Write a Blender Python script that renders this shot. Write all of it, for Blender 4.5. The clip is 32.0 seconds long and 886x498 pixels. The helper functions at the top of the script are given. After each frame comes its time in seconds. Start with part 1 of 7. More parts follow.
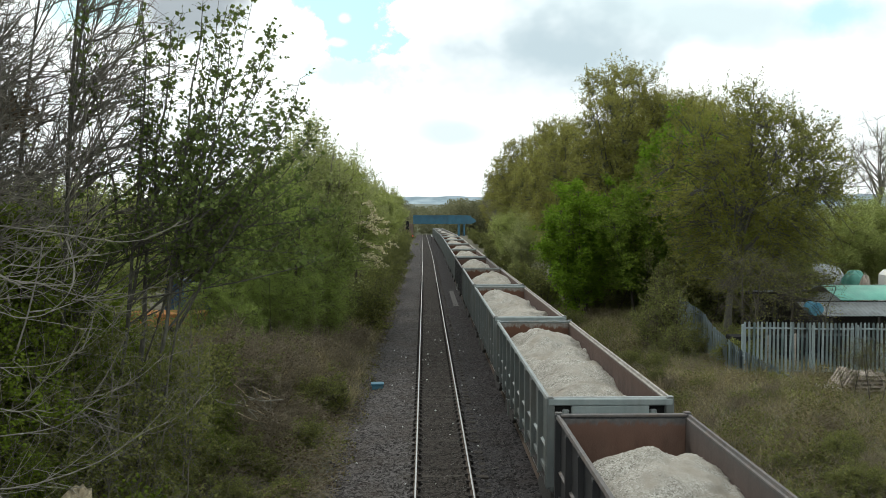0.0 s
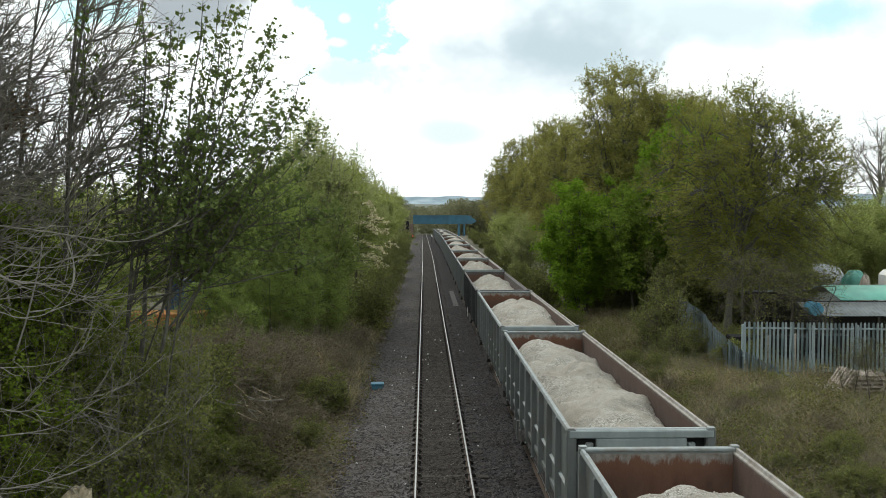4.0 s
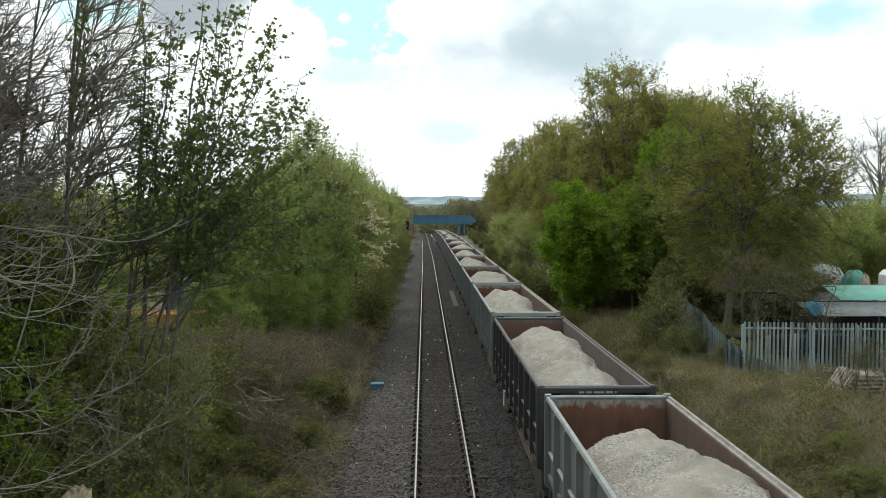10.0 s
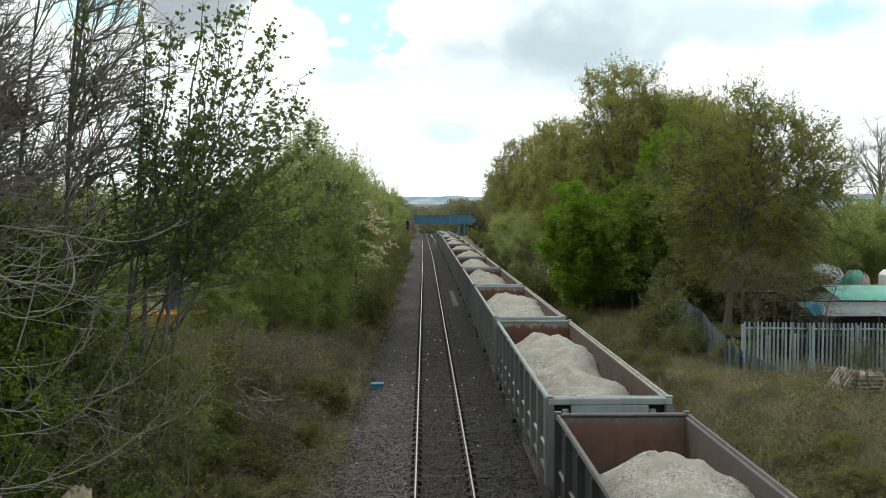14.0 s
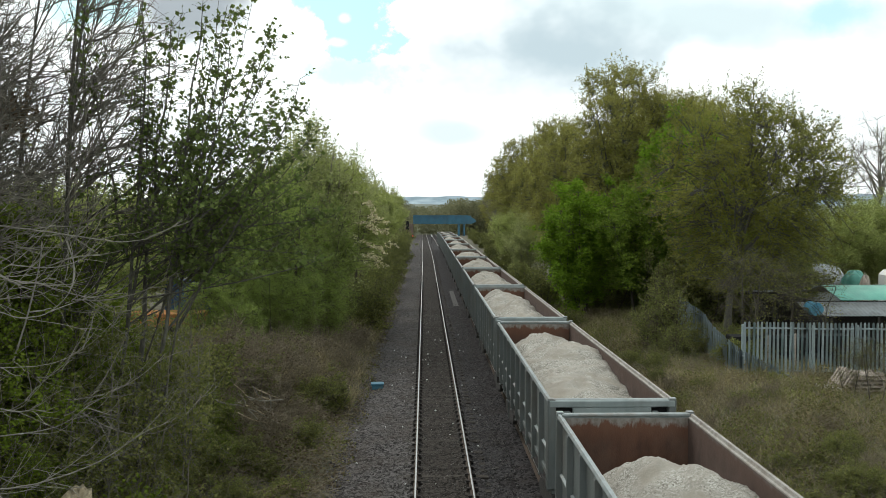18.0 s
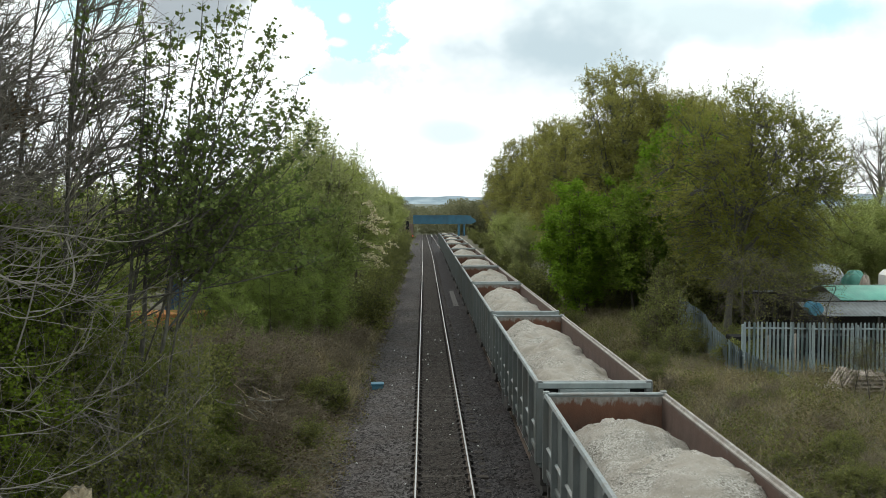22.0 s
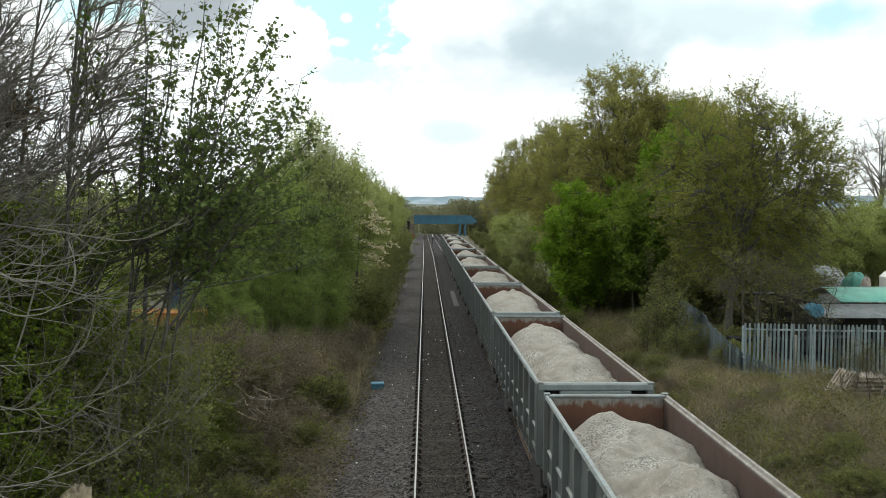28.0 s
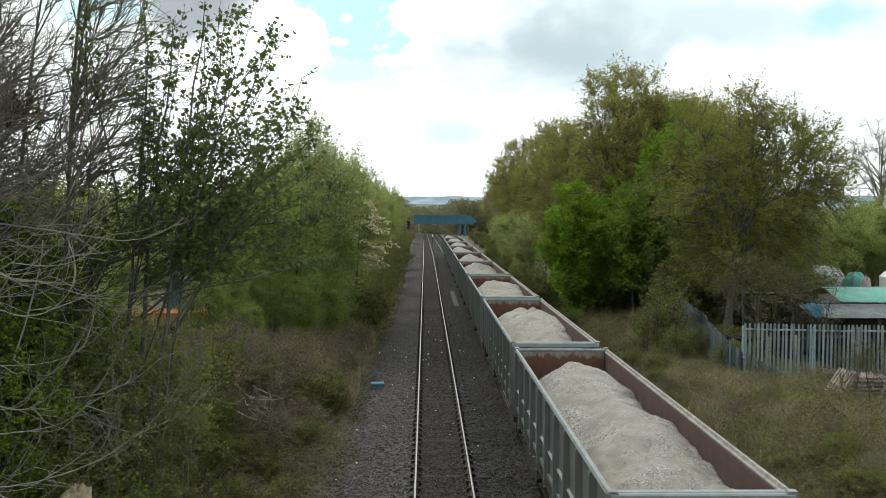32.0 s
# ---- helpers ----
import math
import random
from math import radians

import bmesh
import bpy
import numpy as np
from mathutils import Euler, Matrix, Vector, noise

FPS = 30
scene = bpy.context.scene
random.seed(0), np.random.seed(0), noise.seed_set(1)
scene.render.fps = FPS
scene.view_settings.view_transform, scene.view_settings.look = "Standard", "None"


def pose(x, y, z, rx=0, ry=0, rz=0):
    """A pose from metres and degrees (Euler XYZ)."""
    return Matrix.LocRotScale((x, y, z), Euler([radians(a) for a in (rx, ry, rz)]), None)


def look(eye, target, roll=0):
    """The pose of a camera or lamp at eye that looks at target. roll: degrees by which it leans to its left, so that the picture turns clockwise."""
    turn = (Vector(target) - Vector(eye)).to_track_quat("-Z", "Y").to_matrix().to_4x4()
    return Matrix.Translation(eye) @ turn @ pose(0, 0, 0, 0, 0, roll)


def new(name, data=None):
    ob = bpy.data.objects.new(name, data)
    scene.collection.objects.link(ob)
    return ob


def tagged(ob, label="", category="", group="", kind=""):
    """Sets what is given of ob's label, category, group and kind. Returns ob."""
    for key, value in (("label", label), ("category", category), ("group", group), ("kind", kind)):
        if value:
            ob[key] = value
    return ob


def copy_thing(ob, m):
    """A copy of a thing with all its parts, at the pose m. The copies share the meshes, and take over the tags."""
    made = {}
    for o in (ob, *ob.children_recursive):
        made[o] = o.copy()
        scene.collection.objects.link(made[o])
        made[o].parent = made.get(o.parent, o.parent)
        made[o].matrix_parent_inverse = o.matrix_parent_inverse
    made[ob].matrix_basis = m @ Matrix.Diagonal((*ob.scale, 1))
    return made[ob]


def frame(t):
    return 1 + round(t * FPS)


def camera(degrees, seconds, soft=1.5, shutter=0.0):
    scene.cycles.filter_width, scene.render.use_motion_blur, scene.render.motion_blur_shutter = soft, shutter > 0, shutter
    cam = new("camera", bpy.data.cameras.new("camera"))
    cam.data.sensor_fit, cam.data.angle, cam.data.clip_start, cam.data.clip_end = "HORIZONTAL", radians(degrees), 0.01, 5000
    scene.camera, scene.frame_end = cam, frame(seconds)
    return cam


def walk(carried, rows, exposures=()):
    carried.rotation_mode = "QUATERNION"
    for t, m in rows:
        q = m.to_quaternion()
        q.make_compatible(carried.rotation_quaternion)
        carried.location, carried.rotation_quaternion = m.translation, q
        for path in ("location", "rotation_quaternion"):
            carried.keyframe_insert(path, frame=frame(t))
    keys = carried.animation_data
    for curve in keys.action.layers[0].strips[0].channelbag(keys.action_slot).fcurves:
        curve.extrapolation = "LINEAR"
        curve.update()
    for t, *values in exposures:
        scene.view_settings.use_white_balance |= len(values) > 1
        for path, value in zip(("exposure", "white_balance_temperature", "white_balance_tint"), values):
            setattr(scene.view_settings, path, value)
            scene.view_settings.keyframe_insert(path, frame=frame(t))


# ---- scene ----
# Camera: held still on an overbridge, looking along a double-track line. y runs along the track, rail tops at z = 0.
EYE = (0.0, 0.0, 7.25)
AIM = (0.0206, 1.0, 7.25 - 0.04375)
cam = camera(52.2, 32.0, soft=0.8)
NUDGED = (0.0197, 1.0, 7.25 - 0.0437)
walk(cam, [(0.0, look(EYE, AIM)), (21.9, look(EYE, AIM)), (22.1, look(EYE, AIM)), (22.5, look(EYE, NUDGED, 0.34)), (24.4, look(EYE, NUDGED, 0.34)), (25.0, look(EYE, NUDGED, 0.25)), (32.0, look(EYE, NUDGED, 0.25))], exposures=[(0.0, 0.0), (32.0, 0.0)])

# ---- world and sun ----
SUN_EL, SUN_AZ = 50.0, 322.0


def build_world():
    w = bpy.data.worlds.new("world")
    scene.world = w
    w.use_nodes = True
    nt = w.node_tree
    nt.nodes.clear()
    N, L = nt.nodes.new, nt.links.new
    out, bg = N("ShaderNodeOutputWorld"), N("ShaderNodeBackground")
    sky = N("ShaderNodeTexSky")
    sky.sky_type, sky.sun_disc = "NISHITA", False
    sky.sun_elevation, sky.sun_rotation = radians(SUN_EL), radians(SUN_AZ)
    sky.air_density, sky.dust_density, sky.ozone_density = 1.0, 1.5, 1.5
    tc = N("ShaderNodeTexCoord")

    def math_node(op, a, b=None, clamp=False):
        n = N("ShaderNodeMath")
        n.operation, n.use_clamp = op, clamp
        for k, v in enumerate((a, b)):
            if v is None:
                continue
            if isinstance(v, (int, float)):
                n.inputs[k].default_value = v
            else:
                L(v, n.inputs[k])
        return n.outputs[0]

    def noise_node(scale, detail, rough, stretch=(1, 1, 1), off=(0, 0, 0)):
        mp = N("ShaderNodeMapping")
        mp.inputs["Scale"].default_value = stretch
        mp.inputs["Location"].default_value = off
        L(tc.outputs["Generated"], mp.inputs["Vector"])
        n = N("ShaderNodeTexNoise")
        n.inputs["Scale"].default_value = scale
        n.inputs["Detail"].default_value = detail
        n.inputs["Roughness"].default_value = rough
        L(mp.outputs[0], n.inputs["Vector"])
        return n.outputs["Fac"]

    def blob(x, z, rx, rz, warp, ragged=3.6):
        """1 inside a ragged oval round the heading (x, z) at unit distance ahead, 0 outside."""
        sep = N("ShaderNodeSeparateXYZ")
        L(tc.outputs["Generated"], sep.inputs[0])
        ahead = math_node("MAXIMUM", sep.outputs["Y"], 0.05)
        u = math_node("DIVIDE", math_node("SUBTRACT", math_node("DIVIDE", sep.outputs["X"], ahead), x), rx)
        v = math_node("DIVIDE", math_node("SUBTRACT", math_node("DIVIDE", sep.outputs["Z"], ahead), z), rz)
        d = math_node("SQRT", math_node("ADD", math_node("MULTIPLY", u, u), math_node("MULTIPLY", v, v)))
        d = math_node("ADD", d, math_node("MULTIPLY", math_node("SUBTRACT", warp, 0.5), ragged))
        return d

    def fade(d, lo, hi):
        m = N("ShaderNodeMapRange")
        m.interpolation_type = "SMOOTHSTEP"
        m.inputs["From Min"].default_value, m.inputs["From Max"].default_value = lo, hi
        m.inputs["To Min"].default_value, m.inputs["To Max"].default_value = 1.0, 0.0
        L(d, m.inputs["Value"])
        return m.outputs[0]

    def mix(f, a, b):
        m = N("ShaderNodeMix")
        m.data_type = "RGBA"
        L(f, m.inputs["Factor"])
        for k, v in ((6, a), (7, b)):
            if isinstance(v, tuple):
                m.inputs[k].default_value = (*v, 1)
            else:
                L(v, m.inputs[k])
        return m.outputs[2]

    warp = noise_node(11.0, 8.0, 0.6, (1, 1, 1.2), (0.7, 0.2, 0.0))
    soft = noise_node(9.0, 4.0, 0.5, (1, 1, 1.3), (1.9, 0.0, 0.3))
    # broken cumulus all round: white tops, grey bellies, blue between
    gap = fade(noise_node(2.6, 7.0, 0.5, (1, 1, 1.6), (3.1, 0.4, 1.7)), 0.36, 0.44)
    grey = fade(noise_node(3.4, 7.0, 0.55, (1, 1, 2.6), (0.3, 5.2, 0.9)), 0.30, 0.58)
    white = mix(grey, (1.38, 1.45, 1.45), (1.04, 1.12, 1.14))
    low = N("ShaderNodeSeparateXYZ")
    L(tc.outputs["Generated"], low.inputs[0])
    white = mix(fade(low.outputs["Z"], 0.03, 0.13), white, (1.16, 1.22, 1.22))
    white = mix(fade(blob(0.34, 0.212, 0.30, 0.055, soft, 1.8), 0.2, 1.3), white, (0.80, 0.96, 0.99))
    white = mix(fade(blob(0.03, 0.085, 0.05, 0.02, soft, 1.8), 0.2, 1.3), white, (0.86, 0.99, 1.01))
    white = mix(fade(blob(0.137, 0.172, 0.185, 0.060, soft, 1.6), 0.3, 1.1), white, (0.60, 0.74, 0.80))
    white = mix(fade(blob(-0.235, 0.235, 0.10, 0.045, soft), 0.2, 1.2), white, (0.46, 0.52, 0.56))
    k = N("ShaderNodeMix")
    k.data_type, k.blend_type = "RGBA", "MULTIPLY"
    k.inputs["Factor"].default_value = 1.0
    L(sky.outputs[0], k.inputs[6])
    k.inputs[7].default_value = (0.13, 0.17, 0.15, 1)
    thin = N("ShaderNodeMix")
    thin.data_type = "RGBA"
    thin.inputs["Factor"].default_value = 0.42
    L(k.outputs[2], thin.inputs[6])
    thin.inputs[7].default_value = (0.78, 1.22, 1.18, 1)
    blue = thin.outputs[2]
    hole = fade(blob(-0.080, 0.222, 0.058, 0.066, warp), 0.8, 1.02)
    hole2 = fade(blob(-0.085, 0.148, 0.075, 0.030, warp), 0.35, 1.1)
    hole3 = fade(blob(-0.345, 0.215, 0.05, 0.02, warp), 0.5, 1.0)
    hole4 = fade(blob(0.45, 0.212, 0.05, 0.022, warp), 0.2, 1.4)
    puff = math_node("MAXIMUM", fade(blob(-0.088, 0.209, 0.008, 0.006, warp), 0.2, 1.3), fade(blob(-0.097, 0.183, 0.012, 0.005, warp), 0.2, 1.3))
    sp = N("ShaderNodeSeparateXYZ")
    L(tc.outputs["Generated"], sp.inputs[0])
    col = mix(math_node("MULTIPLY", fade(sp.outputs["Y"], 0.45, 0.75), gap), white, blue)
    h = math_node("MAXIMUM", hole, math_node("MULTIPLY", hole2, 0.8))
    h = math_node("MAXIMUM", h, math_node("MULTIPLY", hole3, 0.8))
    h = math_node("MAXIMUM", h, math_node("MULTIPLY", hole4, 0.75))
    h = math_node("MULTIPLY", h, math_node("SUBTRACT", 1.0, puff))
    col = mix(h, col, blue)
    L(col, bg.inputs["Color"])
    bg.inputs["Strength"].default_value = 1.0
    L(bg.outputs[0], out.inputs[0])


build_world()
sun = new("sun", bpy.data.lights.new("sun", "SUN"))
sun.data.energy, sun.data.angle, sun.data.color = 1.3, radians(16), (1.0, 0.98, 0.93)
az, el = radians(SUN_AZ), radians(SUN_EL)
sun.matrix_world = look((0, 0, 60), (-math.sin(az) * math.cos(el), -math.cos(az) * math.cos(el), 60 - math.sin(el)))


# ---- materials ----
def mat(name, c1, c2, scale=6.0, rough=0.8, metal=0.0, bump=0.15, bscale=60.0, stain=None, sscale=1.2, samount=0.5, vary=0.0, stretch=(1, 1, 1), cells=0.0, coords="Object", spec=0.5):
    """Two-scale procedural surface: fine grain between c1 and c2, larger stains, bump; vary: spread by object."""
    m = bpy.data.materials.new(name)
    m.use_nodes = True
    nt = m.node_tree
    N, L = nt.nodes.new, nt.links.new
    b = nt.nodes["Principled BSDF"]
    tc, mp = N("ShaderNodeTexCoord"), N("ShaderNodeMapping")
    mp.inputs["Scale"].default_value = stretch
    L(tc.outputs[coords], mp.inputs[0])

    def noise_tex(s, d=5.0, r=0.6):
        n = N("ShaderNodeTexNoise")
        n.inputs["Scale"].default_value, n.inputs["Detail"].default_value, n.inputs["Roughness"].default_value = s, d, r
        L(mp.outputs[0], n.inputs["Vector"])
        return n.outputs["Fac"]

    ramp = N("ShaderNodeValToRGB")
    ramp.color_ramp.elements[0].position, ramp.color_ramp.elements[1].position = 0.32, 0.68
    ramp.color_ramp.elements[0].color, ramp.color_ramp.elements[1].color = (*c1, 1), (*c2, 1)
    bump_src = noise_tex(bscale, 3.0)
    if cells:
        v = N("ShaderNodeTexVoronoi")
        v.inputs["Scale"].default_value = cells
        L(mp.outputs[0], v.inputs["Vector"])
        sep = N("ShaderNodeSeparateColor")
        L(v.outputs["Color"], sep.inputs[0])
        mixv = N("ShaderNodeMix")
        mixv.inputs[0].default_value = 0.5
        L(noise_tex(scale), mixv.inputs[2])
        L(sep.outputs[0], mixv.inputs[3])
        L(mixv.outputs[0], ramp.inputs[0])
        inv = N("ShaderNodeMath")
        inv.operation = "SUBTRACT"
        inv.inputs[0].default_value = 1.0
        L(v.outputs["Distance"], inv.inputs[1])
        bump_src = inv.outputs[0]
    else:
        L(noise_tex(scale), ramp.inputs[0])
    col = ramp.outputs[0]
    if stain:
        mr = N("ShaderNodeMapRange")
        mr.inputs["From Min"].default_value, mr.inputs["From Max"].default_value = 0.45, 0.7
        mr.inputs["To Max"].default_value = samount
        L(noise_tex(sscale, 6.0, 0.65), mr.inputs["Value"])
        mx = N("ShaderNodeMix")
        mx.data_type = "RGBA"
        L(mr.outputs[0], mx.inputs["Factor"])
        L(col, mx.inputs[6])
        mx.inputs[7].default_value = (*stain, 1)
        col = mx.outputs[2]
    if vary:
        oi, hs, mr2 = N("ShaderNodeObjectInfo"), N("ShaderNodeHueSaturation"), N("ShaderNodeMapRange")
        mr2.inputs["To Min"].default_value, mr2.inputs["To Max"].default_value = 1 - vary, 1 + vary
        L(oi.outputs["Random"], mr2.inputs["Value"])
        L(mr2.outputs[0], hs.inputs["Value"])
        L(col, hs.inputs["Color"])
        col = hs.outputs[0]
    L(col, b.inputs["Base Color"])
    b.inputs["Roughness"].default_value, b.inputs["Metallic"].default_value = rough, metal
    b.inputs["Specular IOR Level"].default_value = spec
    if bump:
        bn = N("ShaderNodeBump")
        bn.inputs["Strength"].default_value, bn.inputs["Distance"].default_value = min(1.0, bump), 0.02
        L(bump_src, bn.inputs["Height"])
        L(bn.outputs[0], b.inputs["Normal"])
    return m


def worn_wall(name, rust, rust2, worn, worn2, level, ragged, fringe):
    """Rusty sheet with paint left along the top, the edge between them ragged; drips and dust at a larger scale."""
    m = mat(name, rust, rust2, 3, 0.9, 0.0, 0.35, 50, (0.15, 0.105, 0.08), 0.9, 0.5, vary=0.1, stretch=(1, 1, 0.5))
    nt = m.node_tree
    N, L = nt.nodes.new, nt.links.new
    b = nt.nodes["Principled BSDF"]
    src = b.inputs["Base Color"].links[0].from_socket
    tc, sep, mp, nz = N("ShaderNodeTexCoord"), N("ShaderNodeSeparateXYZ"), N("ShaderNodeMapping"), N("ShaderNodeTexNoise")
    L(tc.outputs["Object"], sep.inputs[0])
    L(tc.outputs["Object"], mp.inputs[0])
    mp.inputs["Scale"].default_value = (1.5, 1.5, 0.4)
    L(mp.outputs[0], nz.inputs["Vector"])
    nz.inputs["Scale"].default_value, nz.inputs["Detail"].default_value, nz.inputs["Roughness"].default_value = 4.5, 9.0, 0.72
    sc = N("ShaderNodeMath")
    sc.operation = "MULTIPLY_ADD"
    L(nz.outputs["Fac"], sc.inputs[0])
    sc.inputs[1].default_value = ragged
    L(sep.outputs["Z"], sc.inputs[2])
    mr = N("ShaderNodeMapRange")
    mr.inputs["From Min"].default_value, mr.inputs["From Max"].default_value = level + ragged * 0.5 - 0.03, level + ragged * 0.5 + 0.05
    L(sc.outputs[0], mr.inputs["Value"])
    n2, ramp = N("ShaderNodeTexNoise"), N("ShaderNodeValToRGB")
    n2.inputs["Scale"].default_value, n2.inputs["Detail"].default_value = 9.0, 5.0
    L(tc.outputs["Object"], n2.inputs["Vector"])
    ramp.color_ramp.elements[0].position, ramp.color_ramp.elements[1].position = 0.35, 0.65
    ramp.color_ramp.elements[0].color, ramp.color_ramp.elements[1].color = (*worn, 1), (*worn2, 1)
    L(n2.outputs["Fac"], ramp.inputs[0])
    mx = N("ShaderNodeMix")
    mx.data_type = "RGBA"
    L(mr.outputs[0], mx.inputs["Factor"])
    L(src, mx.inputs[6])
    L(ramp.outputs[0], mx.inputs[7])
    # a brighter fringe of fresh rust under the ragged edge of the paint
    fr = N("ShaderNodeMapRange")
    fr.inputs["From Min"].default_value, fr.inputs["From Max"].default_value = level + ragged * 0.5 - 0.42, level + ragged * 0.5 - 0.05
    fr.inputs["To Max"].default_value = 0.75
    L(sc.outputs[0], fr.inputs["Value"])
    fm = N("ShaderNodeMix")
    fm.data_type = "RGBA"
    L(fr.outputs[0], fm.inputs["Factor"])
    L(src, fm.inputs[6])
    fm.inputs[7].default_value = (*fringe, 1)
    L(fm.outputs[2], mx.inputs[6])
    L(mx.outputs[2], b.inputs["Base Color"])
    return m


def sand_mat(name):
    """Damp pale sand: fine grain everywhere, zones where pebbles lie at the surface."""
    m = bpy.data.materials.new(name)
    m.use_nodes = True
    nt = m.node_tree
    N, L = nt.nodes.new, nt.links.new
    b = nt.nodes["Principled BSDF"]
    tc, oi, add = N("ShaderNodeTexCoord"), N("ShaderNodeObjectInfo"), N("ShaderNodeVectorMath")
    add.operation = "MULTIPLY_ADD"
    add.inputs[1].default_value = (0, 0, 0)
    L(tc.outputs["Object"], add.inputs[2])
    L(tc.outputs["Object"], add.inputs[0])

    def noise_tex(s, d, r):
        n = N("ShaderNodeTexNoise")
        n.inputs["Scale"].default_value, n.inputs["Detail"].default_value, n.inputs["Roughness"].default_value = s, d, r
        L(add.outputs[0], n.inputs["Vector"])
        return n.outputs["Fac"]

    def ramp(f, stops):
        q = N("ShaderNodeValToRGB")
        q.color_ramp.elements[0].position, q.color_ramp.elements[0].color = stops[0][0], (*stops[0][1], 1)
        q.color_ramp.elements[1].position, q.color_ramp.elements[1].color = stops[-1][0], (*stops[-1][1], 1)
        for p, c in stops[1:-1]:
            q.color_ramp.elements.new(p).color = (*c, 1)
        L(f, q.inputs[0])
        return q.outputs[0]

    def mix(f, a, c):
        q = N("ShaderNodeMix")
        q.data_type = "RGBA"
        L(f, q.inputs["Factor"])
        L(a, q.inputs[6])
        L(c, q.inputs[7])
        return q.outputs[2]

    fine = ramp(noise_tex(38, 6, 0.7), [(0.3, (0.27, 0.2475, 0.209)), (0.7, (0.398, 0.37, 0.32))])
    warm = ramp(noise_tex(1.6, 5, 0.6), [(0.36, (0.285, 0.252, 0.2)), (0.64, (0.425, 0.402, 0.355))])
    half = N("ShaderNodeMix")
    half.data_type = "RGBA"
    half.inputs["Factor"].default_value = 0.55
    L(fine, half.inputs[6])
    L(warm, half.inputs[7])
    v = N("ShaderNodeTexVoronoi")
    v.inputs["Scale"].default_value = 40.0
    L(add.outputs[0], v.inputs["Vector"])
    sep = N("ShaderNodeSeparateColor")
    L(v.outputs["Color"], sep.inputs[0])
    pebble = ramp(sep.outputs[0], [(0.0, (0.125, 0.112, 0.088)), (0.4, (0.3019, 0.2868, 0.2465)), (0.75, (0.4226, 0.4025, 0.3572)), (1.0, (0.5635, 0.5433, 0.493))])
    mr = N("ShaderNodeMapRange")
    mr.inputs["From Min"].default_value, mr.inputs["From Max"].default_value = 0.42, 0.58
    mr.inputs["To Max"].default_value = 0.85
    L(noise_tex(0.8, 6, 0.7), mr.inputs["Value"])
    col = mix(mr.outputs[0], half.outputs[2], pebble)
    L(col, b.inputs["Base Color"])
    b.inputs["Roughness"].default_value, b.inputs["Specular IOR Level"].default_value = 1.0, 0.15
    bn = N("ShaderNodeBump")
    bn.inputs["Strength"].default_value, bn.inputs["Distance"].default_value = 0.7, 0.05
    L(noise_tex(24, 8, 0.75), bn.inputs["Height"])
    L(bn.outputs[0], b.inputs["Normal"])
    return m


def leaf_mat(name, c1, c2, c3, thin=0.3, vary=0.12):
    """Leaves: colour by island between three tones, light passing through."""
    m = bpy.data.materials.new(name)
    m.use_nodes = True
    nt = m.node_tree
    nt.nodes.clear()
    N, L = nt.nodes.new, nt.links.new
    out, mixs = N("ShaderNodeOutputMaterial"), N("ShaderNodeMixShader")
    d, t, geo, ramp = N("ShaderNodeBsdfPrincipled"), N("ShaderNodeBsdfTranslucent"), N("ShaderNodeNewGeometry"), N("ShaderNodeValToRGB")
    e = ramp.color_ramp.elements
    e[0].color, e[1].color = (*c1, 1), (*c3, 1)
    e.new(0.55).color = (*c2, 1)
    L(geo.outputs["Random Per Island"], ramp.inputs[0])
    tc, nz, mr, hs = N("ShaderNodeTexCoord"), N("ShaderNodeTexNoise"), N("ShaderNodeMapRange"), N("ShaderNodeHueSaturation")
    nz.inputs["Scale"].default_value, nz.inputs["Detail"].default_value = 0.45, 3.0
    L(tc.outputs["Object"], nz.inputs["Vector"])
    mr.inputs["From Min"].default_value, mr.inputs["From Max"].default_value = 0.3, 0.7
    mr.inputs["To Min"].default_value, mr.inputs["To Max"].default_value = 1 - 2 * vary, 1 + 2 * vary
    L(nz.outputs["Fac"], mr.inputs["Value"])
    L(mr.outputs[0], hs.inputs["Value"])
    L(ramp.outputs[0], hs.inputs["Color"])
    L(hs.outputs[0], d.inputs["Base Color"])
    L(hs.outputs[0], t.inputs["Color"])
    d.inputs["Roughness"].default_value, d.inputs["Specular IOR Level"].default_value = 0.7, 0.12
    mixs.inputs[0].default_value = thin
    L(d.outputs[0], mixs.inputs[1])
    L(t.outputs[0], mixs.inputs[2])
    L(mixs.outputs[0], out.inputs[0])
    return m


def glow_mat(name, col, strength):
    m = bpy.data.materials.new(name)
    m.use_nodes = True
    b = m.node_tree.nodes["Principled BSDF"]
    b.inputs["Base Color"].default_value = (*col, 1)
    b.inputs["Emission Color"].default_value = (*col, 1)
    b.inputs["Emission Strength"].default_value = strength
    return m


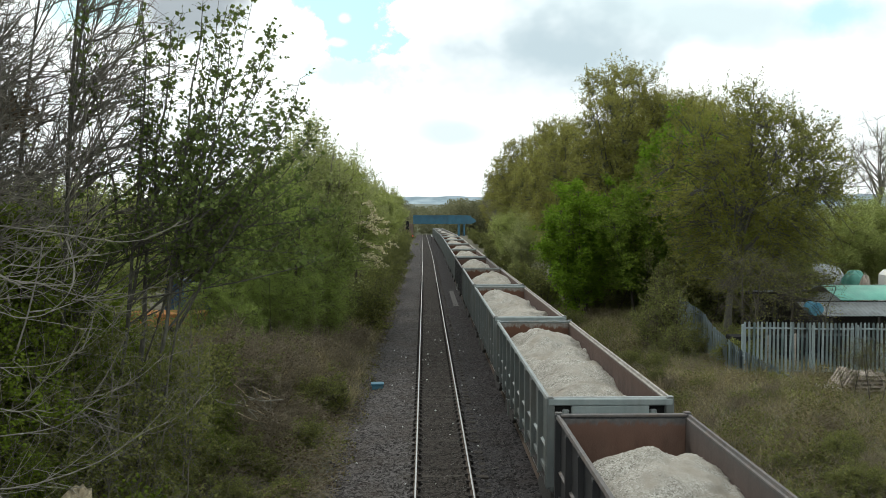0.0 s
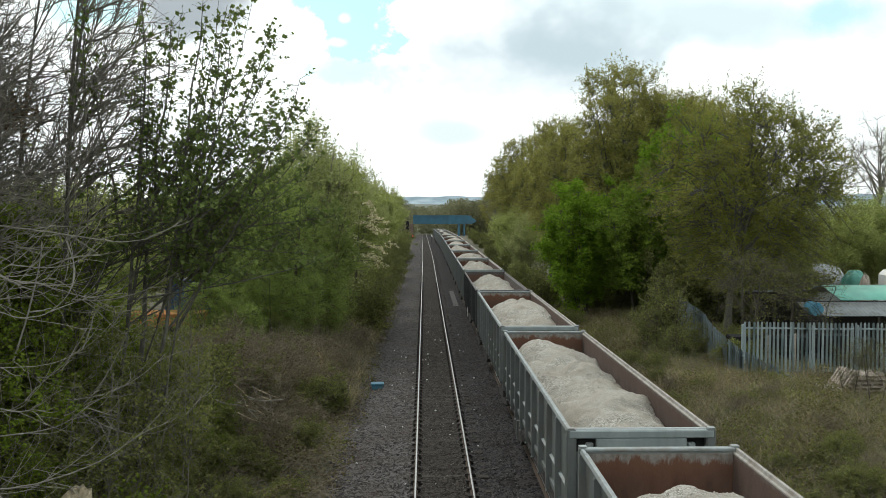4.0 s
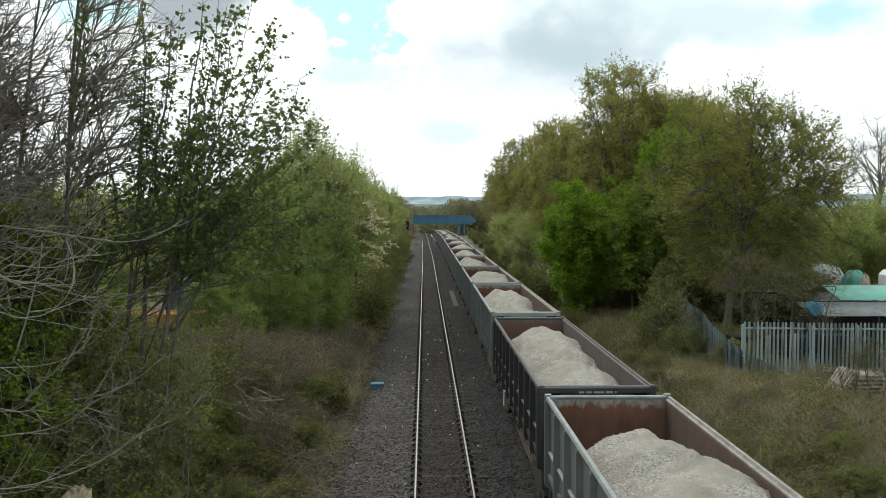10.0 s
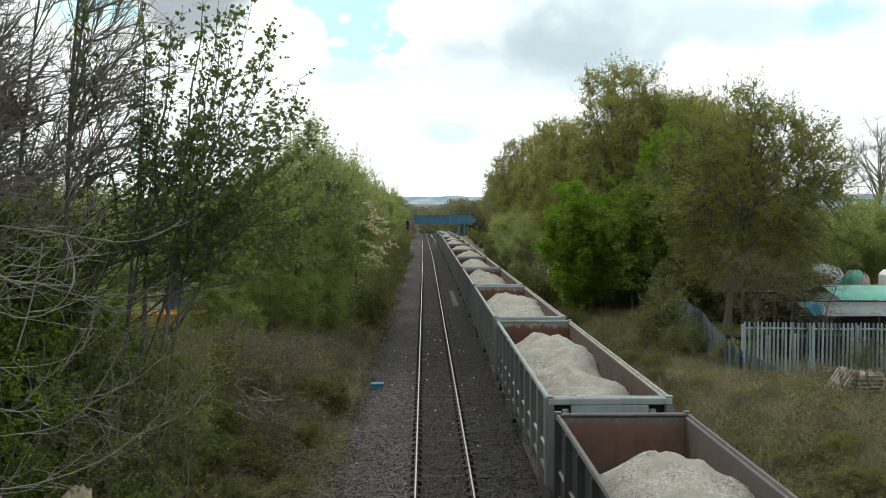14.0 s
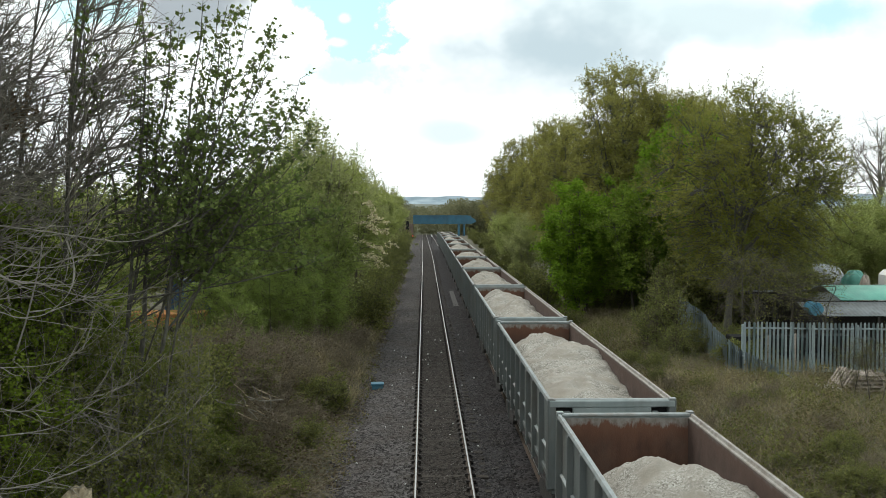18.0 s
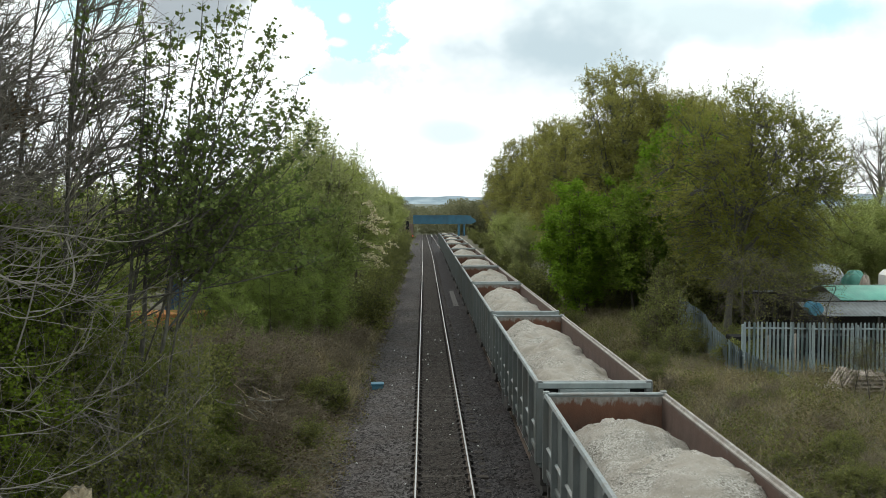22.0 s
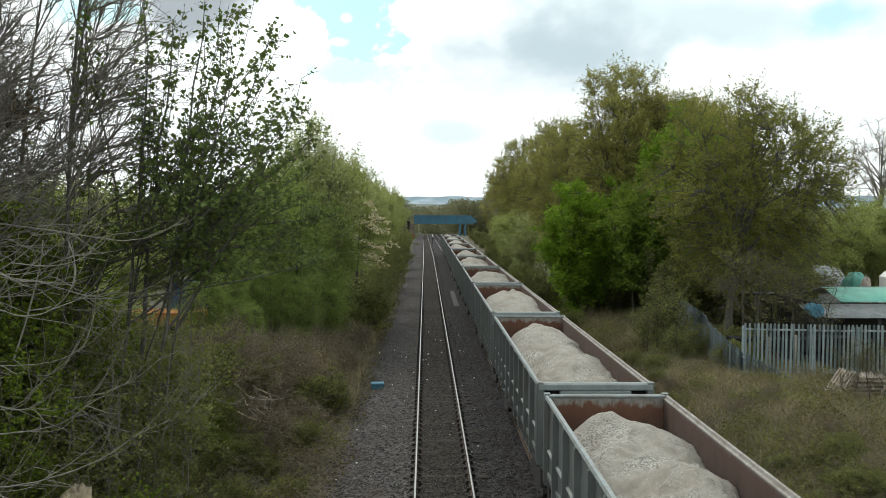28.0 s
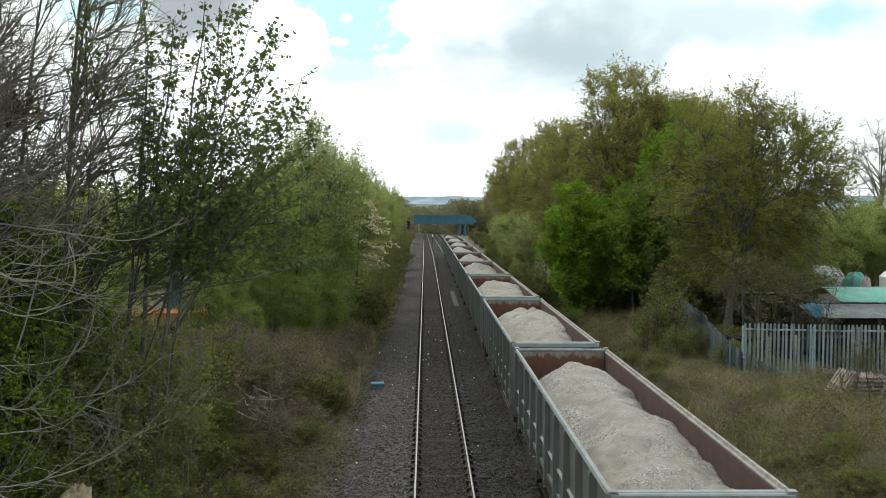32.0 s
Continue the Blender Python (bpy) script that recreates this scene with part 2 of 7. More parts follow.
M = {
    "ballast": mat("ballast", (0.01781, 0.01562, 0.0146), (0.11972, 0.11016, 0.10491), 14, 0.95, 0, 1.0, 60, (0.0486, 0.03672, 0.02808), 0.7, 0.65, cells=15.0, spec=0.12),
    "ballast_oily": mat("ballast_oily", (0.00956, 0.00813, 0.0067), (0.06218, 0.05357, 0.04592), 14, 0.95, 0, 1.0, 60, (0.02814, 0.02251, 0.01801), 0.8, 0.5, cells=15.0, spec=0.12),
    # copy of the ballast darkened for the shade beside the train
    "ballast_shaded": mat("ballast_shaded", (0.01101, 0.01032, 0.01051), (0.06681, 0.06192, 0.06216), 14, 0.95, 0, 1.0, 60, (0.02301, 0.01776, 0.01446), 0.8, 0.5, cells=15.0, spec=0.12),
    "concrete_dirty": mat("concrete_dirty", (0.06048, 0.05746, 0.05322), (0.09677, 0.09072, 0.08467), 6, 0.9, 0, 0.3, 40, (0.0588, 0.0504, 0.0462), 1.2, 0.6),
    "stone": mat("stone", (0.04704, 0.0441, 0.04116), (0.1764, 0.1646, 0.1529), 4, 0.9, 0, 0.4, 50, vary=0.2, spec=0.12),
    "earth": mat("earth", (0.05, 0.042, 0.026), (0.10, 0.085, 0.05), 1.5, 1.0, 0, 0.6, 14, (0.045, 0.055, 0.02), 0.25, 0.7),
    "meadow": mat("meadow", (0.05, 0.055, 0.022), (0.085, 0.085, 0.036), 0.05, 1.0, 0, 0.2, 2, (0.05, 0.07, 0.03), 0.01, 0.7),
    "rail_top": mat("rail_top", (0.36, 0.35, 0.335), (0.5, 0.485, 0.465), 20, 0.32, 0.9, 0.05, 90),
    "rail_rust": mat("rail_rust", (0.05, 0.035, 0.025), (0.09, 0.06, 0.04), 30, 0.85, 0.1, 0.3, 90),
    "sleeper": mat("sleeper", (0.03696, 0.03158, 0.02688), (0.0672, 0.05914, 0.0504), 8, 0.9, 0, 0.5, 40, (0.02688, 0.02218, 0.01814), 1.5, 0.5, vary=0.25, stretch=(1, 6, 4), spec=0.12),
    # chair colour darkened to carry the shadow ticks beside the rails
    "chair": mat("chair", (0.018, 0.015, 0.013), (0.04, 0.032, 0.027), 25, 0.85, 0.2, 0.3, 80),
    "wagon_grey": mat("wagon_grey", (0.1023, 0.11625, 0.1116), (0.13764, 0.15252, 0.14601), 5, 0.65, 0, 0.08, 60, (0.1092, 0.0966, 0.0756), 1.7, 0.6, vary=0.07, stretch=(1, 1, 0.35)),
    "wagon_light": mat("wagon_light", (0.21, 0.2394, 0.2352), (0.294, 0.3234, 0.3192), 5, 0.6, 0, 0.1, 60, (0.168, 0.1386, 0.1092), 2.6, 0.7, vary=0.06),
    "rail_dusty": mat("rail_dusty", (0.1955, 0.1817, 0.1587), (0.345, 0.32775, 0.29325), 9, 0.7, 0, 0.12, 60, (0.15, 0.11, 0.08), 2.6, 0.7),
    "wagon_end": mat("wagon_end", (0.2006, 0.236, 0.22892), (0.2537, 0.2891, 0.28084), 4, 0.6, 0, 0.08, 60, (0.1344, 0.1428, 0.1302), 1.8, 0.6, vary=0.08, stretch=(1, 1, 0.4)),
    "wagon_dark": mat("wagon_dark", (0.018, 0.019, 0.021), (0.035, 0.036, 0.038), 5, 0.5, 0, 0.06, 60, (0.055, 0.05, 0.045), 1.1, 0.5, stretch=(1, 1, 0.35)),
    "wagon_dark_rail": mat("wagon_dark_rail", (0.06, 0.056, 0.053), (0.11, 0.10, 0.094), 5, 0.6, 0, 0.08, 60, (0.12, 0.085, 0.06), 2.0, 0.6),
    "rust": mat("rust", (0.0966, 0.0378, 0.02184), (0.1596, 0.0714, 0.042), 3, 0.9, 0.0, 0.35, 50, (0.1344, 0.0966, 0.0756), 0.9, 0.6, vary=0.12, stretch=(1, 1, 0.5)),
    "rust_end": worn_wall("rust_end", (0.052, 0.024, 0.014), (0.098, 0.045, 0.026), (0.135, 0.115, 0.095), (0.225, 0.21, 0.19), 3.07, 0.6, (0.118, 0.052, 0.027)),
    "rust_side": worn_wall("rust_side", (0.036, 0.02, 0.0145), (0.074, 0.044, 0.033), (0.083, 0.064, 0.052), (0.125, 0.104, 0.088), 3.15, 0.25, (0.082, 0.046, 0.032)),
    "rust_dusty": worn_wall("rust_dusty", (0.046, 0.03, 0.024), (0.085, 0.06, 0.05), (0.06, 0.056, 0.0528), (0.088, 0.08, 0.076), 3.08, 0.3, (0.075, 0.062, 0.055)),
    "rust_dark": worn_wall("rust_dark", (0.07, 0.036, 0.025), (0.12, 0.064, 0.044), (0.07, 0.066, 0.063), (0.105, 0.098, 0.094), 3.04, 0.4, (0.11, 0.06, 0.042)),
    "under": mat("under", (0.0252, 0.02268, 0.021), (0.0504, 0.0462, 0.042), 8, 0.85, 0.1, 0.3, 40),
    "wheel": mat("wheel", (0.0504, 0.0378, 0.0294), (0.084, 0.0672, 0.0546), 10, 0.7, 0.4, 0.2, 60),
    "white_paint": mat("white_paint", (0.6, 0.6, 0.58), (0.75, 0.75, 0.73), 10, 0.6, 0, 0.1, 60),
    "sand": sand_mat("sand"),
    "grit": mat("grit", (0.3142, 0.28831, 0.24835), (0.4805, 0.45045, 0.40358), 6, 0.95, 0, 0.3, 60),
    "galv": mat("galv", (0.2772, 0.3419, 0.3511), (0.3881, 0.4528, 0.462), 6, 0.5, 0.3, 0.05, 60, (0.231, 0.2402, 0.2218), 1.5, 0.4, vary=0.1),
    # copy of galv darkened for the tree shade on the side fence
    "galv_shaded": mat("galv_shaded", (0.162, 0.2025, 0.2133), (0.23625, 0.2835, 0.2943), 6, 0.65, 0.2, 0.05, 60, (0.1, 0.11, 0.1), 1.5, 0.5, vary=0.12),
    "blue_drum": mat("blue_drum", (0.07, 0.27, 0.4), (0.1, 0.33, 0.47), 5, 0.5, 0, 0.05, 60, (0.1, 0.2, 0.26), 2, 0.4),
    "bridge_blue": mat("bridge_blue", (0.02142, 0.09996, 0.15708), (0.0357, 0.13566, 0.19992), 0.8, 0.6, 0, 0.1, 10, (0.0504, 0.0756, 0.084), 0.3, 0.5),
    "brick": mat("brick", (0.10, 0.075, 0.06), (0.17, 0.12, 0.09), 4, 0.95, 0, 0.4, 30, (0.05, 0.045, 0.04), 0.4, 0.6),
    "bark": mat("bark", (0.11212, 0.10016, 0.08222), (0.2392, 0.21677, 0.1794), 9, 0.95, 0, 0.7, 40, (0.091, 0.104, 0.052), 0.8, 0.6, stretch=(1, 1, 0.3)),
    "bark_mossy": mat("bark_mossy", (0.044, 0.0416, 0.032), (0.12, 0.1136, 0.092), 16, 0.95, 0, 0.9, 40, (0.15, 0.15, 0.12), 3.5, 0.75, stretch=(1, 1, 0.5)),
    "bark_dark": mat("bark_dark", (0.045, 0.038, 0.03), (0.10, 0.085, 0.065), 9, 0.95, 0, 0.7, 40, (0.05, 0.055, 0.025), 0.8, 0.5, stretch=(1, 1, 0.3)),
    "bark_pale": mat("bark_pale", (0.1436, 0.1326, 0.1072), (0.2983, 0.2762, 0.2321), 9, 0.9, 0, 0.4, 40, (0.1436, 0.1436, 0.09945), 1.0, 0.5),
    "dead": mat("dead", (0.119, 0.09605, 0.0612), (0.24225, 0.204, 0.14025), 5, 1.0, 0, 0.2, 40),
    "blue_plastic": mat("blue_plastic", (0.04, 0.152, 0.224), (0.064, 0.192, 0.264), 5, 0.5, 0, 0.05, 60, (0.08, 0.16, 0.208), 2, 0.4),
    "shed_grey": mat("shed_grey", (0.1848, 0.2016, 0.2016), (0.2688, 0.2856, 0.2856), 3, 0.8, 0, 0.15, 30, (0.1344, 0.1344, 0.126), 0.8, 0.6),
    # near-black shed colour carries the shade under roofs and behind the fence
    "shed_dark": mat("shed_dark", (0.022, 0.021, 0.02), (0.045, 0.042, 0.038), 3, 0.9, 0, 0.2, 30, (0.07, 0.06, 0.05), 0.7, 0.5, spec=0.15),
    "mint": mat("mint", (0.1449, 0.4347, 0.3381), (0.21252, 0.52164, 0.41538), 2, 0.6, 0, 0.08, 30, (0.1848, 0.3192, 0.2772), 0.6, 0.5),
    "tarp_white": mat("tarp_white", (0.2184, 0.2352, 0.2352), (0.4032, 0.42, 0.4284), 2.5, 0.6, 0, 0.5, 12, (0.1176, 0.126, 0.1176), 1.2, 0.8),
    "tarp_green": mat("tarp_green", (0.042, 0.1848, 0.1428), (0.0756, 0.252, 0.2016), 2, 0.6, 0, 0.3, 12),
    "tarp_blue": mat("tarp_blue", (0.04, 0.08, 0.2), (0.07, 0.13, 0.28), 2, 0.6, 0, 0.3, 12),
    "orange": mat("orange", (0.441, 0.168, 0.04725), (0.5775, 0.252, 0.084), 4, 0.8, 0, 0.2, 30, (0.2625, 0.126, 0.063), 0.8, 0.5),
    "pallet": mat("pallet", (0.3045, 0.24969, 0.20097), (0.46284, 0.40194, 0.34104), 5, 0.9, 0, 0.3, 50, (0.2016, 0.1764, 0.1512), 1.5, 0.5, vary=0.2, stretch=(1, 5, 5)),
    "concrete": mat("concrete", (0.3528, 0.3444, 0.3276), (0.462, 0.4536, 0.4284), 6, 0.9, 0, 0.3, 40, (0.252, 0.2436, 0.2184), 1.2, 0.5),
    "cut_wood": mat("cut_wood", (0.22, 0.175, 0.105), (0.48, 0.4, 0.265), 12, 0.9, 0, 0.6, 50, (0.14, 0.115, 0.07), 5, 0.7),
    # distance haze is put into both hill colours
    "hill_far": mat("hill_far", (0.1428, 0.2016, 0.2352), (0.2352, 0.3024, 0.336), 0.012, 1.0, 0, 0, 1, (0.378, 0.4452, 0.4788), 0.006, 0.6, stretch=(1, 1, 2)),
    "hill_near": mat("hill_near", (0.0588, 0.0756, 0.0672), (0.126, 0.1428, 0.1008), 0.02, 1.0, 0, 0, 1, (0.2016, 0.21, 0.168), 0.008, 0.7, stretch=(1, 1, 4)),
    "red_paint": mat("red_paint", (0.30, 0.03, 0.03), (0.38, 0.05, 0.045), 6, 0.6, 0, 0.05, 60),
    "red_glow": glow_mat("red_glow", (0.8, 0.05, 0.04), 0.6),
    "black": mat("black", (0.012, 0.012, 0.012), (0.024, 0.024, 0.023), 5, 0.9, 0, 0.05, 60, spec=0.12),
}
LEAF = {
    "alder": leaf_mat("leaf_alder", (0.0835, 0.1217, 0.0314), (0.1276, 0.1715, 0.0449), (0.1767, 0.2269, 0.0673), 0.42),
    "willow": leaf_mat("leaf_willow", (0.2035, 0.2836, 0.0547), (0.2626, 0.3402, 0.0756), (0.3214, 0.3856, 0.1108), 0.5),
    "maple": leaf_mat("leaf_maple", (0.1215, 0.2137, 0.0158), (0.1688, 0.2757, 0.0225), (0.225, 0.3375, 0.0338), 0.47),
    "sycamore": leaf_mat("leaf_sycamore", (0.1148, 0.1823, 0.0216), (0.162, 0.2362, 0.0297), (0.2295, 0.3038, 0.0432), 0.45),
    # bronze, hedge and birch leaves paled and greyed to imitate haze over distance
    "bronze": leaf_mat("leaf_bronze", (0.2413, 0.2392, 0.054), (0.3016, 0.2948, 0.0756), (0.362, 0.3615, 0.1134), 0.45),
    "olive": leaf_mat("leaf_olive", (0.1875, 0.1983, 0.0374), (0.228, 0.2379, 0.0484), (0.2685, 0.2776, 0.0638), 0.5),
    "hedge": leaf_mat("leaf_hedge", (0.2501, 0.294, 0.084), (0.3224, 0.364, 0.112), (0.3948, 0.434, 0.1611), 0.48),
    "birch": leaf_mat("leaf_birch", (0.266, 0.3009, 0.1051), (0.3457, 0.378, 0.14), (0.4389, 0.462, 0.21), 0.45),
    "ivy": leaf_mat("leaf_ivy", (0.0913, 0.1345, 0.0127), (0.1278, 0.1778, 0.019), (0.1734, 0.2211, 0.0275), 0.4),
    "bramble": leaf_mat("leaf_bramble", (0.1316, 0.1474, 0.0421), (0.1842, 0.2, 0.0579), (0.2474, 0.2527, 0.0842), 0.45),
    # browner copy of the bramble leaf, darkened in colour for shade on the bank
    "brown_shaded_bramble": leaf_mat("leaf_brown_shaded_bramble", (0.1012, 0.0931, 0.0405), (0.1417, 0.1295, 0.0557), (0.2024, 0.1771, 0.081), 0.4),
    "litter": leaf_mat("leaf_litter", (0.0865, 0.0659, 0.0404), (0.1339, 0.1032, 0.0647), (0.2072, 0.1649, 0.1092), 0.3),
    "straw": leaf_mat("leaf_straw", (0.1723, 0.1492, 0.0715), (0.2506, 0.2162, 0.1112), (0.3915, 0.3282, 0.1983), 0.35),
    "grass": leaf_mat("leaf_grass", (0.098, 0.1134, 0.0246), (0.1371, 0.1503, 0.037), (0.196, 0.1848, 0.0692), 0.4),
    "blossom": leaf_mat("leaf_blossom", (0.4563, 0.4124, 0.2281), (0.5967, 0.5441, 0.3335), (0.7371, 0.6845, 0.4738), 0.25),
    # far wood tones lifted and evened out to imitate haze
    "far_wood": leaf_mat("leaf_far_wood", (0.158, 0.16, 0.088), (0.17, 0.17, 0.094), (0.182, 0.18, 0.1), 0.6, 0.15),
}


# ---- mesh helpers ----
def fast_mesh(name, V, F, mats=(), slots=None, smooth=False):
    """A mesh from arrays: V (n, 3), F (m, k) with k corners a face."""
    V, F = np.asarray(V, dtype=np.float32), np.asarray(F, dtype=np.int32)
    me = bpy.data.meshes.new(name)
    me.vertices.add(len(V))
    me.vertices.foreach_set("co", V.ravel())
    m, k = F.shape
    me.loops.add(m * k)
    me.loops.foreach_set("vertex_index", F.ravel())
    me.polygons.add(m)
    me.polygons.foreach_set("loop_start", np.arange(0, m * k, k, dtype=np.int32))
    me.polygons.foreach_set("loop_total", np.full(m, k, dtype=np.int32))
    if slots is not None:
        me.polygons.foreach_set("material_index", np.asarray(slots, dtype=np.int32))
    if smooth:
        me.polygons.foreach_set("use_smooth", np.ones(m, dtype=bool))
    for x in mats:
        me.materials.append(x)
    me.update(calc_edges=True)
    return me


def put(name, me, parent=None, m=None, label=""):
    """A mesh as one object, under parent where given."""
    ob = new(name, me)
    ob.parent = parent
    if m is not None:
        ob.matrix_basis = m
    if label:
        ob["label"] = label
    return ob


def bm_mesh(name, bm, material, smooth=False):
    me = bpy.data.meshes.new(name)
    bmesh.ops.recalc_face_normals(bm, faces=bm.faces)
    if smooth:
        for f in bm.faces:
            f.smooth = True
    bm.to_mesh(me)
    bm.free()
    for x in material if isinstance(material, (list, tuple)) else (material,):
        me.materials.append(x)
    return me


def part(name, bm, material, parent, label="", m=None, smooth=False):
    return put(name, bm_mesh(name, bm, material, smooth), parent, m, label)


def add_box(bm, x0, x1, y0, y1, z0, z1, bevel=0.0):
    r = bmesh.ops.create_cube(bm, size=1.0)
    vs = r["verts"]
    for v in vs:
        v.co = Vector((x0 + (v.co.x + 0.5) * (x1 - x0), y0 + (v.co.y + 0.5) * (y1 - y0), z0 + (v.co.z + 0.5) * (z1 - z0)))
    if bevel:
        es = list({e for v in vs for e in v.link_edges})
        bmesh.ops.bevel(bm, geom=es, offset=bevel, segments=1, affect="EDGES", profile=0.5)
    return bm


def box(x0, x1, y0, y1, z0, z1, bevel=0.0):
    return add_box(bmesh.new(), x0, x1, y0, y1, z0, z1, bevel)


def prism(profile, axis, a, b):
    """A closed outline of (u, v) drawn from a to b along an axis: x -> (y, z), y -> (x, z), z -> (x, y)."""
    bm = bmesh.new()
    ends = []
    for s in (a, b):
        ends.append([bm.verts.new({"x": (s, u, v), "y": (u, s, v), "z": (u, v, s)}[axis]) for u, v in profile])
    n = len(profile)
    for i in range(n):
        bm.faces.new((ends[0][i], ends[0][(i + 1) % n], ends[1][(i + 1) % n], ends[1][i]))
    bm.faces.new(ends[0])
    bm.faces.new(ends[1])
    return bm


def tube(pts, radii, sides=6):
    """One tapered tube along points, as arrays."""
    return tubes(np.array([pts]), np.array([radii]), sides)


def tubes(P, R, sides):
    """Tapered tubes: P (n, k, 3), R (n, k); arrays of vertices and quads."""
    n, k, _ = P.shape
    d = P[:, -1] - P[:, 0]
    d = d / (np.linalg.norm(d, axis=1, keepdims=True) + 1e-9)
    ref = np.where(np.abs(d[:, 2:3]) < 0.9, np.array([[0, 0, 1.0]]), np.array([[1.0, 0, 0]]))
    u = np.cross(d, ref)
    u /= np.linalg.norm(u, axis=1, keepdims=True) + 1e-9
    v = np.cross(d, u)
    a = np.arange(sides) * 2 * np.pi / sides
    ring = u[:, None, :] * np.cos(a)[None, :, None] + v[:, None, :] * np.sin(a)[None, :, None]
    V = P[:, :, None, :] + ring[:, None, :, :] * R[:, :, None, None]
    idx = np.arange(n * k * sides).reshape(n, k, sides)
    nxt = np.roll(idx, -1, axis=2)
    F = np.stack([idx[:, :-1], nxt[:, :-1], nxt[:, 1:], idx[:, 1:]], axis=-1)
    return V.reshape(-1, 3), F.reshape(-1, 4)


def join_arrays(parts):
    V, F, o = [], [], 0
    for v, f in parts:
        V.append(v)
        F.append(f + o)
        o += len(v)
    return np.concatenate(V), np.concatenate(F)


def leaves(P, size, rng, aspect=0.62, flat=0.35, hang=0.0):
    """Folded leaves at points P: four corners, two triangles each."""
    n = len(P)
    d = rng.normal(size=(n, 3))
    d[:, 2] = d[:, 2] * flat - hang
    d /= np.linalg.norm(d, axis=1, keepdims=True) + 1e-9
    s = np.cross(d, rng.normal(size=(n, 3)))
    s /= np.linalg.norm(s, axis=1, keepdims=True) + 1e-9
    up = np.cross(d, s)
    L = (size * rng.uniform(0.6, 1.35, n))[:, None]
    a, b = P - d * L * 0.5, P + d * L * 0.5
    mid = P - d * L * 0.05
    c1 = mid + s * L * aspect * 0.5 + up * L * 0.12
    c2 = mid - s * L * aspect * 0.5 + up * L * 0.12
    V = np.stack([a, c1, b, c2], axis=1).reshape(-1, 3)
    i = np.arange(n)[:, None] * 4
    F = np.concatenate([i + np.array([[0, 1, 2]]), i + np.array([[0, 2, 3]])], axis=0)
    return V, F


def blades(P, h, w, rng, lean=0.4):
    """Grass blades or stems: bent strips of three triangles rooted at P."""
    n = len(P)
    h = h * rng.uniform(0.5, 1.4, n)
    a = rng.uniform(0, 2 * np.pi, n)
    dirn = np.stack([np.cos(a), np.sin(a), np.zeros(n)], axis=1)
    side = np.stack([-np.sin(a), np.cos(a), np.zeros(n)], axis=1) * (w * rng.uniform(0.6, 1.3, n))[:, None]
    k = (lean * rng.uniform(0.2, 1.6, n) * h)[:, None]
    up = np.zeros((n, 3))
    up[:, 2] = h
    m = P + up * 0.55 + dirn * k * 0.35
    t = P + up * 0.95 + dirn * k
    V = np.stack([P - side, P + side, m - side * 0.8, m + side * 0.8, t], axis=1).reshape(-1, 3)
    i = np.arange(n)[:, None] * 5
    F = np.concatenate([i + np.array([[0, 1, 3]]), i + np.array([[0, 3, 2]]), i + np.array([[2, 3, 4]])], axis=0)
    return V, F


# ---- line of the railway: straight, then a slight fall and bend to the far bridge ----
def ramp(y):
    y = np.asarray(y, dtype=float)
    return np.where(y < 120, 0.0, np.where(y < 160, (y - 120) ** 2 / 80.0, y - 140.0))


def track_dx(y):
    return -0.0030 * ramp(y)


def track_dz(y):
    return -0.0106 * np.minimum(ramp(y), 190.0)


def smooth(a, b, x):
    t = np.clip((np.asarray(x, dtype=float) - a) / (b - a), 0, 1)
    return t * t * (3 - 2 * t)


def waves(x, y, seed=0.0):
    return (np.sin(x * 0.9 + 1.3 * seed + 0.6 * np.sin(y * 0.35)) * np.sin(y * 0.55 + seed) * 0.6
            + np.sin(x * 2.1 + y * 1.3 + seed) * 0.25 + np.sin(x * 3.7 - y * 2.9 + 2 * seed) * 0.15)


def mound(x, y):
    """Lumps of bramble on the left bank, 0 to 1."""
    w = np.sin(x * 1.9 + 0.8 * np.sin(y * 0.9)) * np.sin(y * 1.05 + 0.7 * x) + 0.6 * np.sin(x * 3.3 - y * 1.7 + 1.0) + 0.35 * np.sin(x * 6.1 + y * 4.3)
    return np.clip(0.35 + 0.4 * w, 0, 1)


def ground_z(x, y):
    """Height of the ground beside and under the track."""
    x, y = np.asarray(x, dtype=float), np.asarray(y, dtype=float)
    xs = x - track_dx(y)
    left = 1.6 * smooth(-2.4, -10.0, xs)
    right = 0.95 * smooth(6.2, 10.5, xs)
    off = np.maximum(smooth(-2.6, -4.0, xs), smooth(6.4, 8.0, xs))
    far = 1.0 - smooth(500, 1500, y)
    return -0.36 + (left + right + 0.16 * waves(x, y) * off) * far + track_dz(y)


def build_ground():
    xs = np.concatenate([np.linspace(-1800, -60, 14), np.linspace(-50, -14, 10), np.linspace(-13, 16, 73), np.linspace(18, 60, 15), np.linspace(80, 1800, 14)])
    ys = np.concatenate([np.linspace(-60, 0, 8), np.linspace(2, 90, 111), np.linspace(92, 320, 80), np.linspace(340, 4500, 30)])
    X, Y = np.meshgrid(xs, ys)
    Z = ground_z(X, Y)
    V = np.stack([X, Y, Z], axis=-1).reshape(-1, 3)
    ny, nx = X.shape
    i = np.arange(ny * nx).reshape(ny, nx)
    F = np.stack([i[:-1, :-1], i[:-1, 1:], i[1:, 1:], i[1:, :-1]], axis=-1).reshape(-1, 4)
    far = (V[F[:, 0], 1] > 330) | (np.abs(V[F[:, 0], 0]) > 55)
    me = fast_mesh("ground", V, F, (M["earth"], M["meadow"]), far.astype(int), smooth=True)
    tagged(put("ground", me), "rough scrubby earth beside the railway", "ground", kind="structure")


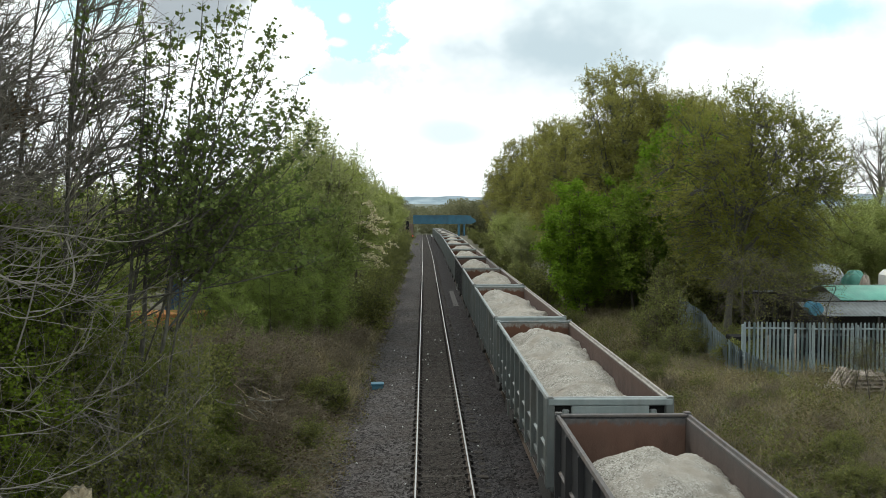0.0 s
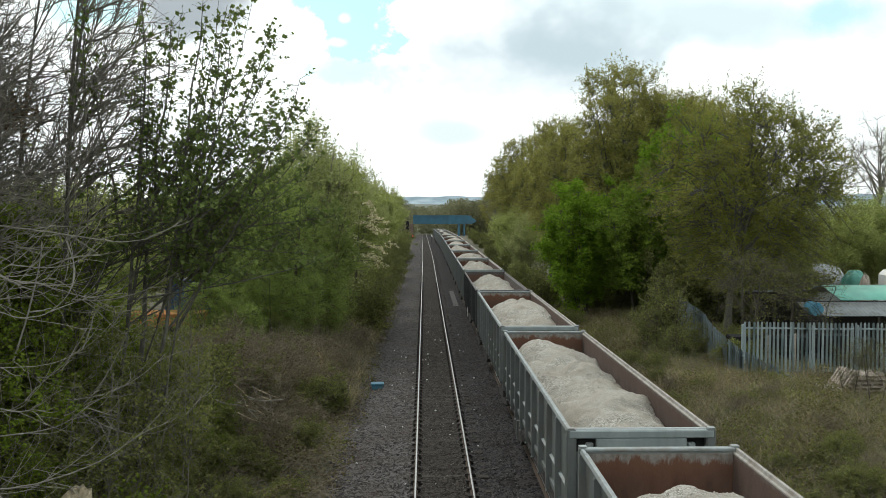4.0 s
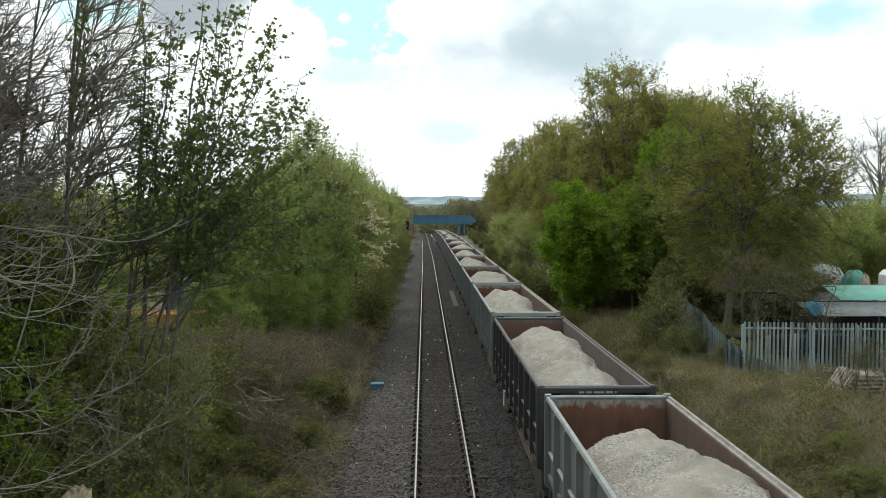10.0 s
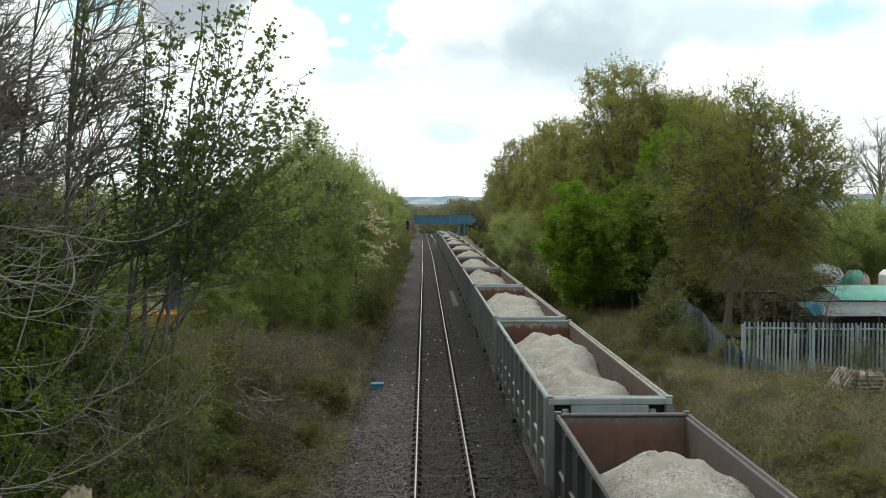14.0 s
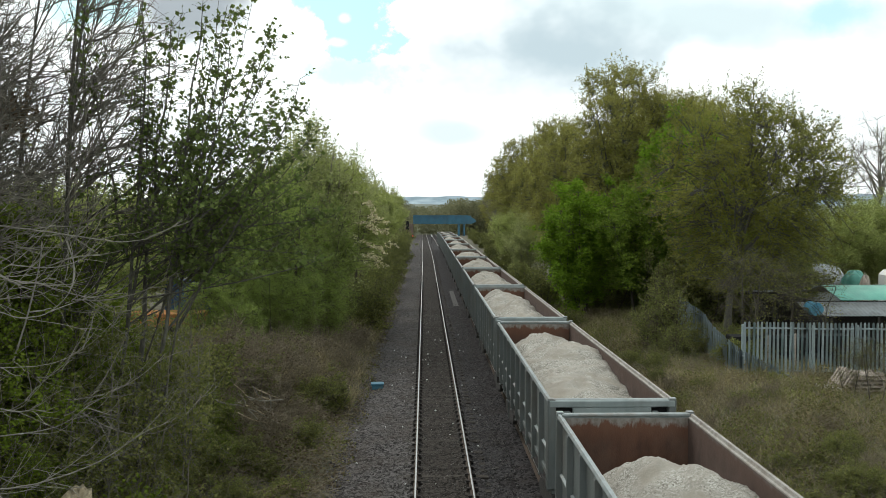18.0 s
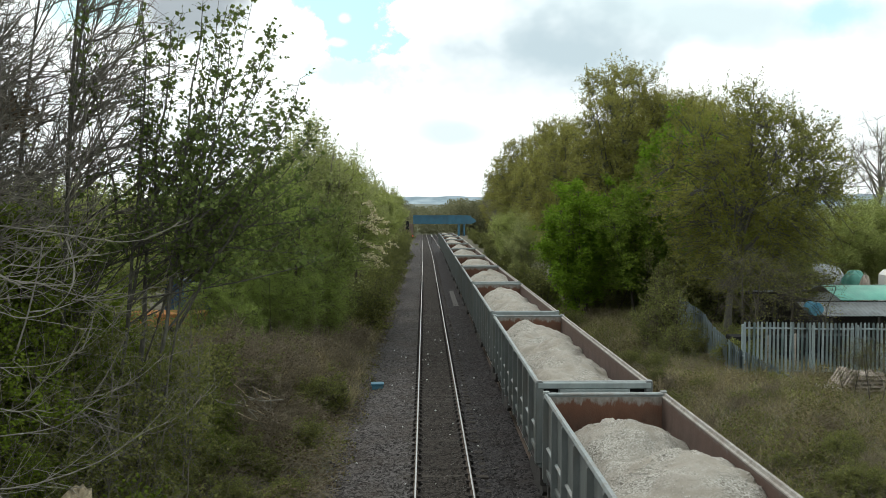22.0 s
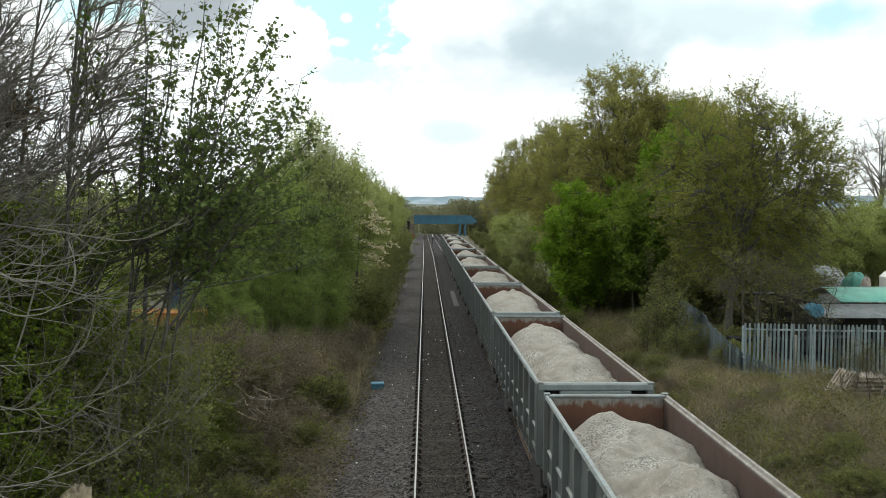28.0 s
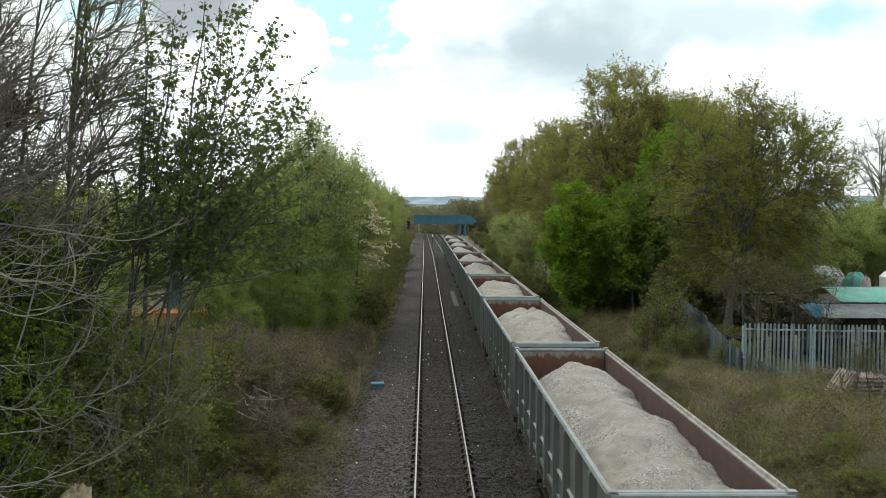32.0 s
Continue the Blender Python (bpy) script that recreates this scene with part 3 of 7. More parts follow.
def strip_mesh(name, profile, ys, cx, mats, slots=None, closed=True, jitter=0.0):
    """A profile of (x, z) drawn along the line of the track."""
    pr = np.array(profile)
    P = np.zeros((len(ys), len(pr), 3))
    P[:, :, 0] = cx + track_dx(ys)[:, None] + pr[None, :, 0]
    P[:, :, 1] = ys[:, None]
    P[:, :, 2] = track_dz(ys)[:, None] + pr[None, :, 1]
    if jitter:
        rng = np.random.default_rng(5)
        P[:, 1:-1, 2] += rng.normal(size=P[:, 1:-1, 2].shape) * jitter
        P[:, :, 0] += rng.normal(size=P[:, :, 0].shape) * jitter
    n, k = P.shape[:2]
    i = np.arange(n * k).reshape(n, k)
    if closed:
        F = np.stack([i[:-1], np.roll(i, -1, 1)[:-1], np.roll(i, -1, 1)[1:], i[1:]], -1)
    else:
        F = np.stack([i[:-1, :-1], i[:-1, 1:], i[1:, 1:], i[1:, :-1]], -1)
    s = None if slots is None else np.tile(np.array(slots), n - 1)
    return fast_mesh(name, P.reshape(-1, 3), F.reshape(-1, 4), mats, s, smooth=False)


TRACK_X = (0.512, 3.92)


def build_track():
    rng = np.random.default_rng(3)
    ys = np.concatenate([np.linspace(-20, 10, 41), np.linspace(10.12, 46, 300), np.linspace(46.3, 100, 180), np.linspace(101, 340, 120)])
    xs = np.linspace(-2.95, 6.5, 127)
    prof = []
    for x in xs:
        z = -0.19
        if x < -1.2:
            z = -0.19 - 0.17 * smooth(-1.2, -2.9, x)
        if x > 5.4:
            z = -0.19 - 0.20 * smooth(5.4, 6.5, x)
        if 1.6 < x < 2.85:
            z = -0.19 - 0.03
        prof.append((x, float(z)))
    # zone 2, right of the near track, gets the ballast with shade in its colour
    zone = [1 if -0.3 < (a + b) / 2 < 1.33 else 2 if (a + b) / 2 > 1.33 else 0 for a, b in zip(xs[:-1], xs[1:])]
    me = strip_mesh("ballast", prof, ys, 0.0, (M["ballast"], M["ballast_oily"], M["ballast_shaded"]), zone, closed=False, jitter=0.019)
    tagged(put("ballast", me), "dirty grey crushed stone ballast under the rails", "ballast", kind="structure")
    # loose stones lying proud
    n = 14000
    P = np.stack([rng.uniform(-3.4, 2.6, n), 9 + 55 * rng.uniform(0, 1, n) ** 1.6, np.zeros(n)], 1)
    keep = (np.abs(P[:, 0] + 0.24) > 0.09) & (np.abs(P[:, 0] - 1.264) > 0.09)
    P = P[keep]
    P[:, 2] = -0.185 - 0.165 * smooth(-1.2, -2.9, P[:, 0])
    tet = np.array([[1, 0, 0], [-1, 0, 0], [0, 1, 0], [0, -1, 0], [0, 0, 0.8], [0, 0, -0.8]])
    tf = np.array([[0, 2, 4], [2, 1, 4], [1, 3, 4], [3, 0, 4], [2, 0, 5], [1, 2, 5], [3, 1, 5], [0, 3, 5]])
    S = 0.024 * rng.uniform(0.6, 1.5, (len(P), 1, 1)) * rng.uniform(0.6, 1.3, (len(P), 6, 1))
    V = P[:, None, :] + tet[None] * S
    F = (np.arange(len(P))[:, None, None] * 6 + tf[None]).reshape(-1, 3)
    me = fast_mesh("ballast_stones", V.reshape(-1, 3), F, (M["stone"],))
    tagged(put("ballast_stones", me), "loose grey stones lying on the ballast", "stones", kind="stuff")
    n = 90
    P = np.stack([rng.uniform(-2.8, 2.2, n), 11 + 45 * rng.uniform(0, 1, n) ** 1.4, np.full(n, -0.16)], 1)
    P[:, 2] -= 0.165 * smooth(-1.2, -2.9, P[:, 0])
    S = 0.032 * rng.uniform(0.6, 1.5, (n, 1, 1)) * rng.uniform(0.6, 1.3, (n, 6, 1))
    F = (np.arange(n)[:, None, None] * 6 + tf[None]).reshape(-1, 3)
    me = fast_mesh("pale_stones", (P[:, None, :] + tet[None] * S).reshape(-1, 3), F, (M["white_paint"],))
    tagged(put("pale_stones", me), "scattered white stones and litter on the ballast", "stones", kind="stuff")
    rail = [(-0.036, -0.010), (-0.023, 0.0), (0.023, 0.0), (0.036, -0.010), (0.036, -0.036), (0.011, -0.05), (0.009, -0.125), (0.07, -0.14), (0.07, -0.152), (-0.07, -0.152), (-0.07, -0.14), (-0.009, -0.125), (-0.011, -0.05), (-0.036, -0.036)]
    slots = [1, 0, 1] + [1] * 11
    ry = np.concatenate([np.linspace(-20, 110, 27), np.linspace(112, 340, 115)])
    sl = box(-1.27, 1.27, -0.125, 0.125, -0.13, 0.0, 0.012)
    sleeper_me = bm_mesh("sleeper", sl, M["sleeper"])
    ch = box(-0.16, 0.16, -0.07, 0.07, 0.0, 0.02, 0.006)
    add_box(ch, 0.04, 0.14, -0.055, 0.055, 0.0, 0.072, 0.012)
    add_box(ch, -0.14, -0.04, -0.055, 0.055, 0.0, 0.072, 0.012)
    chair_me = bm_mesh("rail_chair", ch, M["chair"])
    for n_t, cx in enumerate(TRACK_X):
        track = tagged(new("railway_track"), ("worn railway track with bright-topped steel rails" if n_t == 0 else "railway track carrying the stone train"), "railway track", kind="structure")
        for sx in (-0.7525, 0.7525):
            put("rail", strip_mesh("rail", rail, ry, cx + sx, (M["rail_top"], M["rail_rust"]), slots), track)
        count = 300 if n_t == 0 else 110
        for k in range(count):
            y = 8.0 + k * 0.65 if n_t == 0 else 9.0 + k * 0.65 * 2
            x, z = cx + float(track_dx(y)), float(track_dz(y))
            put("sleeper", sleeper_me, track, pose(x + rng.normal() * 0.01, y + rng.normal() * 0.015, z - (0.197 if n_t == 0 else 0.235) + rng.normal() * 0.006, 0, 0, rng.normal() * 0.4))
            if n_t == 0 and k < 130:
                for sx in (-0.7525, 0.7525):
                    put("rail_chair", chair_me, track, pose(x + sx, y, z - 0.165))


def build_overbridge():
    """The road bridge behind and below the camera: unseen, added to block sky light."""
    b = tagged(new("overbridge"), "unseen brown brick road bridge, added to block sky light behind the camera", "bridge", kind="structure")
    part("deck", box(-40, 45, -9.0, -0.6, 4.9, 5.75), M["brick"], b)
    part("parapet", box(-40, 45, -0.6, -0.25, 4.9, 6.8), M["brick"], b)
    part("far_parapet", box(-40, 45, -9.35, -9.0, 4.9, 6.8), M["brick"], b)
    part("abutment", box(-40, -2.9, -9.0, -0.61, -1.0, 4.9), M["brick"], b)
    part("abutment", box(7.2, 45, -9.0, -0.61, -1.0, 4.9), M["brick"], b)


build_ground()
build_track()
build_overbridge()


# ---- the wagons ----
HALF_L, HALF_W, TOP, SHEET = 6.645, 1.30, 3.27, 1.58
PITCH, FIRST, WAGONS = 14.44, 4.39, 17


def build_wagon(dark):
    paint = M["wagon_dark"] if dark else M["wagon_grey"]
    light = M["wagon_dark_rail"] if dark else M["wagon_light"]
    endp = M["wagon_dark"] if dark else M["wagon_end"]
    inside = M["rust_dusty"] if dark else M["rust_side"]
    w = tagged(new("box_wagon"), "black bogie box wagon with rust inside, loaded with sand" if dark else "grey bogie box wagon with rust-brown inside, loaded with sand", "wagon", "wagons of the stone train")
    L, W, top = HALF_L, HALF_W, TOP - (0.055 if dark else 0.0)
    for s in (-1, 1):
        # side sheet: painted outside, rust inside
        part("side_sheet", box(*sorted((s * (W - 0.07), s * (W - 0.05))), -L + 0.06, L - 0.06, SHEET, top - 0.08), paint, w)
        part("inner_lining", box(*sorted((s * (W - 0.085), s * (W - 0.071))), -L + 0.08, L - 0.08, 1.28, top - 0.08), inside, w, "dusty rust-brown inner wall of the side")
        rail_bm = prism([(s * (W - 0.086), top - 0.085), (s * (W + 0.03), top - 0.085), (s * (W + 0.04), top - 0.05), (s * (W + 0.02), top), (s * (W - 0.03), top), (s * (W - 0.045), top - 0.05), (s * (W - 0.086), top - 0.06)], "y", -L, L)
        part("top_rail", rail_bm, light if dark or s < 0 else M["rail_dusty"], w)
        part("side_sill", box(*sorted((s * (W - 0.07), s * (W - 0.0))), -L + 0.05, L - 0.05, SHEET - 0.06, SHEET + 0.05, 0.01), paint, w)
        # the stiffener's lighter colour imitates light caught on its top edge
        part("waist_rail", prism([(s * (W - 0.049), SHEET + 0.49), (s * (W + 0.0), SHEET + 0.50), (s * (W + 0.0), SHEET + 0.525), (s * (W - 0.049), SHEET + 0.55)], "y", -L + 0.21, L - 0.21), light, w, "horizontal stiffener along the side, pale for the light on its top")
        part("solebar", prism([(s * 1.12, 1.02), (s * 1.20, 1.02), (s * 1.20, 1.06), (s * 1.14, 1.06), (s * 1.14, 1.34), (s * 1.27, 1.38), (s * 1.27, 1.51), (s * 1.12, 1.51)], "y", -L + 0.1, L - 0.1), M["under"], w)
        for k in range(11):
            y = -L + 0.12 + k * (2 * L - 0.24) / 10
            d = 0.085
            pr = [(y - 0.075, W), (y - 0.06, W + d), (y + 0.06, W + d), (y + 0.075, W)]
            bm = bmesh.new()
            rows = []
            for z, q in ((SHEET - 0.25, 0.45), (SHEET - 0.17, 0.74), (top - 0.12, 0.68), (top - 0.086, 0.5)):
                rows.append([bm.verts.new((s * (W - 0.06 if i in (0, 3) else W + d * q), pr[i][0], z)) for i in range(4)])
            for a, b in zip(rows[:-1], rows[1:]):
                for i in range(4):
                    bm.faces.new((a[i], a[(i + 1) % 4], b[(i + 1) % 4], b[i]))
            bm.faces.new(rows[0])
            bm.faces.new(rows[-1])
            rib = part("rib", bm, paint, w)
            if 0 < k < 10:
                part("cleat", box(*sorted((s * (W + 0.025), s * (W + 0.07))), y - 0.05, y + 0.05, SHEET - 0.29, SHEET - 0.251, 0.008), paint, rib)
    for s in (-1, 1):
        # end: sheet, deep top beam, two black plates for the pockets' shade, stanchions
        part("end_sheet", box(-W + 0.02, W - 0.02, *sorted((s * (L - 0.16), s * (L - 0.14))), 1.28, top - 0.06), paint, w)
        part("end_lining", box(-W + 0.09, W - 0.09, *sorted((s * (L - 0.178), s * (L - 0.161))), 1.28, top - 0.07), M["rust_dark"] if dark else M["rust_end"], w, "rust-brown inner wall of the end with worn paint above")
        part("end_beam", box(-W - 0.02, W + 0.02, *sorted((s * (L - 0.14), s * (L + 0.03))), top - 0.15, top - 0.002, 0.02), endp, w)
        part("end_panel", box(-0.82, 0.82, *sorted((s * (L - 0.139), s * (L + 0.022))), top - 0.60, top - 0.152, 0.015), endp, w)
        part("end_cap", box(-W + 0.05, W - 0.05, *sorted((s * (L - 0.17), s * (L - 0.06))), top - 0.04, top + 0.012, 0.012), light, w)
        for q in (-1, 1):
            part("corner_post", box(*sorted((q * (W - 0.12), q * (W + 0.05))), *sorted((s * (L - 0.138), s * (L + 0.02))), SHEET - 0.2, top + 0.015, 0.02), paint, w)
            part("corner_cap", box(*sorted((q * (W - 0.09), q * (W + 0.045))), *sorted((s * (L - 0.12), s * (L + 0.015))), top + 0.0155, top + 0.038, 0.010), light, w)
            part("end_stanchion", box(*sorted((q * 0.42, q * 0.56)), *sorted((s * (L - 0.139), s * (L - 0.03))), 1.3, top - 0.602, 0.015), paint, w)
            part("corner_pocket", box(*sorted((q * 0.825, q * 1.175)), *sorted((s * (L - 0.139), s * (L - 0.12))), top - 0.42, top - 0.152), M["black"], w, "black plate put in as the shade of a corner pocket")
            part("lamp_bracket", box(*sorted((q * 0.86, q * 1.0)), *sorted((s * (L - 0.14), s * (L - 0.04))), top - 0.36, top - 0.25, 0.02), light, w)
            bm = bmesh.new()
            bmesh.ops.create_cone(bm, cap_ends=True, segments=14, radius1=0.09, radius2=0.09, depth=0.42, matrix=pose(q * 0.87, s * (L + 0.22), 1.06, 90, 0, 0))
            bmesh.ops.create_cone(bm, cap_ends=True, segments=18, radius1=0.23, radius2=0.23, depth=0.04, matrix=pose(q * 0.87, s * (L + 0.45), 1.06, 90, 0, 0))
            part("buffer", bm, M["under"], w)
        part("end_sill", box(-W + 0.03, W - 0.03, *sorted((s * (L - 0.14), s * (L - 0.0))), 1.28, 1.58, 0.015), paint, w)
        part("headstock", box(-1.25, 1.25, *sorted((s * (L - 0.25), s * (L + 0.01))), 0.86, 1.27, 0.02), M["under"], w)
        part("coupling", box(-0.09, 0.09, *sorted((s * L, s * (L + 0.55))), 0.93, 1.10, 0.03), M["under"], w)
    if dark:
        for x0, x1 in ((-0.42, -0.30), (-0.25, -0.13), (-0.08, 0.16), (0.20, 0.36), (0.40, 0.44)):
            part("number_bar", box(x0, x1, -L - 0.036, -L - 0.029, top - 0.135, top - 0.09), M["wagon_light"], w, "white lettering bar")
        for k in range(4):
            part("number_bar", box(-W + 0.044, -W + 0.049, -4.72 + 0.05 * (k % 2), -4.46 - 0.06 * (k % 3), 1.80 + k * 0.18, 1.87 + k * 0.18), M["concrete"], w, "white lettering bar")
    part("floor", box(-W + 0.12, W - 0.12, -L + 0.15, L - 0.15, 1.20, 1.278), M["rust"], w)
    part("centre_sill", box(-0.25, 0.25, -L + 0.2, L - 0.2, 0.90, 1.199), M["under"], w)
    for s in (-1, 1):
        # hand lever and pipe gear on the sides
        bm = prism([(s * 1.34, 0.92), (s * 1.38, 0.92), (s * 1.38, 1.40), (s * 1.34, 1.40)], "y", 1.95, 1.99)
        add_box(bm, *sorted((s * 1.25, s * 1.38)), 1.93, 2.01, 1.36, 1.42)
        part("brake_lever", bm, M["white_paint"] if dark else M["wagon_grey"], w, "hand brake lever")
        part("air_tank", box(*sorted((s * 0.5, s * 0.95)), 0.2, 1.5, 0.62, 0.98, 0.08), M["under"], w)
    for s in (-1, 1):
        bm = bmesh.new()
        for q in (-1, 1):
            outline = [(-1.35, 0.50), (-1.15, 0.34), (-0.62, 0.36), (-0.38, 0.22), (0.38, 0.22), (0.62, 0.36), (1.15, 0.34), (1.35, 0.50), (1.2, 0.66), (0.5, 0.80), (-0.5, 0.80), (-1.2, 0.66)]
            pb = prism(outline, "x", *sorted((q * 0.95, q * 1.09)))
            me = bpy.data.meshes.new("tmp")
            pb.to_mesh(me)
            pb.free()
            bm.from_mesh(me)
            bpy.data.meshes.remove(me)
        add_box(bm, -1.0, 1.0, -0.22, 0.22, 0.45, 0.86, 0.03)
        bogie = part("bogie", bm, M["under"], w, m=pose(0, s * 4.6, 0))
        for q in (-1, 1):
            bm = bmesh.new()
            for x in (-0.7525, 0.7525):
                i = math.copysign(1, x)
                bmesh.ops.create_cone(bm, cap_ends=True, segments=28, radius1=0.46, radius2=0.455, depth=0.11, matrix=pose(x, 0, 0, 0, 90, 0))
                bmesh.ops.create_cone(bm, cap_ends=True, segments=28, radius1=0.488, radius2=0.488, depth=0.028, matrix=pose(x - i * 0.068, 0, 0, 0, 90, 0))
                bmesh.ops.create_cone(bm, cap_ends=True, segments=12, radius1=0.13, radius2=0.13, depth=0.16, matrix=pose(x + i * 0.02, 0, 0, 0, 90, 0))
            bmesh.ops.create_cone(bm, cap_ends=True, segments=12, radius1=0.085, radius2=0.085, depth=1.9, matrix=pose(0, 0, 0, 0, 90, 0))
            part("wheelset", bm, M["wheel"], bogie, m=pose(0, q * 0.90, 0.46))
    return w


# heaps of each load: along, height, across, then how steeply it falls sideways, ahead and behind
HEAPS = [
    [(4.2, 3.25, -0.1, 0.52, 0.5, 0.28), (0.0, 3.0, 0.1, 0.5, 0.5, 0.2), (-3.5, 3.0, 0.0, 0.45, 0.45, 0.3)],
    [(4.3, 3.36, -0.2, 0.52, 0.55, 0.2), (0.6, 3.1, 0.12, 0.45, 0.4, 0.16), (-3.6, 2.98, -0.05, 0.4, 0.4, 0.28)],
    [(4.7, 3.32, -0.35, 0.52, 0.55, 0.24), (2.0, 3.08, 0.3, 0.55, 0.4, 0.26), (-1.3, 3.24, 0.12, 0.5, 0.62, 0.15), (-4.6, 2.9, 0.0, 0.38, 0.3, 0.3)],
    [(3.9, 3.24, 0.0, 0.55, 0.5, 0.4), (1.4, 3.40, 0.25, 0.38, 0.85, 0.17), (-3.5, 2.98, 0.0, 0.42, 0.4, 0.25)],
    [(3.4, 3.36, 0.0, 0.58, 0.5, 0.3), (0.6, 3.06, 0.42, 0.55, 0.5, 0.3), (-2.9, 3.14, 0.1, 0.48, 0.6, 0.18)],
    [(3.5, 3.26, -0.3, 0.55, 0.5, 0.26), (3.0, 3.28, 0.32, 0.6, 0.5, 0.26), (-2.2, 3.2, 0.0, 0.5, 0.62, 0.17)],
    [(4.9, 3.22, 0.02, 0.62, 0.6, 0.45), (2.0, 3.34, 0.3, 0.34, 0.8, 0.14), (-1.4, 3.12, -0.15, 0.4, 0.6, 0.16), (-3.8, 2.97, 0.05, 0.4, 0.35, 0.2)],
    [(4.8, 3.3, -0.2, 0.52, 0.6, 0.22), (2.2, 3.12, 0.3, 0.58, 0.5, 0.3), (-0.5, 3.14, 0.05, 0.46, 0.5, 0.13), (-4.0, 2.93, 0.0, 0.38, 0.3, 0.2)],
    [(4.2, 3.3, -0.1, 0.6, 0.5, 0.22), (1.6, 3.02, 0.38, 0.55, 0.4, 0.25), (-0.7, 3.24, 0.2, 0.5, 0.62, 0.16), (-4.2, 2.95, 0.1, 0.4, 0.3, 0.25)],
]


def build_load(seed):
    """A load of sharp sand with coarse grit: overlapping heaps tipped one after another."""
    rng = np.random.default_rng(seed)
    nx, ny = 50, 230
    x = np.linspace(-HALF_W + 0.087, HALF_W - 0.087, nx)
    y = np.linspace(-HALF_L + 0.18, HALF_L - 0.18, ny)
    X, Y = np.meshgrid(x, y)

    def lumps(s, off):
        return np.array([[noise.noise(Vector((a * s, b * s, seed * 7.3 + off))) for a in x] for b in y])

    H = np.full_like(X, 1.42)
    wx, wy = X + 0.12 * lumps(1.3, 20.0), Y + 0.35 * lumps(0.9, 40.0)
    for cy, cz, cx, side, ahead, behind in HEAPS[seed]:
        fall = np.where(wy > cy, ahead, behind)
        steep = side * np.where(wx > cx, 0.8, 1.2)
        H = np.maximum(H, cz - 0.01 - np.sqrt(((wx - cx) * steep) ** 2 + ((wy - cy) * fall) ** 2 + 0.004))
    # slumps, runnels and pebbly roughness
    for q, amp in ((0.9, 0.05), (2.4, 0.035), (5.0, 0.03), (11.0, 0.018)):
        H += amp * lumps(q, 0.0)
    H += 0.26 * (np.abs(lumps(0.8, 80.0)) - 0.18) + 0.12 * (np.abs(lumps(2.1, 90.0)) - 0.15)
    H -= 0.05 * np.clip(np.abs(X) - 0.75, 0, 1) * np.abs(np.sin(Y * 2.3 + 2.0 * lumps(0.7, 60.0)))
    H += rng.normal(size=H.shape) * 0.007
    H = np.clip(H, 1.30, 3.10 + 0.5 * np.clip(1 - np.abs(X) / 1.2, 0, 1))
    V = np.stack([X, Y, H], -1).reshape(-1, 3)
    i = np.arange(nx * ny).reshape(ny, nx)
    F = np.stack([i[:-1, :-1], i[:-1, 1:], i[1:, 1:], i[1:, :-1]], -1).reshape(-1, 4)
    # skirt down to the floor
    rim = np.concatenate([i[0, :], i[1:, -1], i[-1, -2::-1], i[-2:0:-1, 0]])
    low = V[rim].copy()
    low[:, 2] = 1.282
    j = np.arange(len(rim)) + len(V)
    S = np.stack([rim, j, np.roll(j, -1), np.roll(rim, -1)], -1)
    me = fast_mesh("sand_load", np.concatenate([V, low]), np.concatenate([F, S]), (M["sand"],), smooth=True)
    ob = tagged(put("sand_load", me), "heaped pale sand and grit load in a wagon", "sand load", "loads of the stone train")
    # coarse grit rolled down the heaps
    n = 11000
    a, b = rng.integers(0, ny, n), rng.integers(0, nx, n)
    cl = np.array([noise.noise(Vector((x[q] * 1.1, y[p] * 0.9, seed + 3.0))) for p, q in zip(a, b)]) > rng.uniform(-0.02, 0.32, n)
    a, b = a[cl], b[cl]
    P = np.stack([X[a, b], Y[a, b], H[a, b]], -1) + rng.uniform(-0.025, 0.025, (len(a), 3)) * np.array([1, 1, 0.2])
    P[:, 0] = np.clip(P[:, 0], -1.22, 1.22)
    oc = np.array([[1, 0, 0], [-1, 0, 0], [0, 1, 0], [0, -1, 0], [0, 0, 0.7], [0, 0, -0.7]])
    of = np.array([[0, 2, 4], [2, 1, 4], [1, 3, 4], [3, 0, 4], [2, 0, 5], [1, 2, 5], [3, 1, 5], [0, 3, 5]])
    S = 0.016 * rng.uniform(0.5, 1.5, (len(P), 1, 1)) * rng.uniform(0.6, 1.3, (len(P), 6, 1))
    V = (P[:, None] + oc[None] * S).reshape(-1, 3)
    F = (np.arange(len(P))[:, None, None] * 6 + of[None]).reshape(-1, 3)
    g = put("coarse_grit", fast_mesh("coarse_grit", V, F, (M["grit"],)), ob)
    tagged(g, kind="stuff")
    return ob


wagons, loads = [], []


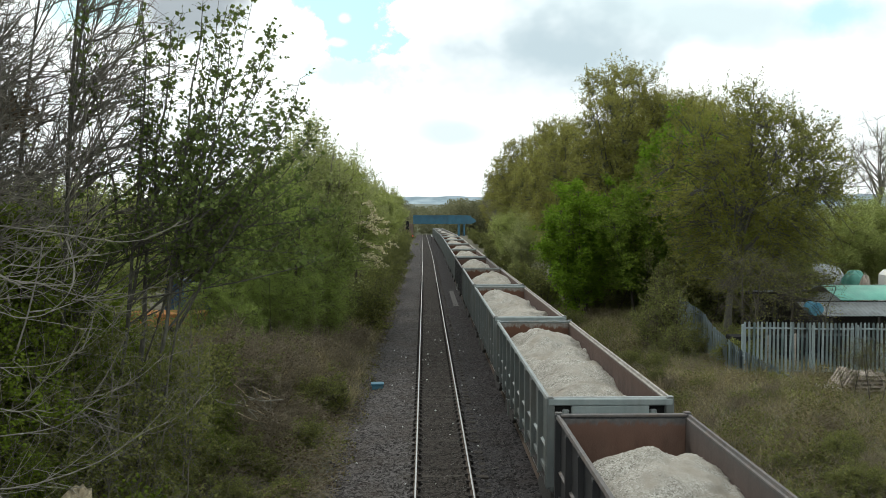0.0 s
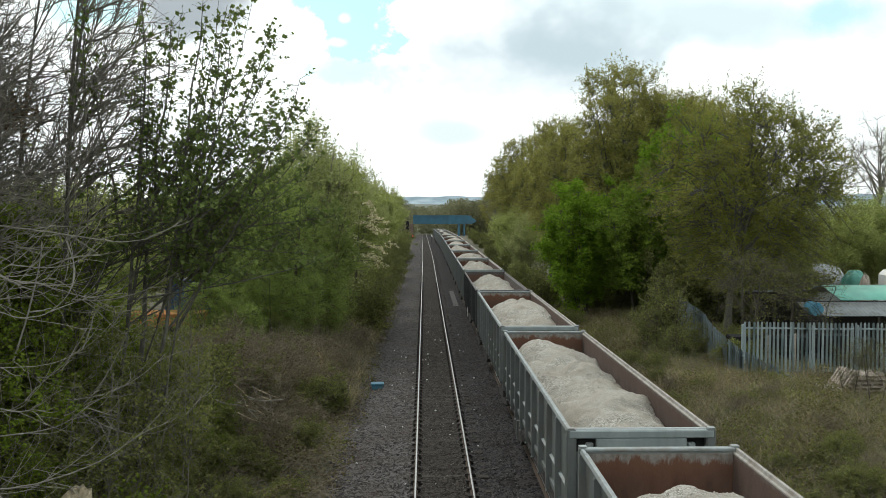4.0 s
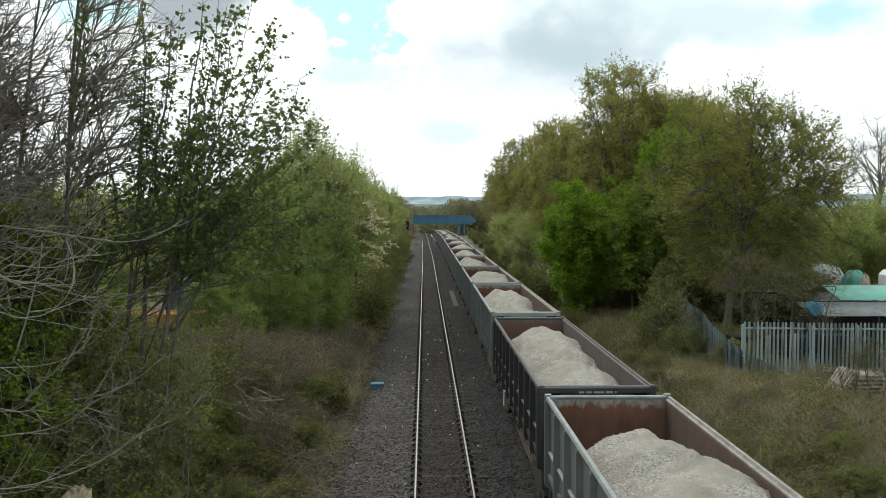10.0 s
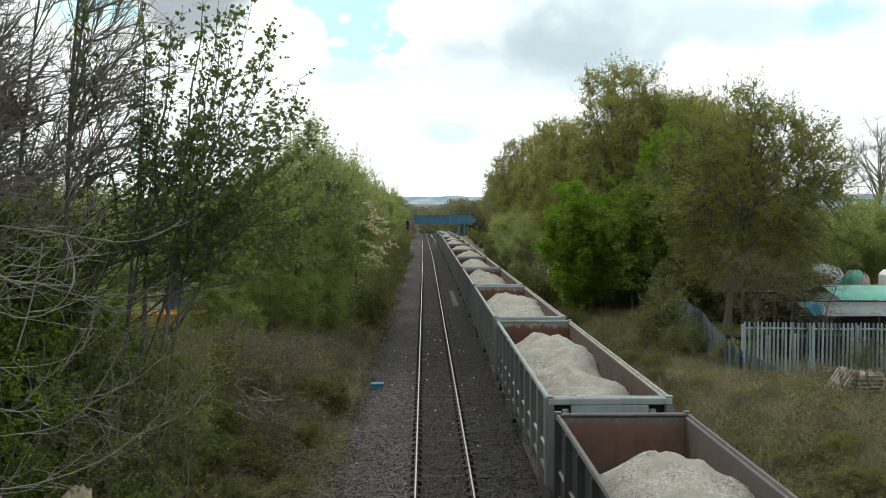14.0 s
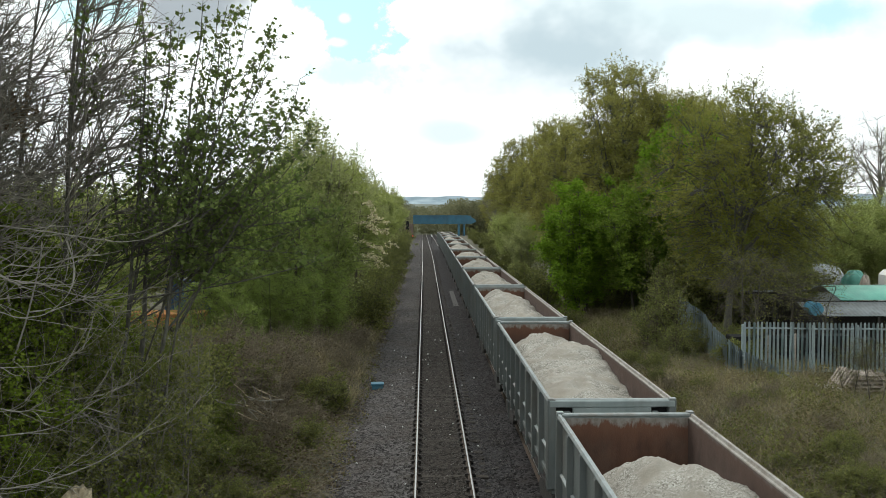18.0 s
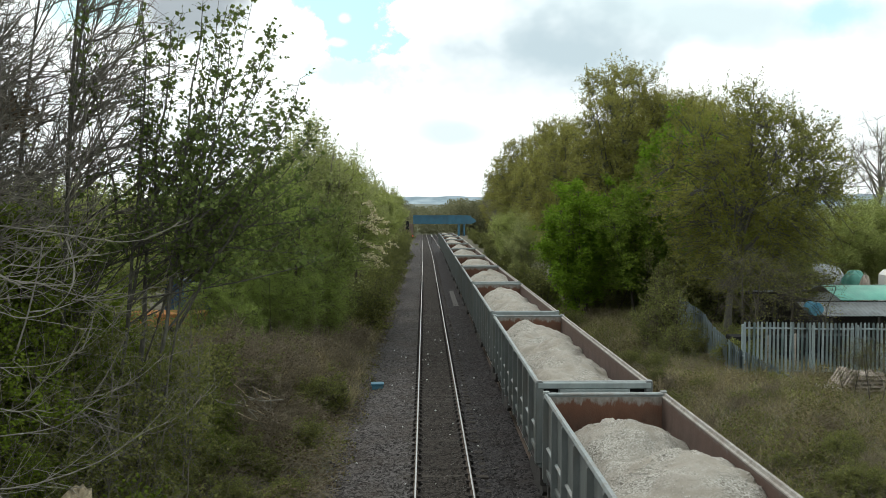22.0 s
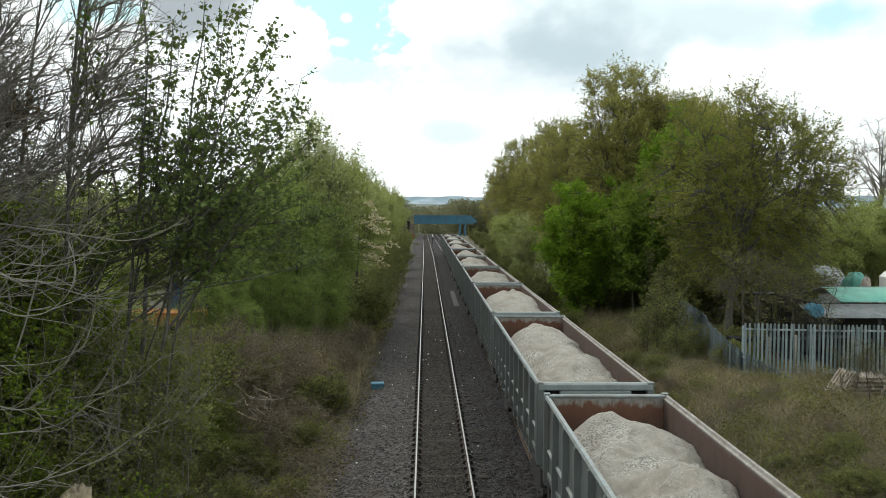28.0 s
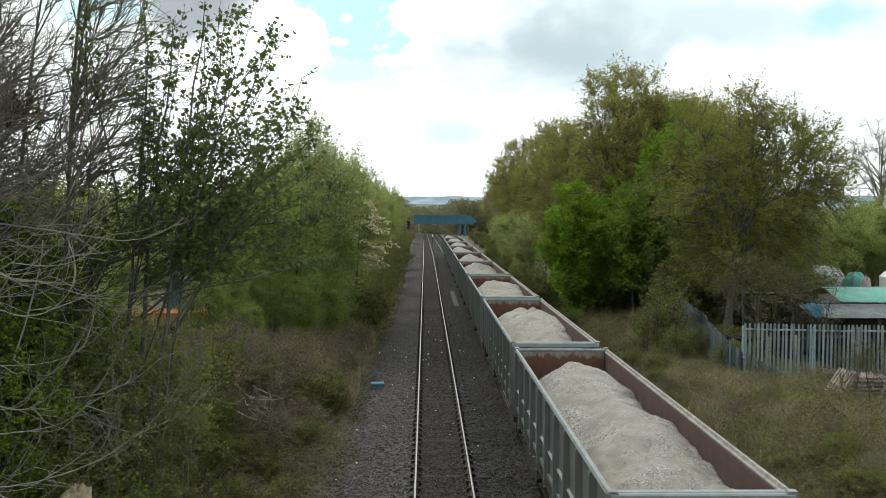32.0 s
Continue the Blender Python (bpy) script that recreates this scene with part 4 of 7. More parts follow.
def build_train():
    grey, dark = build_wagon(False), build_wagon(True)
    heaps = [build_load(s) for s in range(len(HEAPS))]
    order = [0, 1, 2, 3, 4, 5, 6, 7, 8, 3, 6, 1, 4, 2, 8, 5, 7]
    free_w, free_h = {False: grey, True: dark}, {k: h for k, h in enumerate(heaps)}
    for k in range(WAGONS):
        d = k in (0, 4)
        m = pose(TRACK_X[1], FIRST + k * PITCH + HALF_L, 0)
        base = grey if not d else dark
        if free_w.get(d):
            ob = free_w.pop(d)
            ob.matrix_basis = m
        else:
            ob = copy_thing(base, m)
        wagons.append(ob)
        h = order[k]
        if h in free_h:
            lo = free_h.pop(h)
            lo.matrix_basis = m
        else:
            lo = copy_thing(heaps[h], m)
        loads.append(lo)
    # a plain red and white emblem by the end of two wagons
    x = -HALF_W + 0.046
    for w in (wagons[6], wagons[7]):
        part("emblem", box(x, x + 0.003, 5.75, 6.0, 2.62, 2.95), M["white_paint"], w, "white emblem plate")
        for z in (2.65, 2.76, 2.87):
            part("emblem_bar", box(x - 0.004, x - 0.001, 5.78, 5.97, z, z + 0.06), M["red_paint"], w, "red emblem bar")


build_train()


# ---- trees ----
def bezier(A, B, C, k):
    """Curves from A by way of B to C: (n, k, 3)."""
    t = np.linspace(0, 1, k)[None, :, None]
    return (1 - t) ** 2 * A[:, None] + 2 * t * (1 - t) * B[:, None] + t ** 2 * C[:, None]


def on_curves(P, idx, t):
    """Points at fraction t on curves P[idx]."""
    k = P.shape[1] - 1
    f = np.clip(t * k, 0, k - 1e-6)
    i = f.astype(int)
    a, b = P[idx, i], P[idx, i + 1]
    return a + (b - a) * (f - i)[:, None]


def crown_shell(d, seed, rough):
    """How far the crown reaches along directions d, as a fraction: an uneven outline."""
    s = seed * 1.7
    n = (np.sin(d[:, 0] * 3.1 + s) * np.sin(d[:, 1] * 2.7 + 1.3 * s) + np.sin(d[:, 2] * 4.3 + 0.7 * s) * np.sin(d[:, 0] * 4.9 - s)
         + 0.6 * np.sin(d[:, 0] * 8.7 + d[:, 2] * 7.1 + s) + 0.5 * np.sin(d[:, 1] * 11.3 - d[:, 2] * 9.1 + 2 * s))
    return 1.0 + rough * 0.33 * n - rough * 0.25


def build_tree(kind, label, seed, centre, radii, bark, leaf, stems=1, trunk_r=0.14, limbs=14, subs=90, twigs=900, twig_len=0.7, per_twig=8, leaf_size=0.1,
               first=0.25, rise=0.5, rough=0.6, cover=1.0, droop=0.0, hang=0.15, spread=0.35, shoots=0, inner=0.12, splay=0.6, split=False, fine=False):
    """A tree or bush standing at its own origin: stems, limbs to an uneven crown, branches, twigs, leaves."""
    rng = np.random.default_rng(seed)
    C, R = np.array(centre, float), np.array(radii, float)
    K = 7
    S = []
    for s in range(stems):
        a = s * 2.4 + seed
        foot = np.array([math.cos(a), math.sin(a), 0]) * (0.0 if stems == 1 else 0.28 + 0.1 * s)
        top = C + np.array([math.cos(a) * R[0], math.sin(a) * R[1], 0]) * (0.0 if stems == 1 else splay) * rng.uniform(0.6, 1.1)
        top[2] = C[2] + R[2] * rng.uniform(0.45, 0.8)
        mid = foot * 1.5 + (top - foot) * 0.45 + rng.normal(size=3) * 0.25
        mid[:2] = foot[:2] * 0.6 + mid[:2] * 0.4
        S.append(bezier(foot[None], mid[None], top[None], K)[0])
    S = np.array(S)
    wob = np.cumsum(rng.normal(size=S.shape) * np.array([0.08, 0.08, 0.0]), axis=1)
    S = S + (wob - wob[:, :1]) * (1.0 if stems > 1 else 0.6)
    tr = trunk_r * (0.75 + 0.25 * rng.uniform(size=(stems, 1)))
    SR = tr * np.linspace(1, 0.18, K)[None] * np.array([1.35] + [1] * (K - 1))[None]
    # limbs
    n = limbs
    si = np.arange(n) % stems
    t0 = rng.uniform(first, 0.95, n)
    A = on_curves(S, si, t0)
    d = rng.normal(size=(n, 3))
    d[:, 2] = np.abs(d[:, 2]) * rise + (t0 - 0.5) * 1.2
    d /= np.linalg.norm(d, axis=1, keepdims=True)
    T = C + d * R * crown_shell(d, seed, rough)[:, None] * rng.uniform(0.55, 0.85, (n, 1))
    B = A * 0.5 + T * 0.5 + np.array([0, 0, 1.0]) * np.linalg.norm(T - A, axis=1, keepdims=True) * 0.12 * (1 - 2 * droop)
    Lm = bezier(A, B, T, 6)
    LR = (trunk_r * 0.42 * (1.1 - 0.6 * t0))[:, None] * np.linspace(1, 0.22, 6)[None]
    # branches: points spread through the crown, each grown from the nearest limb
    n = subs
    d = rng.normal(size=(n, 3))
    d /= np.linalg.norm(d, axis=1, keepdims=True)
    T = C + d * R * crown_shell(d, seed, rough)[:, None] * rng.uniform(inner, 1.0, (n, 1)) ** 0.5
    T[:, 2] = np.maximum(T[:, 2], 0.25)
    nodes = np.concatenate([Lm[:, 1:].reshape(-1, 3), S[:, 2:].reshape(-1, 3)])
    near = np.linalg.norm(T[:, None] - nodes[None] + np.array([0, 0, -0.25]), axis=2).argmin(1)
    A = nodes[near]
    B = A * 0.5 + T * 0.5 + np.array([0, 0, 0.1 - 0.4 * droop]) + rng.normal(size=(n, 3)) * 0.12
    Sb = bezier(A, B, T, 5)
    BR = (trunk_r * 0.12 * rng.uniform(0.7, 1.3, n))[:, None] * np.linspace(1, 0.3, 5)[None]
    # twigs
    n = twigs
    bi = rng.integers(0, subs, n)
    tt = rng.uniform(0.3, 1.0, n) ** 0.7
    A = on_curves(Sb, bi, tt)
    out = A - C
    out /= np.linalg.norm(out, axis=1, keepdims=True) + 1e-6
    d = out * 0.5 + rng.normal(size=(n, 3)) * 0.6 + np.array([0, 0, 0.35 - 1.3 * droop])
    d /= np.linalg.norm(d, axis=1, keepdims=True)
    ln = (twig_len * rng.uniform(0.5, 1.4, n))[:, None]
    T = A + d * ln
    B = A + d * ln * 0.5 + rng.normal(size=(n, 3)) * 0.08 * twig_len + np.array([0, 0, 0.1 * twig_len * (1 - 3 * droop)])
    Tw = bezier(A, B, T, 4)
    TR = np.full((n, 1), max(0.0065, trunk_r * 0.035)) * np.linspace(1, 0.4, 4)[None]
    if shoots:
        # long upright leaders at the top
        si = rng.integers(0, subs, shoots * 4)
        si = si[np.argsort(-Sb[si, -1, 2])[:shoots]]
        A = Sb[si, -1]
        T = A + np.stack([rng.normal(size=shoots) * 0.15, rng.normal(size=shoots) * 0.15, rng.uniform(0.8, 1.6, shoots)], 1)
        Q = bezier(A, (A + T) / 2 + rng.normal(size=(shoots, 3)) * 0.06, T, 4)
        Tw = np.concatenate([Tw] + [Q])
        TR = np.concatenate([TR, np.full((shoots, 1), 0.012) * np.linspace(1, 0.4, 4)[None]])
    root = tagged(new(kind), label, "tree" if "tree" in kind else "bush")
    for k in range(stems):
        put("trunk", fast_mesh("trunk", *tubes(S[k:k + 1], SR[k:k + 1], 8), (bark,), smooth=True), root)
    keep = [0, 1, 2, 3] if fine else [0, 3]
    if split:
        for k in range(limbs):
            put("limb", fast_mesh("limb", *tubes(Lm[k:k + 1], LR[k:k + 1], 6), (bark,), smooth=True), root)
        v, f = join_arrays([tubes(Sb, BR, 4), tubes(Tw[:, keep], TR[:, keep], 3)])
    else:
        v, f = join_arrays([tubes(Lm, LR, 4), tubes(Sb, BR, 4), tubes(Tw[:, keep], TR[:, keep], 3)])
    tagged(put("branchwork", fast_mesh("branchwork", v, f, (bark,), smooth=True), root), kind="stuff")
    if leaf is not None and per_twig:
        lit = rng.uniform(size=len(Tw)) < cover
        ids = np.concatenate([np.repeat(np.nonzero(lit)[0], per_twig), np.repeat(np.arange(twigs, len(Tw)), per_twig * 2)])
        P = on_curves(Tw, ids, rng.uniform(0.1, 1.0, len(ids))) + rng.normal(size=(len(ids), 3)) * leaf_size * 0.55
        v, f = leaves(P, leaf_size, rng, hang=hang)
        put("crown", fast_mesh("crown", v, f, (leaf,)), root)
    return root


def stand(ob, x, y, turn=0.0, size=1.0, tall=None, sink=0.1):
    m = pose(x, y, float(ground_z(x, y)) - sink, 0, 0, turn)
    ob.matrix_basis = m @ Matrix.Diagonal((size, size, tall or size, 1))
    return ob


def again(ob, x, y, turn=0.0, size=1.0, tall=None, sink=0.1, label=""):
    c = copy_thing(ob, Matrix.Identity(4))
    if label:
        c["label"] = label
    return stand(c, x, y, turn, size, tall, sink)


def wander(A, d, ln, k, rng, curl, fall):
    """Meandering shoots from points A along d: (n, k, 3)."""
    n = len(A)
    P = [A]
    d = d / (np.linalg.norm(d, axis=1, keepdims=True) + 1e-9)
    bend = rng.normal(size=(n, 3)) * curl
    for _ in range(k - 1):
        bend = bend * 0.8 + rng.normal(size=(n, 3)) * curl * 0.55
        d = d + bend + np.array([0, 0, -fall])
        d /= np.linalg.norm(d, axis=1, keepdims=True) + 1e-9
        P.append(P[-1] + d * (ln / (k - 1))[:, None])
    return np.stack(P, 1)


def sprout(C, m, rng, lo, hi, ln, k, curl, fall, fork=0.8, lean=(0, 0, 0)):
    """m shoots off each curve of C between fractions lo and hi, forking away from its run."""
    n = len(C) * m
    i = np.repeat(np.arange(len(C)), m)
    t = rng.uniform(lo, hi, n)
    A = on_curves(C, i, t)
    d = on_curves(C, i, np.minimum(t + 0.08, 1.0)) - on_curves(C, i, np.maximum(t - 0.08, 0.0))
    d /= np.linalg.norm(d, axis=1, keepdims=True) + 1e-9
    side = rng.normal(size=(n, 3))
    side /= np.linalg.norm(side, axis=1, keepdims=True)
    return wander(A, d + side * fork + np.array(lean), ln * rng.uniform(0.45, 1.3, n) * (1.15 - 0.5 * t), k, rng, curl, fall)


def taper(n, k, lo, hi, end, rng):
    return rng.uniform(lo, hi, n)[:, None] * np.linspace(1, end, k)[None]


def fan_tree(seed):
    """A leafless tree: grey stems, crooked limbs that fan out and upwards, dense twigs."""
    rng = np.random.default_rng(seed)
    ns = 4
    foot = np.stack([np.linspace(-1.3, 0.75, ns), rng.normal(size=ns) * 0.5, np.zeros(ns)], 1)
    St = wander(foot, np.stack([np.linspace(-0.03, 0.05, ns), rng.normal(size=ns) * 0.05, np.ones(ns)], 1), rng.uniform(12.5, 15.0, ns), 16, rng, 0.025, -0.01)
    Lm = sprout(St, 26, rng, 0.36, 0.97, 2.7, 12, 0.05, -0.015, 0.55, (0.55, 0, -0.2))
    Br = np.concatenate([sprout(Lm, 8, rng, 0.12, 1.0, 1.35, 9, 0.07, -0.01, 0.6, (0.15, 0, 0.0)), sprout(St, 12, rng, 0.5, 1.0, 1.3, 9, 0.07, -0.02, 0.7, (0.2, 0, 0))])
    Tw = sprout(Br, 4, rng, 0.15, 1.0, 0.6, 6, 0.09, 0.0, 0.6)
    root = tagged(new("bare_tree"), "tall grey leafless tree with dense fine twigs", "tree")
    SR, LR = taper(ns, 16, 0.06, 0.085, 0.2, rng), taper(len(Lm), 12, 0.016, 0.030, 0.35, rng)
    for k in range(ns):
        put("trunk", fast_mesh("trunk", *tubes(St[k:k + 1], SR[k:k + 1], 8), (M["bark_mossy"],), smooth=True), root)
    for k in range(len(Lm)):
        put("limb", fast_mesh("limb", *tubes(Lm[k:k + 1], LR[k:k + 1], 5), (M["bark"],), smooth=True), root)
    v, f = join_arrays([tubes(Br, taper(len(Br), 9, 0.009, 0.015, 0.5, rng), 4), tubes(Tw, taper(len(Tw), 6, 0.006, 0.010, 0.6, rng), 3)])
    tagged(put("branchwork", fast_mesh("branchwork", v, f, (M["bark"],), smooth=True), root), kind="stuff")
    return root


def arching_shrub(seed):
    """A leafless shrub whose long pale branches swing out sideways, droop and hook up again."""
    rng = np.random.default_rng(seed)
    ns, n, k = 4, 20, 24
    foot = np.stack([rng.normal(size=ns) * 0.3, rng.normal(size=ns) * 0.6, np.zeros(ns)], 1)
    St = wander(foot, np.stack([rng.uniform(-0.05, 0.12, ns), rng.normal(size=ns) * 0.08, np.ones(ns)], 1), np.full(ns, 6.2), k, rng, 0.03, 0.0)
    A = on_curves(St, np.arange(n) % ns, np.linspace(0.3, 1.0, n) + rng.normal(size=n) * 0.03)
    # each branch: out to the side, sagging in a long bow, its end turning up
    ln = rng.uniform(1.6, 4.3, n)
    t = np.linspace(0, 1, k)[None]
    head = rng.normal(size=n) * 0.5
    up, sag, hook = rng.uniform(-0.12, 0.3, n)[:, None], rng.uniform(0.05, 0.4, n)[:, None], rng.uniform(0.05, 0.6, n)[:, None]
    ph, fr = rng.uniform(0, 6.28, n)[:, None], rng.uniform(2.5, 5.5, n)[:, None]
    wind = rng.uniform(0.05, 0.2, n)[:, None]
    zz = ln[:, None] * (up * t * (1 - t) - sag * np.sin(np.pi * 0.75 * t) + hook * t ** 3) + wind * np.sin(fr * t + ph) * t
    yy = ln[:, None] * np.sin(head)[:, None] * t + wind * 1.5 * np.sin(fr * 0.8 * t + 2 * ph) * t
    xx = ln[:, None] * np.cos(head)[:, None] * (t - 0.12 * t ** 3)
    Br = A[:, None] + np.stack([xx, yy, zz], -1)
    Br += np.cumsum(rng.normal(size=(n, k, 3)) * 0.006, axis=1)
    # forks sag away below and above, curling up at the tip
    Sb = sprout(Br, 4, rng, 0.2, 0.95, 1.25, 14, 0.045, 0.03, 0.65, (0.1, 0, -0.2))
    q = np.linspace(0, 1, 14)[None, :, None]
    Sb += q ** 3 * rng.uniform(0.0, 0.55, (len(Sb), 1, 1)) * np.array([0.0, 0, 1.0])
    Tw = sprout(Sb, 1, rng, 0.3, 1.0, 0.5, 8, 0.08, 0.0, 0.6)
    C = np.concatenate([St, Br])
    CR = np.concatenate([taper(ns, k, 0.035, 0.055, 0.3, rng), taper(n, k, 0.010, 0.018, 0.3, rng)])
    root = tagged(new("bare_shrub"), "leafless shrub of pale grey arching branches", "bush")
    for q in range(len(C)):
        put("cane", fast_mesh("cane", *tubes(C[q:q + 1], CR[q:q + 1], 6), (M["bark_pale"],), smooth=True), root)
    v, f = join_arrays([tubes(Sb, taper(len(Sb), 14, 0.006, 0.011, 0.4, rng), 5), tubes(Tw, taper(len(Tw), 8, 0.004, 0.006, 0.5, rng), 3)])
    tagged(put("twigwork", fast_mesh("twigwork", v, f, (M["bark_pale"],), smooth=True), root), kind="stuff")
    return root


def leader_tree(seed):
    """A clump of grey stems fanning into upright leafy leaders."""
    rng = np.random.default_rng(seed)
    K, ns, nl = 12, 6, 48
    fx = np.array([-1.6, -0.8, -0.45, -0.06, 0.25, -1.1])
    foot = np.stack([fx, rng.uniform(-0.5, 0.5, ns), np.zeros(ns)], 1)

    def crest(x):
        return 11.3 - 0.1 * np.abs(x - 1.3) - 1.9 * np.clip(x - 2.85, 0, 2)

    tx = np.array([-0.45, 0.3, 0.5, 1.5, 1.9, 2.45])
    top = np.stack([tx, rng.uniform(-1, 1, ns), crest(tx) * rng.uniform(0.97, 1.03, ns)], 1)
    mid = np.stack([fx * 0.15 + 0.2 + tx * 0.55, foot[:, 1] * 0.6, np.full(ns, 6.2)], 1)
    St = bezier(foot, mid, top, K) + np.cumsum(rng.normal(size=(ns, K, 3)) * np.array([0.06, 0.06, 0.0]), axis=1)
    SR = np.array([0.028, 0.06, 0.075, 0.065, 0.03, 0.026])[:, None] * np.linspace(1, 0.1, K)[None] ** 0.9 * rng.uniform(0.85, 1.12, (ns, K))
    # leaders rise from the stems, lean out, then climb
    t0 = rng.uniform(0.36, 0.62, nl)
    si = rng.integers(0, ns, nl)
    A = on_curves(St, si, t0)
    x = -0.5 + 4.75 * np.linspace(0, 1, nl) ** 0.62 + rng.normal(size=nl) * 0.15
    T = np.stack([x, rng.uniform(-1.6, 1.6, nl), crest(x) * np.where(np.arange(nl) % 3 == 0, rng.uniform(0.97, 1.02, nl), rng.uniform(0.66, 0.93, nl))], 1)
    B = np.stack([T[:, 0] * 0.62 + A[:, 0] * 0.38, T[:, 1] * 0.7, A[:, 2] * 0.6 + T[:, 2] * 0.4], 1)
    Ld = bezier(A, B, T, K) + np.cumsum(rng.normal(size=(nl, K, 3)) * np.array([0.03, 0.03, 0.0]), axis=1)
    LR = rng.uniform(0.014, 0.03, nl)[:, None] * np.linspace(1, 0.22, K)[None]
    # low limbs reaching out over the bank
    nw = 16
    A = on_curves(St, rng.integers(0, ns, nw), rng.uniform(0.36, 0.5, nw))
    T = A + np.stack([rng.uniform(0.6, 3.5, nw), rng.uniform(-1.5, 1.0, nw), rng.uniform(0.3, 2.6, nw)], 1)
    Lw = bezier(A, (A + T) / 2 + np.array([0, 0, 0.35]), T, K)
    WR = rng.uniform(0.012, 0.022, nw)[:, None] * np.linspace(1, 0.25, K)[None]
    C = np.concatenate([St, Ld, Lw])
    CR = np.concatenate([SR, LR, WR])
    n = len(C)
    m = 46
    i = np.repeat(np.arange(n), m)
    t = np.where(i < ns, rng.uniform(0.6, 1.0, n * m), rng.uniform(0.3, 1.0, n * m))
    A = on_curves(C, i, t)
    d = np.stack([rng.normal(size=n * m), rng.normal(size=n * m), rng.uniform(0.1, 1.1, n * m)], 1)
    Tw = wander(A, d, rng.uniform(0.2, 0.95, n * m) * (1.25 - 0.75 * t), 5, rng, 0.1, 0.0)
    TR = np.full((n * m, 1), 0.006) * np.linspace(1, 0.5, 5)[None]
    root = tagged(new("alder_tree"), "slim multi-stemmed alder tree with fresh green leaves", "tree")
    for k in range(n):
        put("trunk" if k < ns else "limb", fast_mesh("limb", *tubes(C[k:k + 1], CR[k:k + 1], 7), (M["bark_mossy"],), smooth=True), root)
    tagged(put("branchwork", fast_mesh("branchwork", *tubes(Tw, TR, 3), (M["bark_dark"],), smooth=True), root), kind="stuff")
    q = np.repeat(np.arange(n * m), 3)
    P = on_curves(Tw, q, rng.uniform(0.2, 1.0, len(q))) + rng.normal(size=(len(q), 3)) * 0.03
    put("crown", fast_mesh("crown", *leaves(P, 0.108, rng, 0.8, 0.7, 0.45), (LEAF["alder"],)), root)
    return root


def blossom_bush(seed):
    """A thorn bush whose long flat sprays are set with cream blossom along their upper side."""
    rng = np.random.default_rng(seed)
    ns, n = 3, 17
    foot = np.stack([rng.normal(size=ns) * 0.12, rng.normal(size=ns) * 0.2, np.zeros(ns)], 1)
    St = wander(foot, np.stack([rng.uniform(-0.03, 0.06, ns), rng.normal(size=ns) * 0.05, np.ones(ns)], 1), np.array([7.6, 6.6, 6.0]), 14, rng, 0.03, 0.0)
    A = on_curves(St, np.arange(n) % ns, np.linspace(0.6, 1.0, n))
    ln = rng.uniform(0.8, 2.4, n) * np.linspace(1.2, 0.55, n)
    a = np.where(np.arange(n) % 4 == 3, math.pi, 0.0) + rng.normal(size=n) * 0.5
    T = A + np.stack([np.cos(a) * ln, np.sin(a) * ln, ln * rng.uniform(-0.15, 0.3, n)], 1)
    Br = bezier(A, (A + T) / 2 + np.array([0, 0, 0.3]), T, 10)
    Tw = sprout(Br, 9, rng, 0.2, 1.0, 0.55, 6, 0.08, 0.05, 0.6, (0.1, 0, 0.05))
    root = tagged(new("blossom_bush"), "thorn bush with flat sprays of cream blossom", "bush")
    for k in range(ns):
        put("trunk", fast_mesh("trunk", *tubes(St[k:k + 1], taper(1, 14, 0.035, 0.05, 0.3, rng), 6), (M["bark_dark"],), smooth=True), root)
    v, f = join_arrays([tubes(Br, taper(n, 10, 0.014, 0.022, 0.4, rng), 4), tubes(Tw, taper(len(Tw), 6, 0.006, 0.01, 0.5, rng), 3)])
    tagged(put("branchwork", fast_mesh("branchwork", v, f, (M["bark_dark"],), smooth=True), root), kind="stuff")
    q = rng.integers(0, len(Tw), 2600)
    P = on_curves(Tw, q, rng.uniform(0.1, 1.0, len(q))) + rng.normal(size=(len(q), 3)) * np.array([0.04, 0.04, 0.025])
    put("blossom", fast_mesh("blossom", *leaves(P, 0.095, rng, 0.9, 0.8), (LEAF["blossom"],)), root)
    return root


